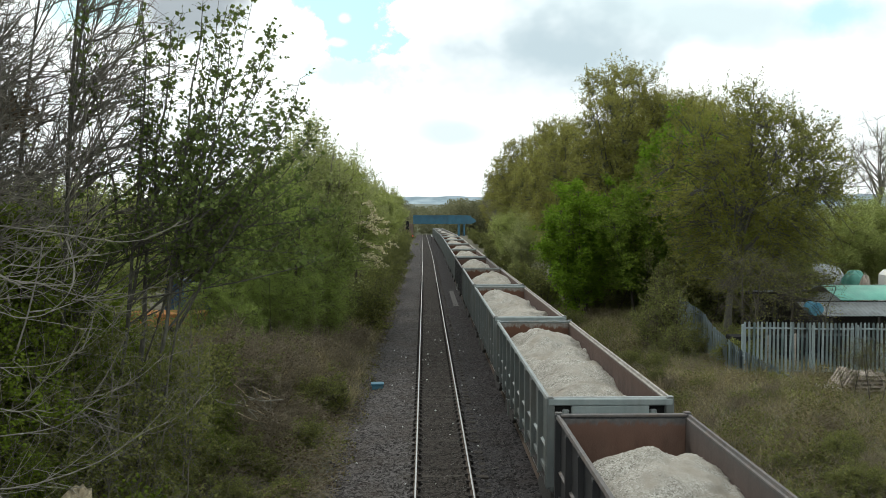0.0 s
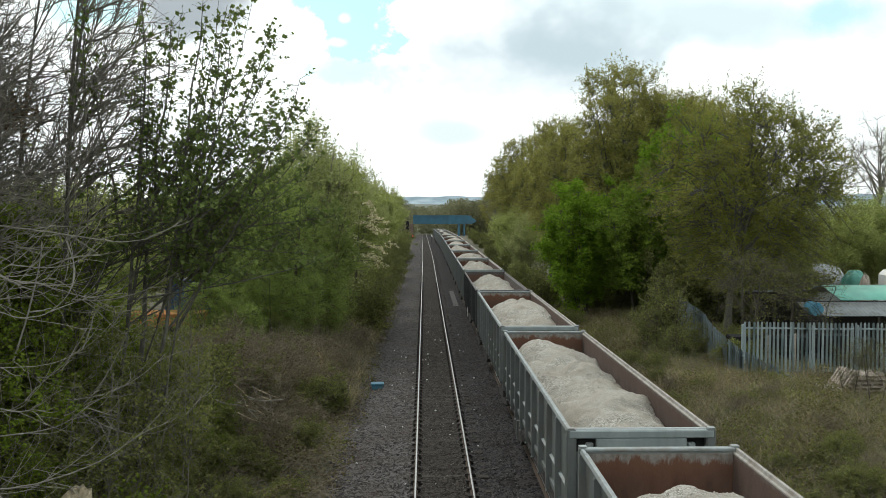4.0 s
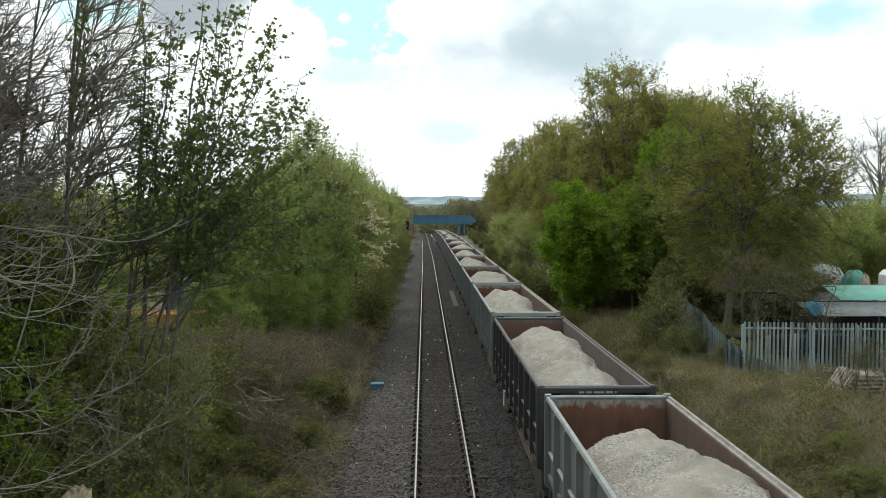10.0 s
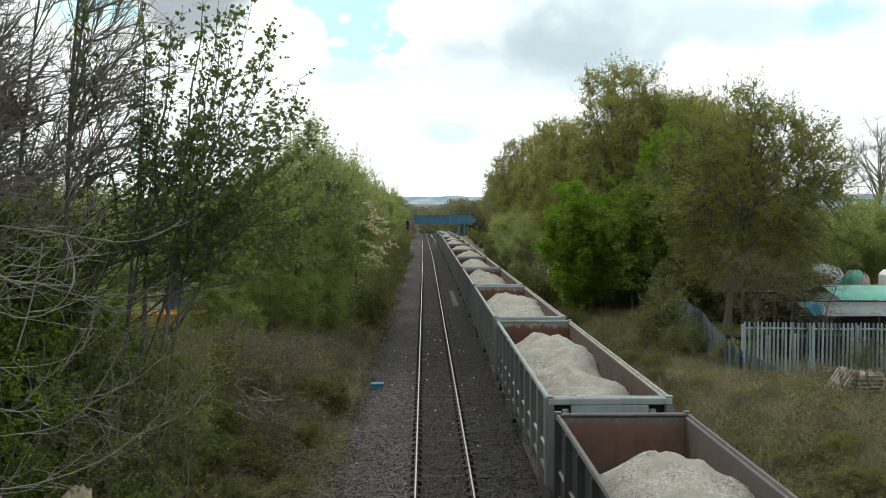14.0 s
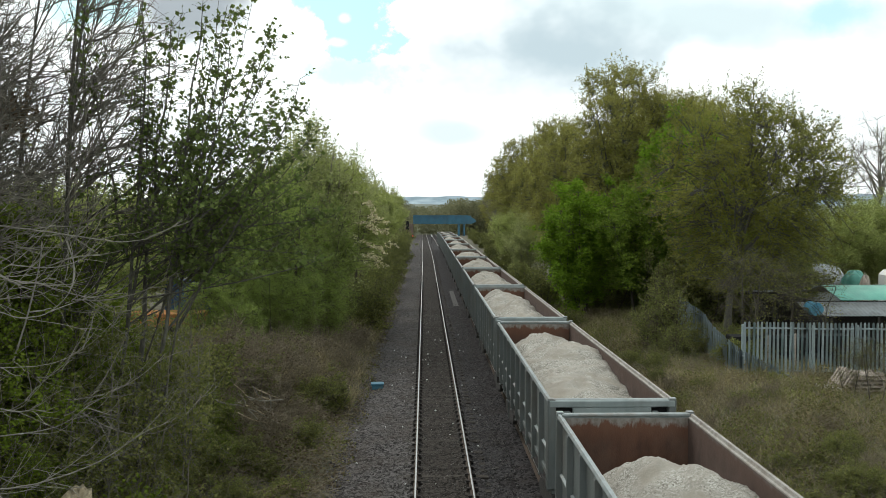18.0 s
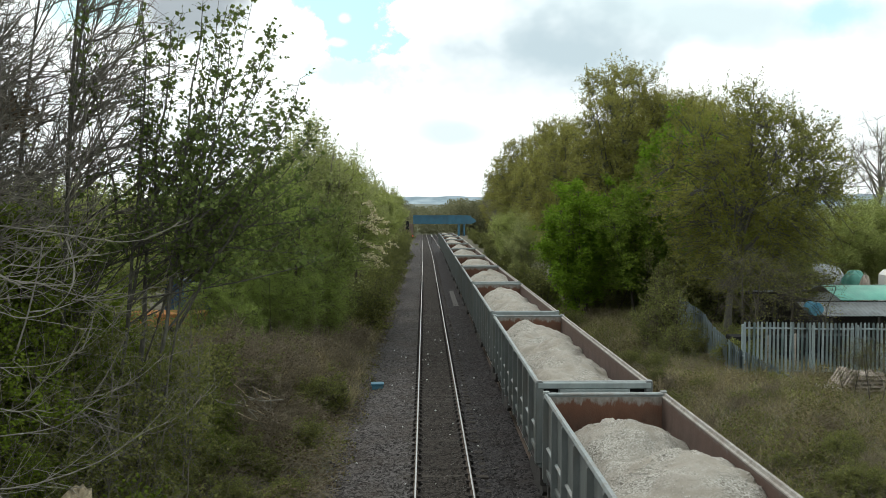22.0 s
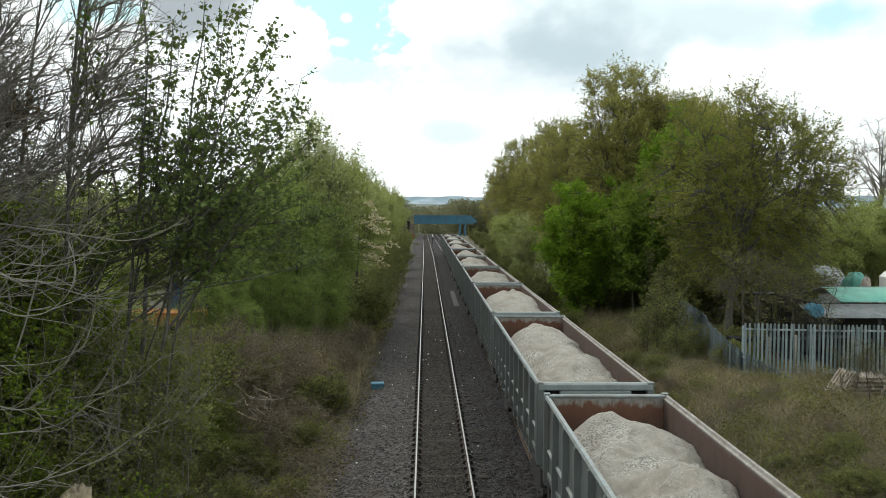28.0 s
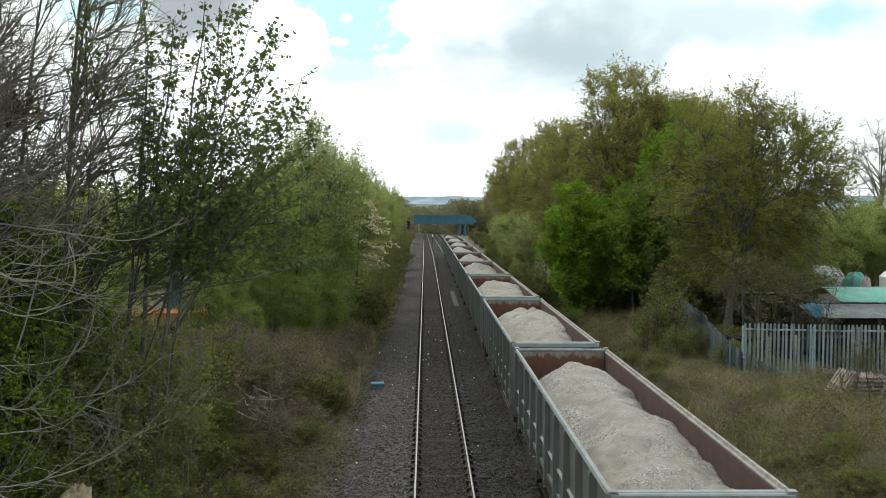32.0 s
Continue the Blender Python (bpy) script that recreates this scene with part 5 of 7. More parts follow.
def build_left_trees():
    stand(leader_tree(11), -6.3, 19.6)
    bare = fan_tree(5)
    stand(bare, -8.6, 19.0)
    again(bare, -10.4, 20.6, 14, 1.0)
    again(bare, -9.9, 18.0, -16, 0.95)
    again(bare, -9.9, 22.0, 5, 1.15, 1.25)
    again(bare, -9.4, 16.9, -30, 0.9)
    again(bare, -11.3, 19.4, 24, 1.0)
    again(bare, -10.4, 17.6, 70, 0.95)
    # a clump of dead ivy high in the first of them
    rng = np.random.default_rng(8)
    P = np.array([0.25, -0.5, 8.1]) + rng.normal(size=(700, 3)) * np.array([0.26, 0.25, 0.2])
    put("dead_ivy", fast_mesh("dead_ivy", *leaves(P, 0.10, rng, 0.7, 0.5), (LEAF["litter"],)), bare, label="brown clump of dead ivy in the branches")
    stand(arching_shrub(4), -8.3, 13.6)
    stand(arching_shrub(9), -8.9, 15.6)
    stand(arching_shrub(22), -7.5, 16.4)
    willow = build_tree("willow_tree", "young willow tree with hanging light green foliage", 21, (0.6, 0, 5.7), (3.4, 3.0, 3.9), M["bark_dark"], LEAF["willow"], stems=4, trunk_r=0.09, limbs=26,
                        subs=420, twigs=3400, twig_len=0.7, per_twig=16, leaf_size=0.075, first=0.15, rise=0.7, rough=0.55, droop=0.2, hang=0.5, split=True, fine=True)
    stand(willow, -9.0, 45.8, 0, 1.1, 1.05, 1.5)
    scrub_tree = build_tree("hawthorn_tree", "dense roundish hawthorn tree in young leaf", 31, (0, 0, 5.4), (3.3, 3.2, 4.8), M["bark_dark"], LEAF["hedge"], stems=3, trunk_r=0.12, limbs=24,
                            subs=420, twigs=3000, twig_len=0.75, per_twig=12, leaf_size=0.145, first=0.12, rise=0.6, rough=0.65, shoots=20)
    stand(scrub_tree, -7.4, 51.0, 0, 1.0, 1.02)
    birch = build_tree("birch_tree", "feathery birch tree with thin yellow-green leaves", 37, (0, 0, 5.9), (2.9, 2.9, 4.9), M["bark"], LEAF["birch"], stems=2, trunk_r=0.11, limbs=24,
                       subs=380, twigs=2800, twig_len=0.9, per_twig=10, leaf_size=0.125, first=0.15, rise=0.8, rough=0.75, shoots=36)
    stand(birch, -6.0, 50.0, 0, 1.0, 1.06)
    for k, (x, y, s, tall) in enumerate([(-6.5, 53, 0.98, 1.12), (-6.1, 61, 0.98, 1.09), (-6.2, 71, 0.95, 1.05), (-6.0, 84, 1.0, 0.98), (-6.3, 99, 1.0, 1.0), (-6.3, 116, 1.05, 1.0), (-6.7, 136, 1.1, 1.02), (-6.9, 160, 1.1, 1.05), (-7.3, 188, 1.1, 1.1), (-7.8, 220, 1.1, 1.15), (-8.5, 250, 1.1, 1.1)]):
        again(scrub_tree if k % 2 else birch, x, y, 57 * k + 20, s, tall)
    for k, (x, y, s) in enumerate([(-12.5, 24, 0.9), (-13.5, 33, 1.0), (-14.5, 44, 1.05), (-13, 54, 1.1), (-12, 68, 1.1), (-13, 85, 1.1), (-12, 108, 1.1), (-17, 30, 1.1), (-18.5, 45, 1.15), (-11.8, 22.0, 0.95), (-13.6, 26.5, 1.1), (-10.3, 23.6, 0.85)]):
        again(scrub_tree if k % 3 else willow, x, y, 73 * k + 10, s, s * (0.7 if y < 50 else 0.8))
    again(willow, -6.9, 44.0, 200, 1.0, 1.06, 1.5)
    again(willow, -5.7, 49.0, 80, 0.85, 1.0, 1.2)
    for k, (x, y, z) in enumerate(((-9.5, 38.4, 0.45), (-8.2, 41.6, 0.55), (-7.0, 41.0, 0.48), (-5.9, 42.0, 0.5), (-9.4, 43.0, 0.6), (-5.2, 45.0, 0.48), (-7.6, 38.2, 0.34))):
        again(willow, x, y, 30 + 70 * k, z, z, 0.5, label="low willow bush in light green leaf on the bank")
    bush = build_tree("bramble_bush", "low dark bramble and hawthorn bush on the bank", 41, (0, 0, 1.0), (1.5, 1.5, 1.2), M["bark_dark"], LEAF["bramble"], stems=5, trunk_r=0.03, limbs=22,
                      subs=200, twigs=1100, twig_len=0.4, per_twig=9, leaf_size=0.085, first=0.05, rise=0.7, rough=0.75)
    stand(bush, -7.2, 24.0)
    for k, (x, y, s) in enumerate([(-7.4, 17.0, 0.9), (-6.2, 31, 0.9), (-5.4, 37, 0.8), (-4.4, 52, 1.0), (-3.9, 58, 1.3), (-3.8, 66, 1.3), (-3.8, 75, 1.35), (-3.7, 86, 1.4), (-3.7, 98, 1.4), (-3.7, 112, 1.5), (-4.0, 130, 1.6), (-4.2, 150, 1.7), (-4.4, 172, 1.8), (-8.6, 22.5, 1.5), (-7.4, 27.5, 1.3)] ):
        again(bush, x, y, 81 * k, s)
    dead = build_tree("dead_scrub", "leafless brown twiggy scrub on the bank", 59, (0, 0, 0.95), (1.3, 1.3, 1.0), M["dead"], LEAF["litter"], stems=6, trunk_r=0.02, limbs=24, subs=190, twigs=900,
                      twig_len=0.5, per_twig=2, leaf_size=0.06, first=0.05, rise=0.8, rough=0.8)
    stand(dead, -4.6, 26.0)
    for k, (x, y, s) in enumerate([(-4.0, 30, 0.8), (-5.3, 30.5, 0.8), (-3.8, 35, 0.9), (-4.9, 34, 1.2), (-3.7, 40, 1.0), (-4.6, 41, 1.2), (-3.6, 47, 1.0), (-3.6, 54, 1.1), (-3.5, 62, 1.2), (-3.5, 72, 1.2), (-6.0, 31.0, 1.25), (-6.9, 29.5, 1.35), (-6.0, 34.0, 1.4), (-5.4, 37.0, 1.3), (-7.2, 32.0, 1.5), (-6.3, 27.0, 0.9)]):
        again(dead, x, y, 61 * k, s, s * 0.9)
    for k, (x, y, s) in enumerate([(-4.7, 21.5, 0.5), (-3.9, 28, 0.55), (-5.2, 24.5, 0.55), (-3.75, 33, 0.85), (-5.7, 23.2, 0.6), (-5.9, 20.8, 0.65), (-5.0, 19.4, 0.55), (-5.0, 17.0, 0.5), (-6.3, 25.5, 0.7), (-4.4, 24.6, 0.4), (-5.9, 27.6, 0.5), (-4.6, 18.2, 0.45), (-3.5, 23, 0.4), (-4.4, 16.0, 0.4), (-3.9, 17.2, 0.35), (-3.6, 19.0, 0.35), (-4.9, 15.0, 0.4), (-4.2, 20.0, 0.4), (-3.8, 15.2, 0.3)]):
        again(bush, x, y, 37 * k, s, s * 0.9, label="small green bramble bush among dead scrub")
    ivy = build_tree("ivy_bush", "dense dark green ivy and elder growth", 47, (0, 0, 2.0), (1.6, 1.4, 2.1), M["bark_dark"], LEAF["ivy"], stems=4, trunk_r=0.035, limbs=20, subs=200, twigs=1100,
                     twig_len=0.42, per_twig=16, leaf_size=0.065, first=0.05, rise=0.8, rough=0.85)
    stand(ivy, -8.2, 17.4)
    for k, (x, y, s) in enumerate([(-7.6, 21.0, 1.0), (-9.2, 20.5, 1.5), (-11.2, 25.0, 1.6), (-9.9, 27.5, 0.8), (-8.0, 26.0, 0.75), (-6.8, 15.4, 0.7), (-9.0, 16.4, 1.5), (-7.7, 16.4, 1.25), (-8.3, 19.0, 1.7), (-7.9, 17.6, 1.0), (-6.9, 21.5, 0.8), (-6.4, 22.6, 0.6), (-6.3, 25.0, 0.55), (-5.7, 25.6, 0.4), (-6.6, 28.5, 0.6), (-5.4, 23.4, 0.35)]):
        again(ivy, x, y, 99 * k, s)
    sprig = build_tree("elder_shrub", "small elder shrub with flat sprays of fresh leaves", 67, (0.2, 0, 1.75), (1.1, 0.8, 0.55), M["bark"], LEAF["ivy"], stems=3, trunk_r=0.025, limbs=12, subs=46,
                       twigs=190, twig_len=0.4, per_twig=7, leaf_size=0.10, first=0.4, rise=0.3, rough=0.7)
    stand(sprig, -5.1, 16.2, 0, 0.8, 0.95)
    elder = build_tree("elder_bush", "loose dull green elder bush among grey stems", 69, (0.1, 0, 2.3), (1.35, 1.1, 2.1), M["bark"], LEAF["bramble"], stems=4, trunk_r=0.03, limbs=22, subs=90,
                       twigs=330, twig_len=0.42, per_twig=8, leaf_size=0.085, first=0.15, rise=0.25, rough=0.8)
    stand(elder, -6.6, 17.0)
    for x, y, k, z, h in ((-5.7, 18.0, 140, 0.75, 0.85), (-7.3, 16.2, 250, 1.0, 0.95), (-6.9, 18.4, 75, 1.0, 1.25), (-6.3, 15.4, 200, 0.7, 0.65), (-5.6, 19.0, 20, 0.9, 1.2)):
        again(elder, x, y, k, z, h)
    again(sprig, -5.2, 15.2, 300, 0.6, 0.6)
    for x, y, k, z, h in ((-6.1, 21.6, 60, 1.0, 1.05), (-6.9, 24.4, 330, 1.0, 1.1), (-6.8, 22.8, 15, 1.0, 1.15)):
        again(elder, x, y, k, z, h, label="loose dull green elder bush on the bank")
    again(sprig, -6.2, 14.6, 40, 0.9, 0.8)
    stand(blossom_bush(53), -4.2, 54.5, 0, 1.0, 1.13)
    again(bush, -3.6, 53.6, 25, 1.3, 1.7)
    for k in range(16):
        y = 14 + 1.5 * k
        again(dead, 7.8 + (k * 2.3) % (1.5 + y / 8), y, 47 * k, 0.42, 0.42, label="low brown dead scrub in the rough grass")
    return scrub_tree, birch, bush, bare


def build_right_trees(scrub_tree, birch, bush, bare):
    maple = build_tree("maple_tree", "bright green young maple tree leafy to the ground", 61, (0, 0, 4.6), (3.0, 2.8, 4.6), M["bark_dark"], LEAF["maple"], stems=3, trunk_r=0.10, limbs=26,
                       subs=420, twigs=3000, twig_len=0.55, per_twig=18, leaf_size=0.15, first=0.08, rise=0.6, rough=0.7, hang=0.4)
    stand(maple, 9.7, 56.0)
    sycamore = build_tree("sycamore_tree", "dark green young sycamore tree leafy to the ground", 63, (0, 0, 4.7), (3.6, 3.0, 4.8), M["bark_dark"], LEAF["sycamore"], stems=3, trunk_r=0.10, limbs=26,
                          subs=420, twigs=3000, twig_len=0.6, per_twig=16, leaf_size=0.13, first=0.08, rise=0.6, rough=0.7, hang=0.4)
    stand(sycamore, 13.2, 54.5)
    again(sycamore, 16.8, 55.0, 100, 1.0, 0.8)
    again(sycamore, 11.0, 61.0, 200, 0.9, 0.8)
    again(maple, 15.6, 56.5, 60, 1.2, 1.36)
    again(maple, 17.4, 59.0, 210, 1.15, 1.5)
    tall = build_tree("poplar_tree", "tall tree with sparse bronze-green spring leaves", 71, (0, 0, 9.8), (4.6, 4.4, 8.0), M["bark_mossy"], LEAF["bronze"], stems=2, trunk_r=0.2, limbs=40, subs=820,
                      twigs=7200, twig_len=0.85, per_twig=13, leaf_size=0.115, first=0.15, rise=0.9, rough=0.26, shoots=26, splay=0.4, split=True)
    stand(tall, 13.8, 62.0)
    again(tall, 18.2, 64.0, 100, 1.0, 0.86)
    again(tall, 20.5, 66.0, 40, 1.0, 0.9)
    again(tall, 16.0, 61.0, 250, 0.9, 0.88)
    again(tall, 11.6, 82.0, 210, 0.85, 0.9)
    again(tall, 13.8, 96.0, 20, 0.95, 0.9)
    again(tall, 11.8, 112.0, 300, 0.85, 0.93)
    again(tall, 12.2, 136.0, 130, 0.9, 0.84)
    again(tall, 11.2, 67.0, 320, 0.8, 0.8)
    again(tall, 20.0, 62.0, 60, 0.85, 0.83)
    again(tall, 16.4, 67.0, 15, 0.95, 0.93)
    again(tall, 14.8, 170.0, 30, 1.0, 0.8)
    oak = build_tree("oak_tree", "broad spreading tree with thin olive-bronze young leaves", 83, (1.1, 0, 7.5), (5.8, 4.6, 5.9), M["bark_mossy"], LEAF["olive"], stems=1, trunk_r=0.26, limbs=38, subs=900,
                     twigs=6800, twig_len=0.75, per_twig=15, leaf_size=0.1, first=0.3, rise=0.75, rough=0.2, shoots=14, split=True)
    stand(oak, 15.6, 46.0, 0, 1.0, 1.0)
    again(oak, 21.0, 60.0, 120, 1.0, 0.78)
    for k, (x, y, s) in enumerate([(8.6, 76, 0.7), (9.4, 90, 0.8), (10.0, 106, 0.75), (11.4, 126, 0.8), (13.2, 152, 0.8), (16.5, 185, 0.9), (19, 215, 0.95), (21.5, 245, 1.0), (24, 66, 0.75), (27, 64, 0.7), (30.5, 66, 0.75), (24, 70, 0.85), (28.5, 72, 0.85), (32.5, 69, 0.85), (36.5, 72, 0.9), (40, 69, 0.9), (43.5, 72, 0.9), (48, 80, 1.0), (20, 74, 1.0), (34, 66, 0.6), (37.5, 65, 0.65)]):
        again(scrub_tree if k % 3 else birch, x, y, 67 * k + 5, s, s * 0.9)
    ash = build_tree("ash_tree", "pale leafless spreading ash tree with fine twigs", 97, (0, 0, 11.0), (5.2, 4.6, 5.0), M["bark"], LEAF["olive"], stems=1, trunk_r=0.2, limbs=34, subs=420,
                     twigs=2600, twig_len=0.9, per_twig=2, cover=0.5, leaf_size=0.08, first=0.35, rise=0.7, rough=0.4, split=True)
    stand(ash, 42.6, 84.0)
    for x, y, k in ((11.6, 128, 30), (12.6, 140, 120)):
        again(bare, x, y, k, 0.8, 0.55, label="slim leafless tree beside the line")
    thin = build_tree("sapling_tree", "twiggy drooping sapling in thin leaf behind the fence", 91, (0, 0, 3.0), (2.0, 1.5, 1.7), M["bark_dark"], LEAF["olive"], stems=2, trunk_r=0.05, limbs=18, subs=90,
                      twigs=620, twig_len=0.7, per_twig=4, cover=0.7, leaf_size=0.055, first=0.3, rise=0.5, rough=0.6, droop=0.35)
    stand(thin, 16.8, 39.6, 0, 1.05, 1.0)
    again(thin, 14.2, 39.3, 300, 1.15)
    again(bush, 13.9, 39.6, 20, 0.8, 0.8)
    fresh = build_tree("hawthorn_bush", "loose green hawthorn bush in front of the fence", 87, (0, 0, 1.5), (1.5, 1.3, 1.7), M["bark_dark"], LEAF["bramble"], stems=5, trunk_r=0.04, limbs=22, subs=150,
                       twigs=760, twig_len=0.45, per_twig=6, leaf_size=0.085, first=0.1, rise=0.8, rough=0.7)
    again(bush, 12.9, 36.8, 70, 0.8, 0.75)
    stand(fresh, 10.4, 40.9, 0, 0.85, 0.9)
    again(fresh, 11.4, 41.6, 80, 1.05, 1.15)
    again(fresh, 10.9, 39.0, 200, 0.75, 0.6)
    again(fresh, 12.0, 39.4, 140, 0.6, 0.6)
    again(thin, 17.8, 32.0, 40, 0.7)
    again(thin, 15.3, 30.3, 10, 0.55)
    again(thin, 15.0, 31.2, 190, 0.45)
    for k, (x, y, s) in enumerate([(8.6, 52, 0.6), (8.2, 62, 1.2), (8.0, 70, 1.3), (8.1, 88, 1.3), (11.4, 140, 1.3), (14.2, 168, 1.6), (16.5, 195, 2.0), (19.5, 232, 2.6), (14.5, 51, 1.8), (16.5, 51, 1.6), (11.8, 57.5, 1.5), (13.6, 58.0, 1.6), (10.6, 58.5, 1.4), (15.2, 57.0, 1.6), (18.5, 52, 1.7), (20.5, 55, 1.9), (23, 57, 1.8), (12.0, 225, 1.2), (12.2, 205, 1.0), (8.9, 118, 1.0), (9.6, 132, 0.5), (10.4, 146, 0.55), (10.2, 160, 0.6), (12.0, 172, 0.7), (10.6, 186, 0.6), (12.4, 190, 0.7), (11.4, 214, 0.8), (14.5, 215, 0.9)]):
        again(bush, x, y, 43 * k, s, s * 1.15)
    rng = np.random.default_rng(44)
    for k in range(24):
        y = 12.5 + 27 * rng.uniform() ** 1.1
        x = 7.4 + (y / 40 * 6 + 1.2) * rng.uniform()
        again(bush, x, y, 51 * k, rng.uniform(0.25, 0.55), rng.uniform(0.22, 0.5), label="low bramble clump in the rough grass")
    for k in range(12):
        y = 14.5 + 6 * rng.uniform()
        again(bush, 0.40 * y + 3.6 * rng.uniform(), y, 77 * k, rng.uniform(0.4, 0.65), rng.uniform(0.3, 0.45), label="dark green bramble clump in the rough grass")


# ---- ground cover ----
def cover():
    rng = np.random.default_rng(17)

    def patch(n, x0, x1, y0, y1, p=1.0):
        y = y0 + (y1 - y0) * rng.uniform(0, 1, n) ** p
        x = rng.uniform(x0, x1, n)
        return x, y

    # right bank: rough grass, tussock by tussock
    x, y = patch(115000, 6.3, 16.5, 11, 62, 1.35)
    k = waves(x * 0.6, y * 0.5, 2.0) + 0.5 * waves(x * 1.7, y * 1.5, 4.0)
    P = np.stack([x, y, ground_z(x, y) - 0.03], 1)
    g = k + rng.normal(size=len(x)) * 0.4 > 0.12
    v, f = blades(P[g], 0.33, 0.009, rng, 1.0)
    tagged(put("grass", fast_mesh("grass", v, f, (LEAF["grass"],))), "rough green grass on the bank", "grass", kind="stuff")
    v, f = blades(P[~g], 0.46, 0.0075, rng, 1.1)
    tagged(put("dry_grass", fast_mesh("dry_grass", v, f, (LEAF["straw"],))), "dry straw-coloured grass and stalks", "grass", kind="stuff")
    # low weeds and bramble runners among it
    x, y = patch(90000, 6.2, 15, 11, 60, 1.4)
    s = waves(x * 1.2, y * 0.9, 5.0) + rng.normal(size=len(x)) * 0.22
    P = np.stack([x, y, ground_z(x, y) + rng.uniform(0.02, 0.42, len(x)) * (0.5 + np.clip(s, 0, 1))], 1)
    v, f = leaves(P[s > 0.02], 0.085, rng, 0.6, 0.5)
    tagged(put("weeds", fast_mesh("weeds", v, f, (LEAF["bramble"],))), "low green weeds and bramble runners on the bank", "weeds", kind="stuff")
    v, f = leaves(P[s < -0.25], 0.08, rng, 0.5, 0.3)
    tagged(put("grass_litter", fast_mesh("grass_litter", v, f, (LEAF["litter"],))), "brown dead leaves among the grass", "leaf litter", kind="stuff")
    x, y = patch(90000, 6.5, 15.5, 11, 62, 1.4)
    edge = np.clip((x - 6.3) / 1.5, 0.05, 1)
    lump = mound(x * 0.8 + 3.0, y * 0.75)
    P = np.stack([x, y, ground_z(x, y) + edge * (0.05 + 0.85 * lump) * np.clip(rng.uniform(0.1, 1.25, len(x)) ** 0.5, 0, 1.15)], 1)
    k = waves(x * 0.9, y * 0.6, 6.0) + rng.normal(size=len(x)) * 0.4
    on = lump > 0.28
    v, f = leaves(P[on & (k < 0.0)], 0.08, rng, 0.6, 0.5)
    tagged(put("bramble_lumps", fast_mesh("bramble_lumps", v, f, (LEAF["brown_shaded_bramble"],))), "low lumps of bramble in the rough grass", "brambles", kind="stuff")
    v, f = leaves(P[on & (k >= 0.0) & (k < 0.4)], 0.075, rng, 0.45, 0.4)
    tagged(put("dead_leaves", fast_mesh("dead_leaves", v, f, (LEAF["litter"],))), "dead brown leaves caught in the grass", "leaf litter", kind="stuff")
    v, f = leaves(P[on & (k >= 0.4)], 0.08, rng, 0.6, 0.5)
    tagged(put("green_weeds", fast_mesh("green_weeds", v, f, (LEAF["grass"],))), "green weeds and nettles in the rough grass", "weeds", kind="stuff")
    x, y = rng.uniform(9.5, 18.5, 5000), 33.9 + rng.normal(size=5000) * 0.9
    P = np.stack([x, y, ground_z(x, y) - 0.02], 1)
    v, f = blades(P, 0.5, 0.009, rng, 0.9)
    tagged(put("tall_grass", fast_mesh("tall_grass", v, f, (LEAF["straw"],))), "tall dry grass along the foot of the fence", "grass", kind="stuff")
    # left bank: lumps of bramble, dead leaves, stems
    x, y = patch(200000, -10.5, -2.05, 11.5, 115, 1.7)
    edge = np.clip((-1.9 - x) / 1.8, 0.03, 1)
    s = rng.uniform(size=len(x)) < 0.3 + 0.7 * edge
    x, y, edge = x[s], y[s], edge[s]
    lump = mound(x, y)
    h = edge * (0.08 + 0.95 * lump)
    P = np.stack([x, y, ground_z(x, y) + h * np.clip(rng.uniform(0.1, 1.25, len(x)) ** 0.5, 0, 1.15)], 1)
    k = waves(x * 0.7, y * 0.4, 9.0) + 0.5 * waves(x * 1.9, y * 1.3, 3.0) + rng.normal(size=len(x)) * 0.3
    dry = rng.uniform(size=len(k)) < np.where(x > -6.5, 0.66, 0.4)
    v, f = leaves(P[(k < 0.2) & dry], 0.085, rng, 0.5, 0.4)
    tagged(put("leaf_litter", fast_mesh("leaf_litter", v, f, (LEAF["litter"],))), "brown dead leaves and stems covering the bank", "leaf litter", kind="stuff")
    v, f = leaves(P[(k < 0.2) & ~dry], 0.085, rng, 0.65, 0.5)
    tagged(put("brambles", fast_mesh("brambles", v, f, (LEAF["brown_shaded_bramble"],))), "tangled brown brambles covering the bank, darkened for shade", "brambles", kind="stuff")
    v, f = leaves(P[(k >= 0.2) & (k < 0.75)], 0.085, rng, 0.6, 0.5)
    tagged(put("nettles", fast_mesh("nettles", v, f, (LEAF["grass"],))), "green nettles and weeds among the brambles", "weeds", kind="stuff")
    q = P[(k >= 0.75) & (P[:, 1] > 34)]
    q[:, 2] -= 0.25
    v, f = blades(q, 0.5, 0.008, rng, 1.4)
    tagged(put("dead_grass", fast_mesh("dead_grass", v, f, (LEAF["straw"],))), "matted dead grass and stalks on the bank", "grass", kind="stuff")
    # drooping tufts of dry grass
    for x, y in ((-4.5, 40.0), (-4.1, 36.2), (-4.7, 44.0), (-5.6, 33.0), (-3.9, 50.0), (-4.9, 37.5), (-5.2, 35.0), (-4.6, 33.6), (-5.6, 38.5)):
        n = 170
        P = np.stack([x + rng.normal(size=n) * 0.16, y + rng.normal(size=n) * 0.16, np.full(n, float(ground_z(x, y)) + 0.25)], 1)
        v, f = blades(P, 1.15, 0.011, rng, 0.9)
        t = tagged(put("grass_tuft", fast_mesh("grass_tuft", v, f, (LEAF["straw"],))), "drooping tuft of pale dry grass on the bank", "grass", "tufts on the bank")
    x, y = patch(9000, -6.4, -2.7, 33, 60, 1.0)
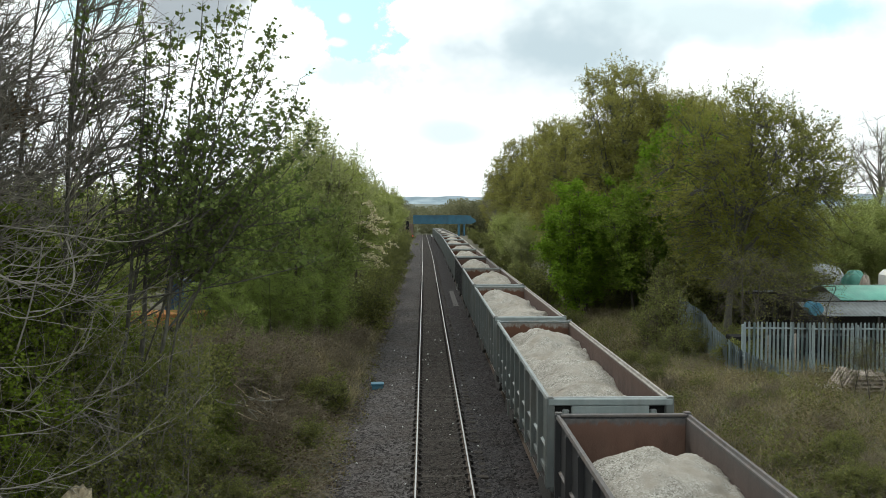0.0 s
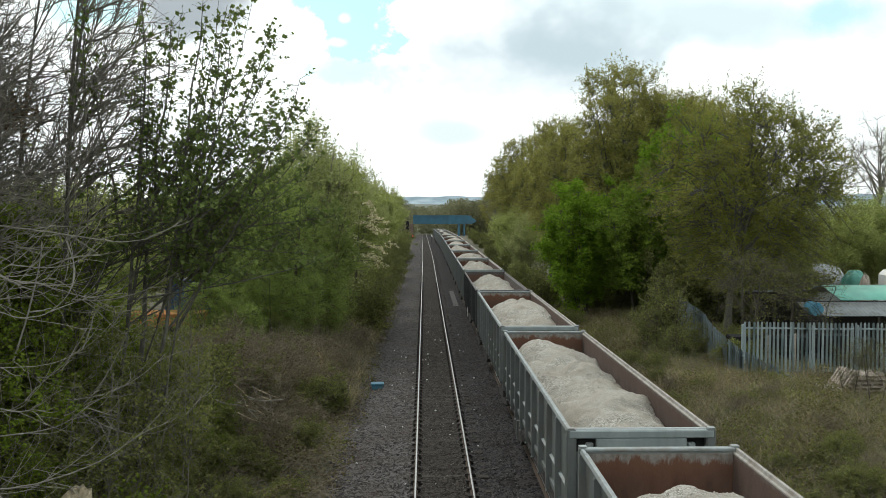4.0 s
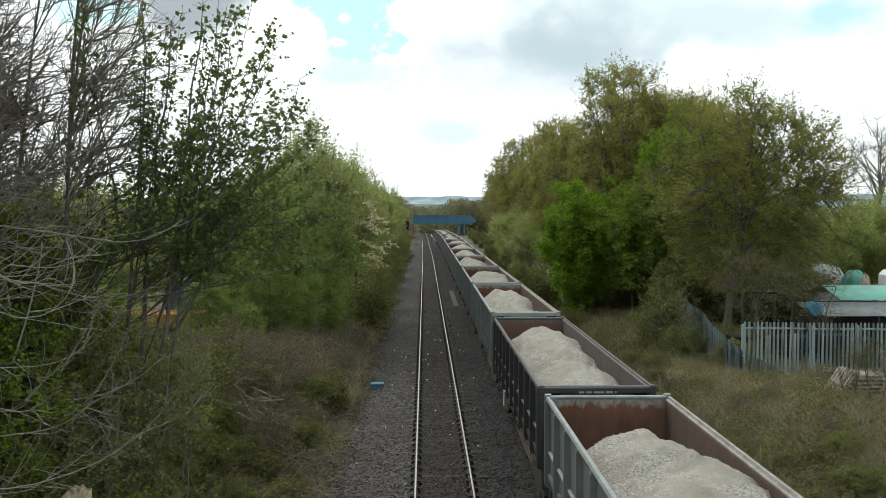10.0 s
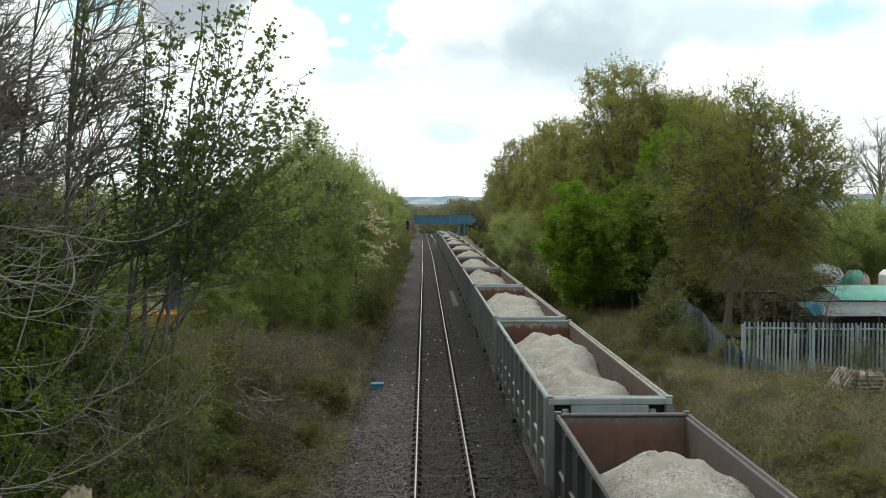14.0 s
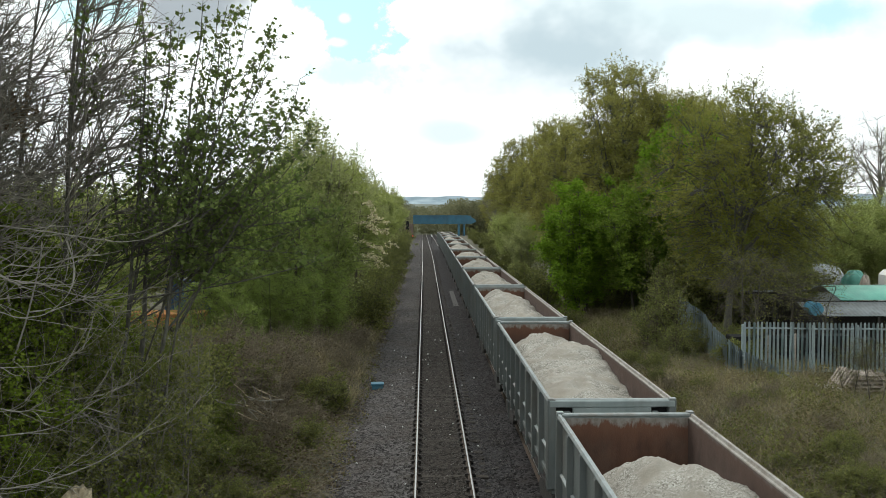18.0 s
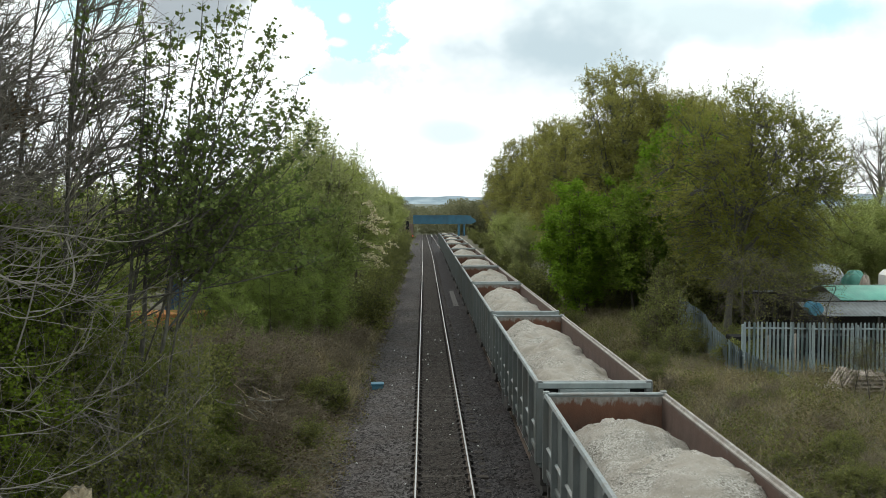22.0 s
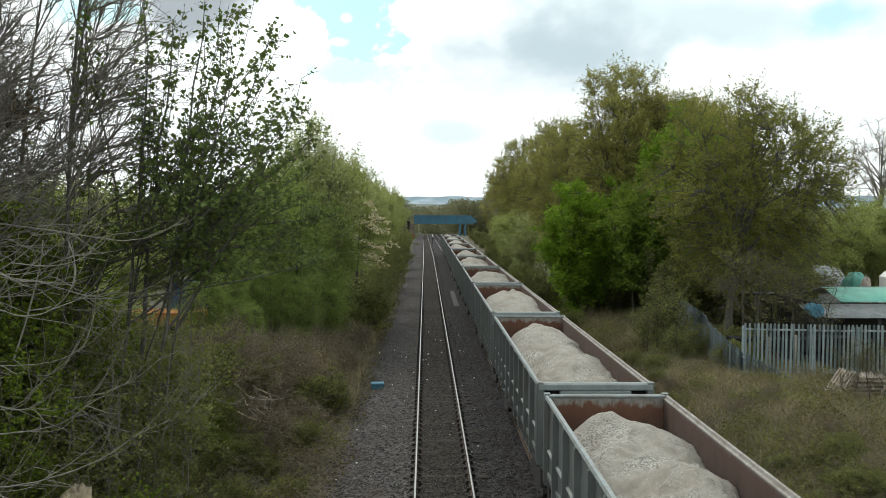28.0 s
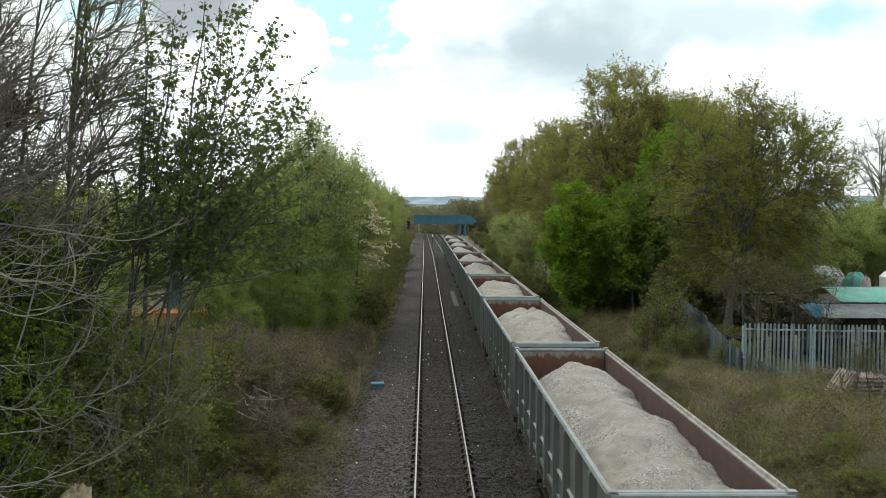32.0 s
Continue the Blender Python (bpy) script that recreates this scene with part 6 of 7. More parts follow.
    k = waves(x * 0.8, y * 0.5, 12.0) + rng.normal(size=len(x)) * 0.3 > -0.15
    P = np.stack([x, y, ground_z(x, y) + 0.45 * mound(x, y)], 1)[k]
    v, f = blades(P, 0.6, 0.010, rng, 1.5)
    tagged(put("bracken", fast_mesh("bracken", v, f, (LEAF["straw"],))), "flattened pale dead grass and bracken on the bank", "grass", kind="stuff")
    # dead cane tangle
    n = 12000
    x, y = patch(n, -9.5, -2.6, 12.5, 80, 1.5)
    A = np.stack([x, y, ground_z(x, y) + 0.4 * mound(x, y)], 1)
    a = rng.uniform(0, 2 * np.pi, n)
    ln = rng.uniform(0.4, 1.5, n)
    d = np.stack([np.cos(a), np.sin(a), rng.uniform(0.1, 0.9, n)], 1)
    W = wander(A, d, ln, 7, rng, 0.14, 0.12)
    W[:, :, 0] = np.minimum(W[:, :, 0], -2.3)
    v, f = tubes(W, np.full((n, 1), 0.0075) * np.linspace(1, 0.5, 7)[None], 3)
    tagged(put("bramble_canes", fast_mesh("bramble_canes", v, f, (M["dead"],), smooth=True)), "dead brown bramble canes arching over the bank", "canes", kind="stuff")
    n = 9000
    x, y = patch(n, 6.6, 15.5, 12, 58, 1.3)
    A = np.stack([x, y, ground_z(x, y)], 1)
    a = rng.uniform(0, 2 * np.pi, n)
    d = np.stack([np.cos(a) * 0.6, np.sin(a) * 0.6, np.ones(n)], 1)
    v, f = tubes(wander(A, d, rng.uniform(0.4, 1.3, n), 7, rng, 0.12, 0.13), np.full((n, 1), 0.006) * np.linspace(1, 0.5, 7)[None], 3)
    tagged(put("dry_stalks", fast_mesh("dry_stalks", v, f, (M["dead"],), smooth=True)), "dry brown stalks standing in the grass", "stalks", kind="stuff")
    n = 5200
    x, y = patch(n, 7.2, 15.5, 13, 40, 1.2)
    A = np.stack([x, y, ground_z(x, y) + 0.05], 1)
    a = rng.uniform(0, 2 * np.pi, n)
    d = np.stack([np.cos(a), np.sin(a), rng.uniform(0.3, 1.2, n)], 1)
    v, f = tubes(wander(A, d, rng.uniform(0.4, 1.2, n), 7, rng, 0.12, 0.12), np.full((n, 1), 0.0045) * np.linspace(1, 0.5, 7)[None], 3)
    tagged(put("pale_stalks", fast_mesh("pale_stalks", v, f, (M["bark_pale"],), smooth=True)), "pale bent stalks lying over the rough grass", "stalks", kind="stuff")
    # far woods in the valley
    n = 260000
    c = 900
    cy = 300 + 1300 * rng.uniform(0, 1, c) ** 2.4
    cx = rng.uniform(-0.32, 0.38, c) * cy + rng.normal(size=c) * 10
    gap = (np.abs(cx - 1.0) > 10) | (cy > 348)
    cx = np.where(gap, cx, cx + 26)
    cy[:60], cx[:60] = rng.uniform(350, 372, 60), rng.uniform(-30, 45, 60)
    cy[60:110], cx[60:110] = rng.uniform(296, 330, 50), np.where(np.arange(50) % 2 == 0, rng.uniform(-30, -9, 50), rng.uniform(10, 45, 50))
    ch, cr = rng.uniform(8, 12.5, c), rng.uniform(3.5, 7, c)
    i = rng.choice(c, n, p=(1 / cy) / (1 / cy).sum())
    u = rng.uniform(0, 1, n)
    a = rng.uniform(0, 2 * np.pi, n)
    rad = cr[i] * np.sqrt(np.clip(1 - ((u - 0.45) / 0.58) ** 2, 0.02, 1)) * rng.uniform(0.6, 1.05, n)
    x, y = cx[i] + np.cos(a) * rad, cy[i] + np.sin(a) * rad
    P = np.stack([x, y, ground_z(x, y) + ch[i] * u], 1)
    v, f = leaves(P, 0.66, rng, 0.8, 0.8)
    tagged(put("far_woods", fast_mesh("far_woods", v, f, (LEAF["far_wood"],))), "olive-brown woods in the valley beyond, haze put into their colour", "woods", kind="stuff")


def hills():
    for name, label, y, top, seed, m in (("backdrop_far_hills", "blue-grey ridge with pale fields on the horizon, haze put into its colour", 4300, 88, 3.0, "hill_far"), ("backdrop_near_hills", "wooded low hills in the distance, haze put into their colour", 2300, 24, 8.0, "hill_near")):
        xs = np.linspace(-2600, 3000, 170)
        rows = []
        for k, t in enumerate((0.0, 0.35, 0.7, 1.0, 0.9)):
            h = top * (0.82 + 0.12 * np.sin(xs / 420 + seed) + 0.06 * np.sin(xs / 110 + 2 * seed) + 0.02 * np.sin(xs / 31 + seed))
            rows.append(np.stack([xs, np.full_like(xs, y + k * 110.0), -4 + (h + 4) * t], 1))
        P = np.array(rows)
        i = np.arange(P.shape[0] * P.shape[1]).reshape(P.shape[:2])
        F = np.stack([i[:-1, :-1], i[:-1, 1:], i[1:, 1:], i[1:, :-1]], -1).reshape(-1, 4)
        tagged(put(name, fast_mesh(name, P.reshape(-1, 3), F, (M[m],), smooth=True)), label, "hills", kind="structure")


# ---- far bridge and signal ----
def build_bridge():
    y, x0, x1 = 276.0, -3.4, 14.6
    b = tagged(new("girder_bridge"), "blue painted steel plate girder bridge over the line", "bridge")
    lo, hi = 2.95, 5.35
    part("girder", prism([(x0, lo), (x1 - 0.2, lo), (x1 + 1.2, lo + 0.5), (x1 + 0.9, lo + 1.3), (x1 - 1.2, hi), (x0, hi)], "y", y, y + 0.12), M["bridge_blue"], b)
    part("top_flange", box(x0, x1 - 1.2, y - 0.25, y + 0.35, hi, hi + 0.14), M["bridge_blue"], b)
    part("bottom_flange", box(x0, x1, y - 0.25, y + 0.35, lo - 0.12, lo), M["bridge_blue"], b)
    for k in range(9):
        x = x0 + 0.8 + k * 1.95
        part("stiffener", box(x - 0.1, x + 0.1, y - 0.4, y - 0.002, lo, hi), M["bridge_blue"], b)
    part("deck", box(x0, x1, y + 0.36, y + 6.0, lo - 0.1, lo + 0.6), M["brick"], b)
    part("far_girder", box(x0, x1, y + 6.01, y + 6.15, lo, hi), M["bridge_blue"], b)
    for x, w in ((-4.6, 2.4), (10.6, 0.5), (12.2, 0.5)):
        part("abutment" if w > 1 else "pier", box(x - w / 2, x + w / 2, y - 0.1, y + 6.0, float(track_dz(y)) - 1.0, lo - 0.121), M["brick"] if w > 1 else M["bridge_blue"], b)


def build_signal():
    y, x = 205.0, -2.9
    z = float(ground_z(x, y))
    s = tagged(new("railway_signal"), "dark railway signal post showing a red light", "signal")
    s.matrix_basis = pose(x, y, z)
    bm = bmesh.new()
    bmesh.ops.create_cone(bm, cap_ends=True, segments=10, radius1=0.1, radius2=0.09, depth=6.0, matrix=pose(-0.9, 0, 3.0))
    part("post", bm, M["black"], s)
    part("backboard", box(-1.25, -0.55, -0.05, 0.05, 3.6, 5.6, 0.03), M["black"], s)
    part("bracket", box(-0.9, 0.25, -0.04, 0.04, 2.3, 2.45), M["black"], s)
    part("lamp_head", box(-0.12, 0.62, 0.0, 0.3, 1.85, 2.6, 0.04), M["black"], s)
    bm = bmesh.new()
    bmesh.ops.create_cone(bm, cap_ends=True, segments=20, radius1=0.2, radius2=0.2, depth=0.06, matrix=pose(0.25, -0.03, 2.22, 90, 0, 0))
    part("red_lens", bm, M["red_glow"], s, "glowing red lens")
    # white marker post by the far track
    mk = tagged(new("marker_post"), "thin white marker post beside the track", "post")
    mk.matrix_basis = pose(1.95 + float(track_dx(215)), 215, float(track_dz(215)) - 0.2)
    part("post", box(-0.05, 0.05, -0.05, 0.05, 0, 2.3, 0.02), M["under"], mk)
    part("plate", box(-0.15, 0.15, -0.065, -0.051, 1.8, 2.3), M["white_paint"], mk)


# ---- palisade fence and yard ----
def pale_mesh(h, steel):
    """A W-section pale with a pointed top."""
    bm = bmesh.new()
    prof = [(-0.045, 0.0), (-0.022, -0.02), (0.0, -0.008), (0.022, -0.02), (0.045, 0.0)]
    rows = [[bm.verts.new((x, y, z)) for x, y in prof] for z in (0.0, h - 0.06)]
    tip = [bm.verts.new((x * 0.62, y, h - (0.0 if abs(x) < 0.02 else 0.008 if abs(x) < 0.03 else 0.025))) for x, y in prof]
    rows.append(tip)
    for a, b in zip(rows[:-1], rows[1:]):
        for i in range(4):
            bm.faces.new((a[i], a[i + 1], b[i + 1], b[i]))
    bmesh.ops.solidify(bm, geom=bm.faces[:], thickness=0.004)
    return bm_mesh("pale", bm, steel)


def build_fence(points, label, height=2.05, tops=None, pitch=0.155, steel="galv"):
    me = pale_mesh(height, M[steel])
    fence = tagged(new("palisade_fence"), label, "fence")
    rng = np.random.default_rng(8)
    for (ax, ay), (bx, by) in zip(points[:-1], points[1:]):
        ln = math.hypot(bx - ax, by - ay)
        turn = math.degrees(math.atan2(by - ay, bx - ax))
        n = int(ln / pitch)
        za, zb = float(ground_z(ax, ay)), float(ground_z(bx, by))
        if tops:
            za, zb = (tops[points.index(q)] - height for q in ((ax, ay), (bx, by)))
        for k in range(n):
            t = (k + 0.5) / n
            put("pale", me, fence, pose(ax + (bx - ax) * t, ay + (by - ay) * t, za + (zb - za) * t - 0.02 + rng.normal() * 0.006, rng.normal() * 0.5, rng.normal() * 0.5, turn))
        slope = -math.degrees(math.atan2(zb - za, ln))
        for z in (0.35, height - 0.28):
            part("fence_rail", box(0, ln, 0.006, 0.05, z - 0.03, z + 0.03, 0.006), M[steel], fence, m=pose(ax, ay, za, 0, slope, turn))
        for k in range(max(2, int(ln / 2.7) + 1)):
            t = min(1.0, k * 2.75 / ln)
            part("fence_post", box(-0.05, 0.05, 0.052, 0.14, 0, height - 0.15, 0.008), M[steel], fence, m=pose(ax + (bx - ax) * t, ay + (by - ay) * t, za + (zb - za) * t, 0, 0, turn))


def wavy_roof(x0, x1, y0, y1, z0, z1, pitch=0.18, amp=0.025):
    """A corrugated sheet from (y0, z0) up to (y1, z1), with thickness."""
    n = int((x1 - x0) / (pitch / 4)) + 1
    xs = np.linspace(x0, x1, n)
    w = amp * np.sin((xs - x0) * 2 * np.pi / pitch)
    V = []
    for y, z in ((y0, z0), (y1, z1)):
        for d in (0.0, 0.012):
            V.append(np.stack([xs, np.full(n, y), z + w - d], 1))
    i = np.arange(4 * n).reshape(4, n)
    F = [np.stack([i[a, :-1], i[a, 1:], i[b, 1:], i[b, :-1]], -1) for a, b in ((0, 2), (3, 1), (1, 0), (2, 3))]
    return np.concatenate(V), np.concatenate(F)


def build_yard():
    g = 0.62
    # open-fronted shed; roof, walls and posts near-black to carry the yard's shade
    s = tagged(new("dark_shed"), "open-fronted shed behind the fence, near-black for the shade in it", "shed")
    part("back_wall", box(15.9, 18.99, 51.2, 51.3, g - 0.1, 2.36), M["shed_dark"], s)
    part("side_wall", box(19.0, 19.1, 48.9, 51.19, g - 0.1, 2.36), M["shed_dark"], s)
    part("roof", prism([(46.9, 2.86), (51.5, 2.37), (51.5, 2.43), (46.9, 2.92)], "x", 15.8, 19.15), M["black"], s)
    for x in (16.1, 18.6):
        part("post", box(x - 0.06, x + 0.06, 47.0, 47.12, g - 0.1, 2.83), M["black"], s)
    rng = np.random.default_rng(2)
    for k in range(3):
        x = 17.0 + k * 0.6 + rng.uniform(-0.1, 0.1)
        c = tagged(new("scrap_board"), "pale scrap board lying on the dark shed roof", "board", "boards on the shed roof")
        part("board", box(-0.22, 0.2, -0.15, 0.12, 0, 0.09, 0.01), M["tarp_white"], c)
        c.matrix_basis = pose(x, 47.4, 2.875, -6.1, 0, rng.uniform(-30, 30))
    # grey shed with a mint-green sheet roof; walls near-black for the shade below
    s = tagged(new("green_roofed_shed"), "long grey shed with a mint green corrugated roof", "shed")
    part("wall", box(19.2, 32.0, 44.0, 44.1, g - 0.1, 2.74), M["shed_dark"], s)
    v, f = wavy_roof(18.3, 32.0, 42.3, 43.9, 2.2, 2.71, 0.2, 0.02)
    put("lean_to_roof", fast_mesh("lean_to_roof", v, f, (M["shed_grey"],)), s, label="grey corrugated cement roof of the lean-to")
    for x in (19.4, 21.6, 23.8):
        part("lean_to_post", box(x - 0.06, x + 0.06, 42.35, 42.47, g - 0.1, 2.14), M["shed_dark"], s)
    part("side_wall", box(19.2, 19.3, 44.11, 48.6, g - 0.1, 2.74), M["shed_dark"], s)
    v, f = wavy_roof(20.5, 32.2, 43.95, 46.2, 2.8, 3.34)
    put("roof", fast_mesh("roof", v, f, (M["mint"],)), s)
    v, f = wavy_roof(20.5, 32.2, 46.2, 48.8, 3.35, 2.8)
    put("back_roof", fast_mesh("back_roof", v, f, (M["shed_grey"],)), s)
    # blue water butt on a crate stack
    c = tagged(new("crate_stack"), "stack of dark timber crates behind the fence", "crates")
    for k in range(3):
        part("crate", box(17.0, 17.9, 39.6, 40.4, g - 0.1 + k * 0.67, g - 0.1 + k * 0.67 + 0.65, 0.02), M["shed_dark"], c)
    d = tagged(new("blue_drum"), "pale blue plastic drum lying on dark crates", "drum")
    bm = bmesh.new()
    bmesh.ops.create_cone(bm, cap_ends=True, segments=24, radius1=0.29, radius2=0.29, depth=0.8, matrix=pose(0, 0, 0.35, 90, 0, 0))
    for q in (-0.25, 0.25):
        bmesh.ops.create_cone(bm, cap_ends=True, segments=24, radius1=0.31, radius2=0.31, depth=0.06, matrix=pose(0, q, 0.35, 90, 0, 0))
    part("drum", bm, M["blue_drum"], d)
    d.matrix_basis = pose(17.42, 40.0, g - 0.1 + 3 * 0.67 - 0.02 - 0.04)
    # tarpaulin heaps and a polytunnel further back
    def heap(name, label, cx, cy, rx, ry, h, m, seed):
        rr = np.random.default_rng(seed)
        nu, nv = 28, 10
        V = []
        for j in range(nv + 1):
            t = j / nv * math.pi / 2
            for i in range(nu):
                a = i / nu * 2 * math.pi
                q = 1 + 0.09 * math.sin(5 * a + seed) + 0.05 * math.sin(9 * a + 2 * seed)
                V.append((cx + rx * q * math.cos(t) ** 0.6 * math.cos(a), cy + ry * q * math.cos(t) ** 0.6 * math.sin(a), g + h * math.sin(t) ** 0.8 * (1 + 0.06 * math.sin(3 * a + seed)) + rr.normal() * 0.02))
        F = [(j * nu + i, j * nu + (i + 1) % nu, (j + 1) * nu + (i + 1) % nu, (j + 1) * nu + i) for j in range(nv) for i in range(nu)]
        ob = tagged(new(name, fast_mesh(name, V, F, (m,))), label, "tarpaulin")
        return ob

    heap("white_tarpaulin", "white-grey tarpaulin over a heap in the yard", 26.6, 60, 1.7, 1.6, 2.85, M["tarp_white"], 1)
    heap("green_tarpaulin", "dark green sheeted tunnel in the yard", 27.9, 58, 0.75, 1.3, 2.55, M["tarp_green"], 2)
    heap("brown_heap", "brown sheeted bundle in the yard", 27.6, 56, 0.35, 0.5, 2.4, M["pallet"], 3)
    cv = tagged(new("white_caravan"), "white rounded caravan at the back of the yard", "caravan")
    part("body", box(27.7, 32.4, 52.6, 54.8, g + 0.4, 3.6, 0.3), M["white_paint"], cv)
    part("window", box(29.2, 30.6, 52.57, 52.599, 2.4, 3.2, 0.01), M["black"], cv)
    for x in (30.0, 31.0):
        bm = bmesh.new()
        bmesh.ops.create_cone(bm, cap_ends=True, segments=18, radius1=0.3, radius2=0.3, depth=0.2, matrix=pose(x, 52.8, g + 0.28, 90, 0, 0))
        part("wheel", bm, M["black"], cv)
    # black blocks added behind the pales to stand in for shade
    for k in range(5):
        c = tagged(new("timber_stack"), "black blocks added behind the fence as the shade between its pales", "timber stack", "stacks behind the fence")
        x = 12.95 + k * 1.28
        z = float(ground_z(x, 38.0)) - 0.03
        for q in range(2):
            part("timber_block", box(x + 0.03 * (q % 3), x + 1.2 - 0.04 * (q % 2), 37.6, 38.6 - 0.1 * (q % 2), z + q * 0.66, z + q * 0.66 + 0.655 - 0.05 * (k % 3), 0.01), M["black"], c)
    # rubbish behind the pales
    for k, (x, z1, m) in enumerate(((15.35, 2.1, "pallet"), (14.36, 2.0, "pallet"), (16.4, 1.5, "shed_grey"))):
        b = tagged(new("scrap_sheet"), "weathered upright scrap sheet behind the fence", "sheet", "sheets behind the fence")
        part("sheet", box(x - 0.07, x + 0.07, 37.0 + 0.3 * k, 37.04 + 0.3 * k, float(ground_z(x, 37)) - 0.02, z1, 0.005), M[m], b)

    # pallets and slabs before the fence
    def pallet(label, m):
        p = tagged(new("wooden_pallet"), label, "pallet", "pallets by the fence")
        for k in range(6):
            part("board", box(-0.6, 0.6, -0.5 + k * 0.18, -0.4 + k * 0.18, 0.12, 0.142), M["pallet"], p)
        for x in (-0.55, -0.04, 0.47):
            part("runner", box(x, x + 0.09, -0.5, 0.5, 0.022, 0.119), M["pallet"], p)
        for y in (-0.5, -0.05, 0.4):
            part("bottom_board", box(-0.6, 0.6, y, y + 0.1, 0.0, 0.021), M["pallet"], p)
        p.matrix_basis = m
        return p

    z = float(ground_z(15.6, 32.6))
    p = pallet("weathered wooden pallet stacked beside the fence", pose(16.0, 32.6, z + 0.0, 0, 0, 8))
    for k, t in enumerate((3, 14, -6, 10)):
        copy_thing(p, pose(16.0 + 0.06 * k, 32.6, z + 0.145 * (k + 1), 0, 0, t))
    copy_thing(p, pose(15.2, 32.5, z + 0.36, 0, -52, 8))["label"] = "weathered wooden pallet leaning on the stack"
    copy_thing(p, pose(17.4, 32.9, z, 0, 0, -5))
    sl = tagged(new("concrete_slab"), "pale concrete slab lying in the grass", "slab")
    part("slab", box(-0.45, 0.45, -0.3, 0.3, 0, 0.08, 0.015), M["concrete"], sl)
    sl.matrix_basis = pose(14.55, 32.0, float(ground_z(14.55, 32.0)) + 0.22, 10, 8, 20)


def build_lineside():
    # blue trackside cover
    x, y = -1.98, 37.8
    b = tagged(new("trackside_box"), "blue plastic trackside box on the ballast", "box")
    b.matrix_basis = pose(x, y, -0.34, 0, 0, 4)
    part("body", prism([(-0.23, 0.0), (0.23, 0.0), (0.23, 0.22), (-0.23, 0.22)], "y", -0.18, 0.18), M["blue_plastic"], b)
    part("lid", box(-0.27, 0.27, -0.22, 0.22, 0.221, 0.31, 0.02), M["blue_plastic"], b)
    # cable run of concrete slabs by the far side of the train track
    tr = tagged(new("concrete_walkway"), "pale weathered concrete slabs beside the ballast", "slabs")
    me = bm_mesh("slab", box(-0.2, 0.2, -0.48, 0.48, -0.05, 0.0, 0.01), M["concrete_dirty"])
    for k in range(13):
        put("slab", me, tr, pose(2.45, 70 + k, -0.195))
    # stump near the foot of the alder, its place and height fitted to the camera's view
    st = tagged(new("tree_stump"), "pale snapped tree stump among brambles, tall to fit the view", "stump")
    rr = np.random.default_rng(6)
    a = np.linspace(0, 2 * np.pi, 22, endpoint=False)
    rad = 0.27 * (1 + 0.12 * np.sin(3 * a + 1) + rr.normal(size=22) * 0.04)
    crown = 2.24 + 0.2 * np.cos(a - 0.9) + rr.normal(size=22) * 0.03
    rings = [np.stack([rad * q * np.cos(a), rad * q * np.sin(a), np.minimum(crown, z) if z < 3 else crown], 1) for z, q in ((0.0, 1.3), (0.8, 1.05), (1.6, 1.0), (9.0, 0.95))]
    rings.append(np.stack([rad * 0.6 * np.cos(a), rad * 0.6 * np.sin(a), crown - 0.12 - rr.uniform(0, 0.12, 22)], 1))
    rings.append(np.stack([rad * 0.05 * np.cos(a), rad * 0.05 * np.sin(a), np.full(22, 2.05)], 1))
    i = np.arange(6 * 22).reshape(6, 22)
    F = np.stack([i[:-1], np.roll(i, -1, 1)[:-1], np.roll(i, -1, 1)[1:], i[1:]], -1).reshape(-1, 4)
    put("stump", fast_mesh("stump", np.concatenate(rings), F, (M["cut_wood"],)), st)
    st.matrix_basis = pose(-5.72, 14.6, float(ground_z(-5.72, 14.6)) - 0.05)
    # yard things glimpsed through the trees
    sk = tagged(new("orange_skip"), "rusty orange steel skip glimpsed behind the trees", "skip")
    part("hull", prism([(-1.5, 0.0), (1.5, 0.0), (1.5, 0.8), (-1.5, 0.8)], "y", -0.7, 0.7), M["shed_dark"], sk)
    part("side_plate", box(-1.6, 1.6, -0.8, 0.8, 0.801, 1.3, 0.04), M["orange"], sk, "rusty orange upper plate")
    part("rim", box(-1.66, 1.66, -0.86, 0.86, 1.301, 1.38, 0.02), M["orange"], sk)
    sk.matrix_basis = pose(-11.6, 41.0, float(ground_z(-11.6, 41.0)) + 0.02)
    tb = tagged(new("blue_sheet"), "dark blue sheeted stack glimpsed behind the trees", "tarpaulin")
    part("sheet", box(-1.0, 1.0, -0.6, 0.6, 0, 2.6, 0.15), M["tarp_blue"], tb)
    tb.matrix_basis = pose(-11.6, 44.5, float(ground_z(-11.6, 44.5)))
    for x, y, z in ((-8.6, 37.5, 0.3), (-7.4, 34.0, 0.3), (-8.0, 36.0, 0.2)):
        bg = tagged(new("white_bag"), "white plastic bag caught on the bank", "bag", "bags on the bank")
        bm = bmesh.new()
        bmesh.ops.create_icosphere(bm, subdivisions=2, radius=0.22)
        for v in bm.verts:
            v.co *= 1 + 0.35 * math.sin(9 * v.co.x + 13 * v.co.z)
            v.co.z *= 0.7
        part("bag", bm, M["white_paint"], bg)
        bg.matrix_basis = pose(x, y, float(ground_z(x, y)) + z)
    for k, (dx, dy, dz) in enumerate(((-1.2, -1.5, 0.22), (-0.75, -1.35, 0.24), (-0.3, -1.5, 0.2), (0.2, -1.3, 0.25), (-1.0, -1.35, 0.6), (-0.5, -1.4, 0.58), (0.7, -1.4, 0.2))):
        sack = tagged(new("rubbish_sack"), "grey-white rubbish sack dumped by the skip", "sack", "sacks by the skip")
        bm = bmesh.new()
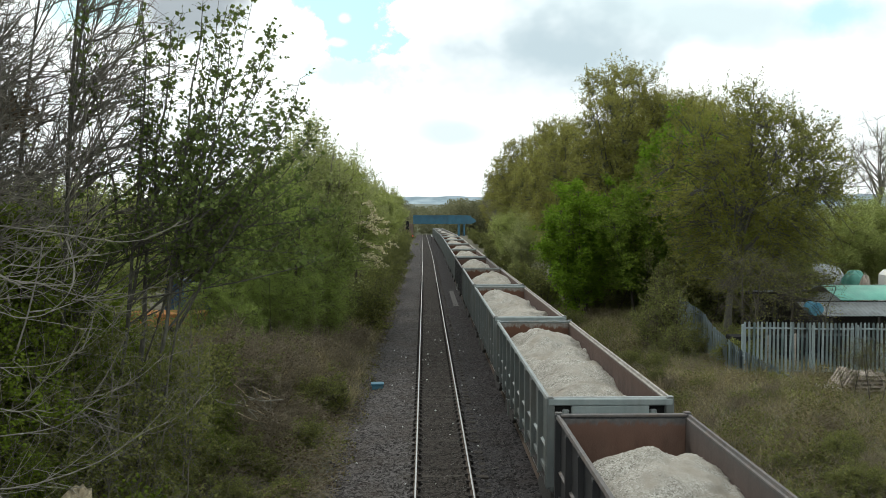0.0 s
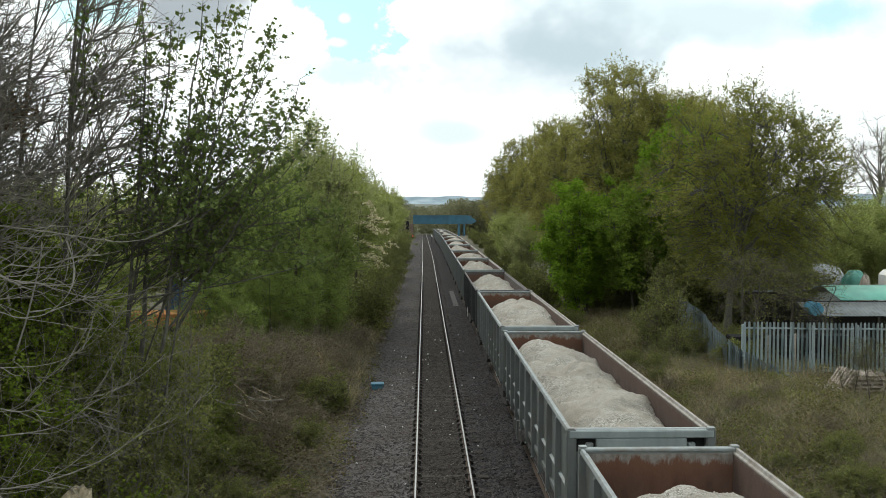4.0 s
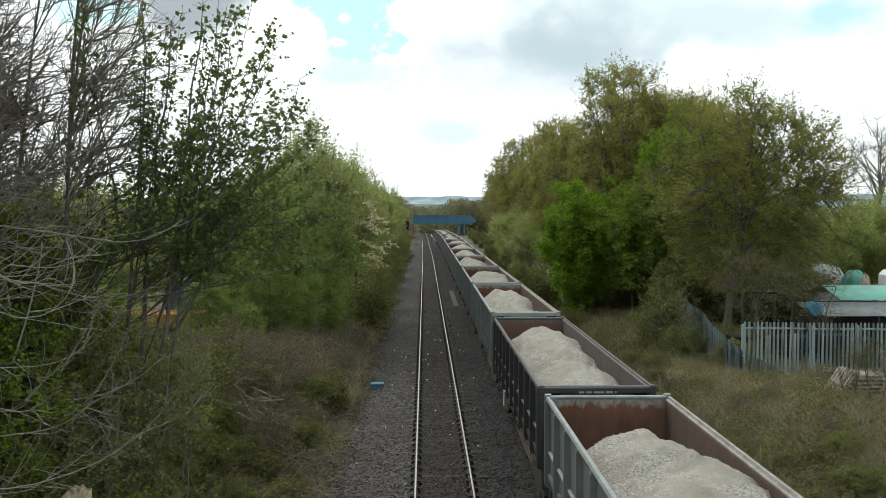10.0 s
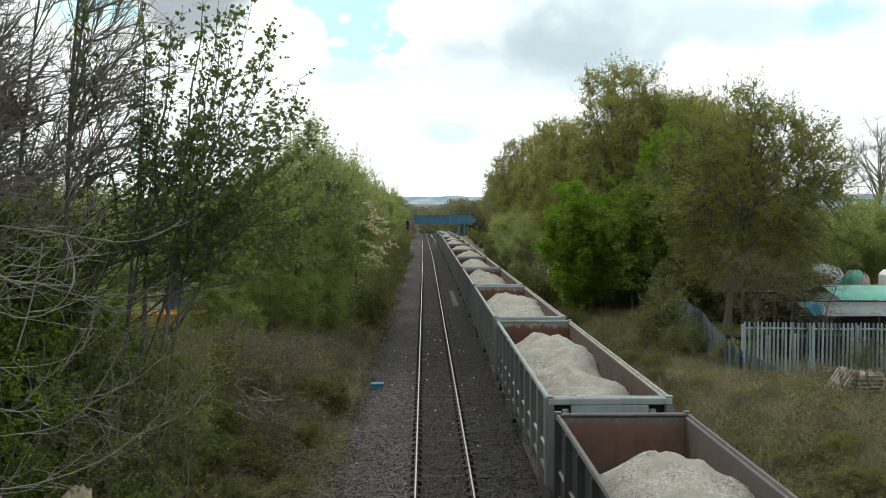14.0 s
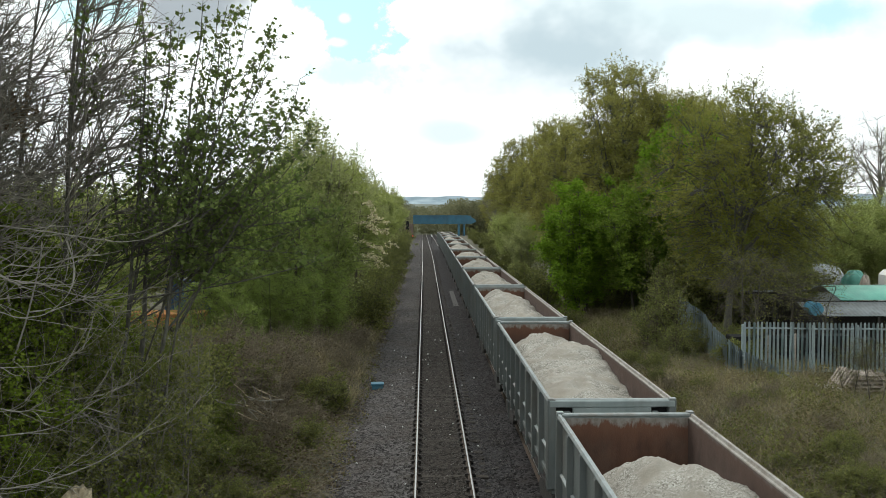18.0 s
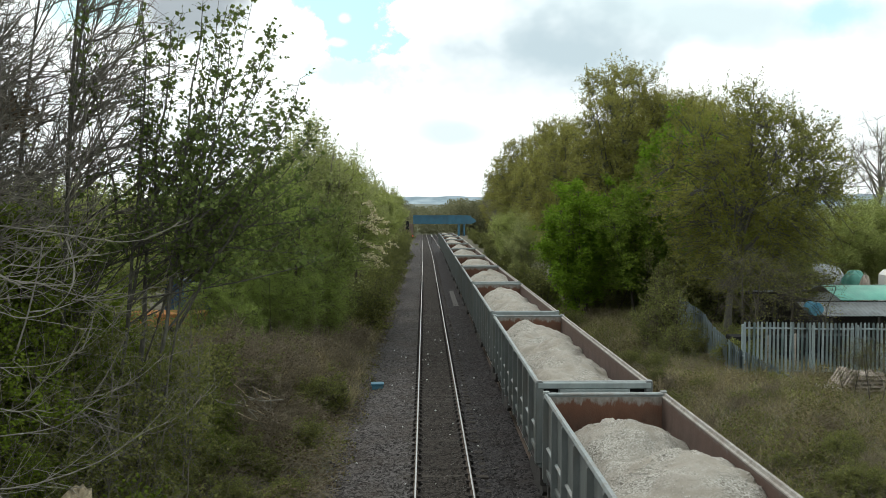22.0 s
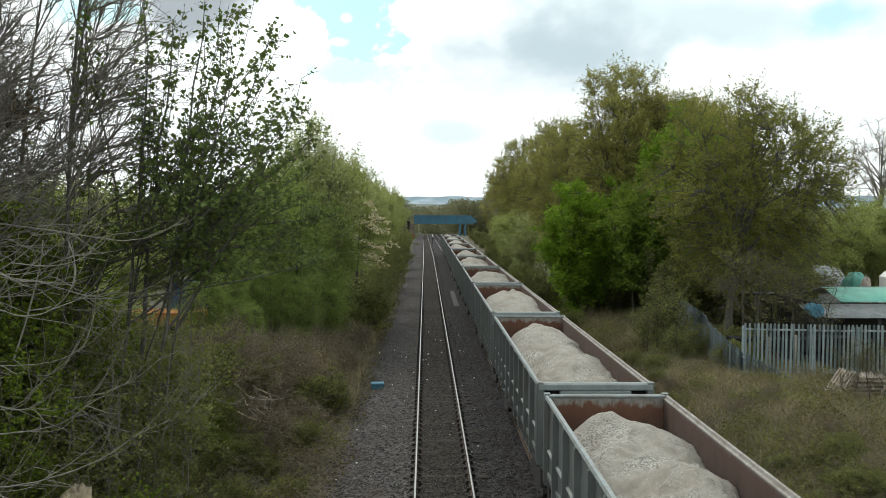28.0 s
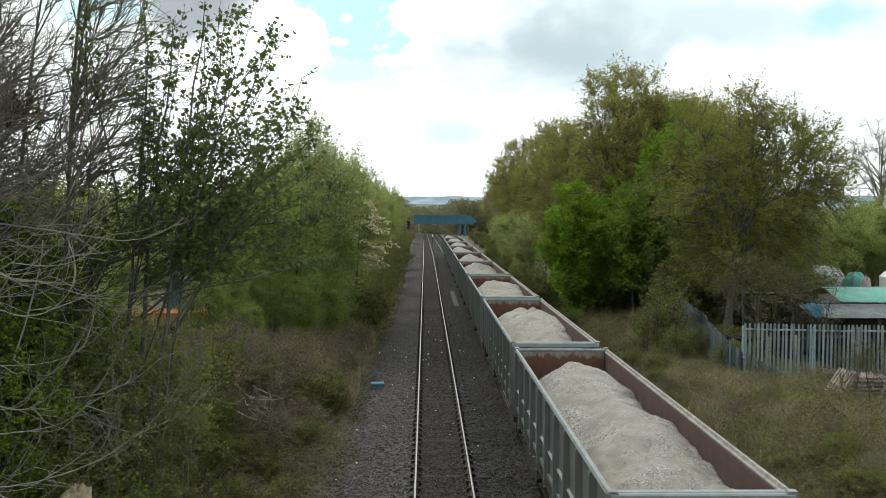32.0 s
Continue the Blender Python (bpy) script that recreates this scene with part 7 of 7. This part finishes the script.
        bmesh.ops.create_icosphere(bm, subdivisions=2, radius=0.3)
        for v in bm.verts:
            v.co *= 1 + 0.2 * math.sin(7 * v.co.x + 11 * v.co.z + k) + 0.1 * math.sin(17 * v.co.y + k)
            v.co.z *= 0.75
        part("sack", bm, M["tarp_white"], sack)
        sack.matrix_basis = pose(-11.4 + dx, 41.0 + dy, float(ground_z(-11.4, 39.6)) + dz, 0, 0, 50 * k)
    # pale fallen branches on the bank, raised and placed to fit the camera's view
    rng = np.random.default_rng(12)
    for k in range(20):
        x, y = -5.15 + rng.normal() * 0.35, 26.6 + rng.normal() * 0.6
        a, ln = rng.uniform(-1.3, 1.0), rng.uniform(0.5, 1.15)
        A = np.array([[x, y, float(ground_z(x, y)) + 1.2 + 0.03 * k]])
        P = wander(A, np.array([[math.cos(a), 0.5 * math.sin(a), rng.uniform(-0.7, 0.05)]]), np.array([ln]), 9, rng, 0.16, 0.06)
        fb = tagged(new("fallen_branch"), "pale dead branch raised above the bank to fit the view", "branch", "branches on the bank")
        v, f = tubes(P, rng.uniform(0.014, 0.026) * np.linspace(1, 0.4, 9)[None], 5)
        put("branch", fast_mesh("branch", v, f, (M["cut_wood"] if k % 3 == 0 else M["bark_pale"],), smooth=True), fb)


hills()
build_bridge()
build_signal()
build_right_trees(*build_left_trees())
build_fence([(12.5, 35.0), (16.75, 34.8), (16.95, 34.8), (19.4, 34.6)], "galvanised grey steel palisade fence facing the line", 2.3)
# side fence: its line and falling tops are set to fit the camera's view
build_fence([(13.0, 46.0), (12.75, 41.0), (12.2, 37.5), (12.3, 34.7), (13.4, 33.6)], "grey steel palisade fence on the bank, tops lowered to fit the view", tops=[2.9, 2.6, 2.3, 1.85, 1.3], pitch=0.12, steel="galv_shaded")
build_yard()
build_lineside()
cover()


# ---- the train draws towards the camera and slows ----
SPEEDS = [4.367, 4.219, 4.065, 3.995, 3.705, 3.117, 2.555, 2.029, 1.979]


def travelled(t):
    s = 0.0
    for k in range(8):
        u = min(max(t - 4 * k, 0.0), 4.0)
        s += SPEEDS[k] * u + (SPEEDS[k + 1] - SPEEDS[k]) * u * u / 8
    return s


def on_line(y):
    """The pose of a wagon whose middle is y metres along the line."""
    a, b = y - 4.6, y + 4.6
    za, zb, xa, xb = float(track_dz(a)), float(track_dz(b)), float(track_dx(a)), float(track_dx(b))
    return pose(TRACK_X[1] + (xa + xb) / 2, y, (za + zb) / 2, math.degrees(math.atan2(zb - za, 9.2)), 0, -math.degrees(math.atan2(xb - xa, 9.2)))


def motions():
    times = [float(t) for t in range(33)]
    for k, (w, lo) in enumerate(zip(wagons, loads)):
        rows = [(t, on_line(FIRST + k * PITCH + HALF_L - travelled(t))) for t in times]
        walk(w, rows)
        walk(lo, rows)
    steps = [min(32.0, i * 0.1) for i in range(321)]
    first = {}
    for w in wagons:
        for bogie in w.children:
            if not bogie.name.startswith("bogie"):
                continue
            for ws in bogie.children:
                at = ws.matrix_basis.translation.copy()
                key = round(at.y, 2)
                if key not in first:
                    walk(ws, [(t, pose(at.x, at.y, at.z, math.degrees(travelled(t) / 0.46))) for t in steps])
                    first[key] = ws
                else:
                    keys = first[key].animation_data
                    ws.rotation_mode = "QUATERNION"
                    ws.animation_data_create()
                    ws.animation_data.action = keys.action
                    ws.animation_data.action_slot = keys.action_slot


motions()
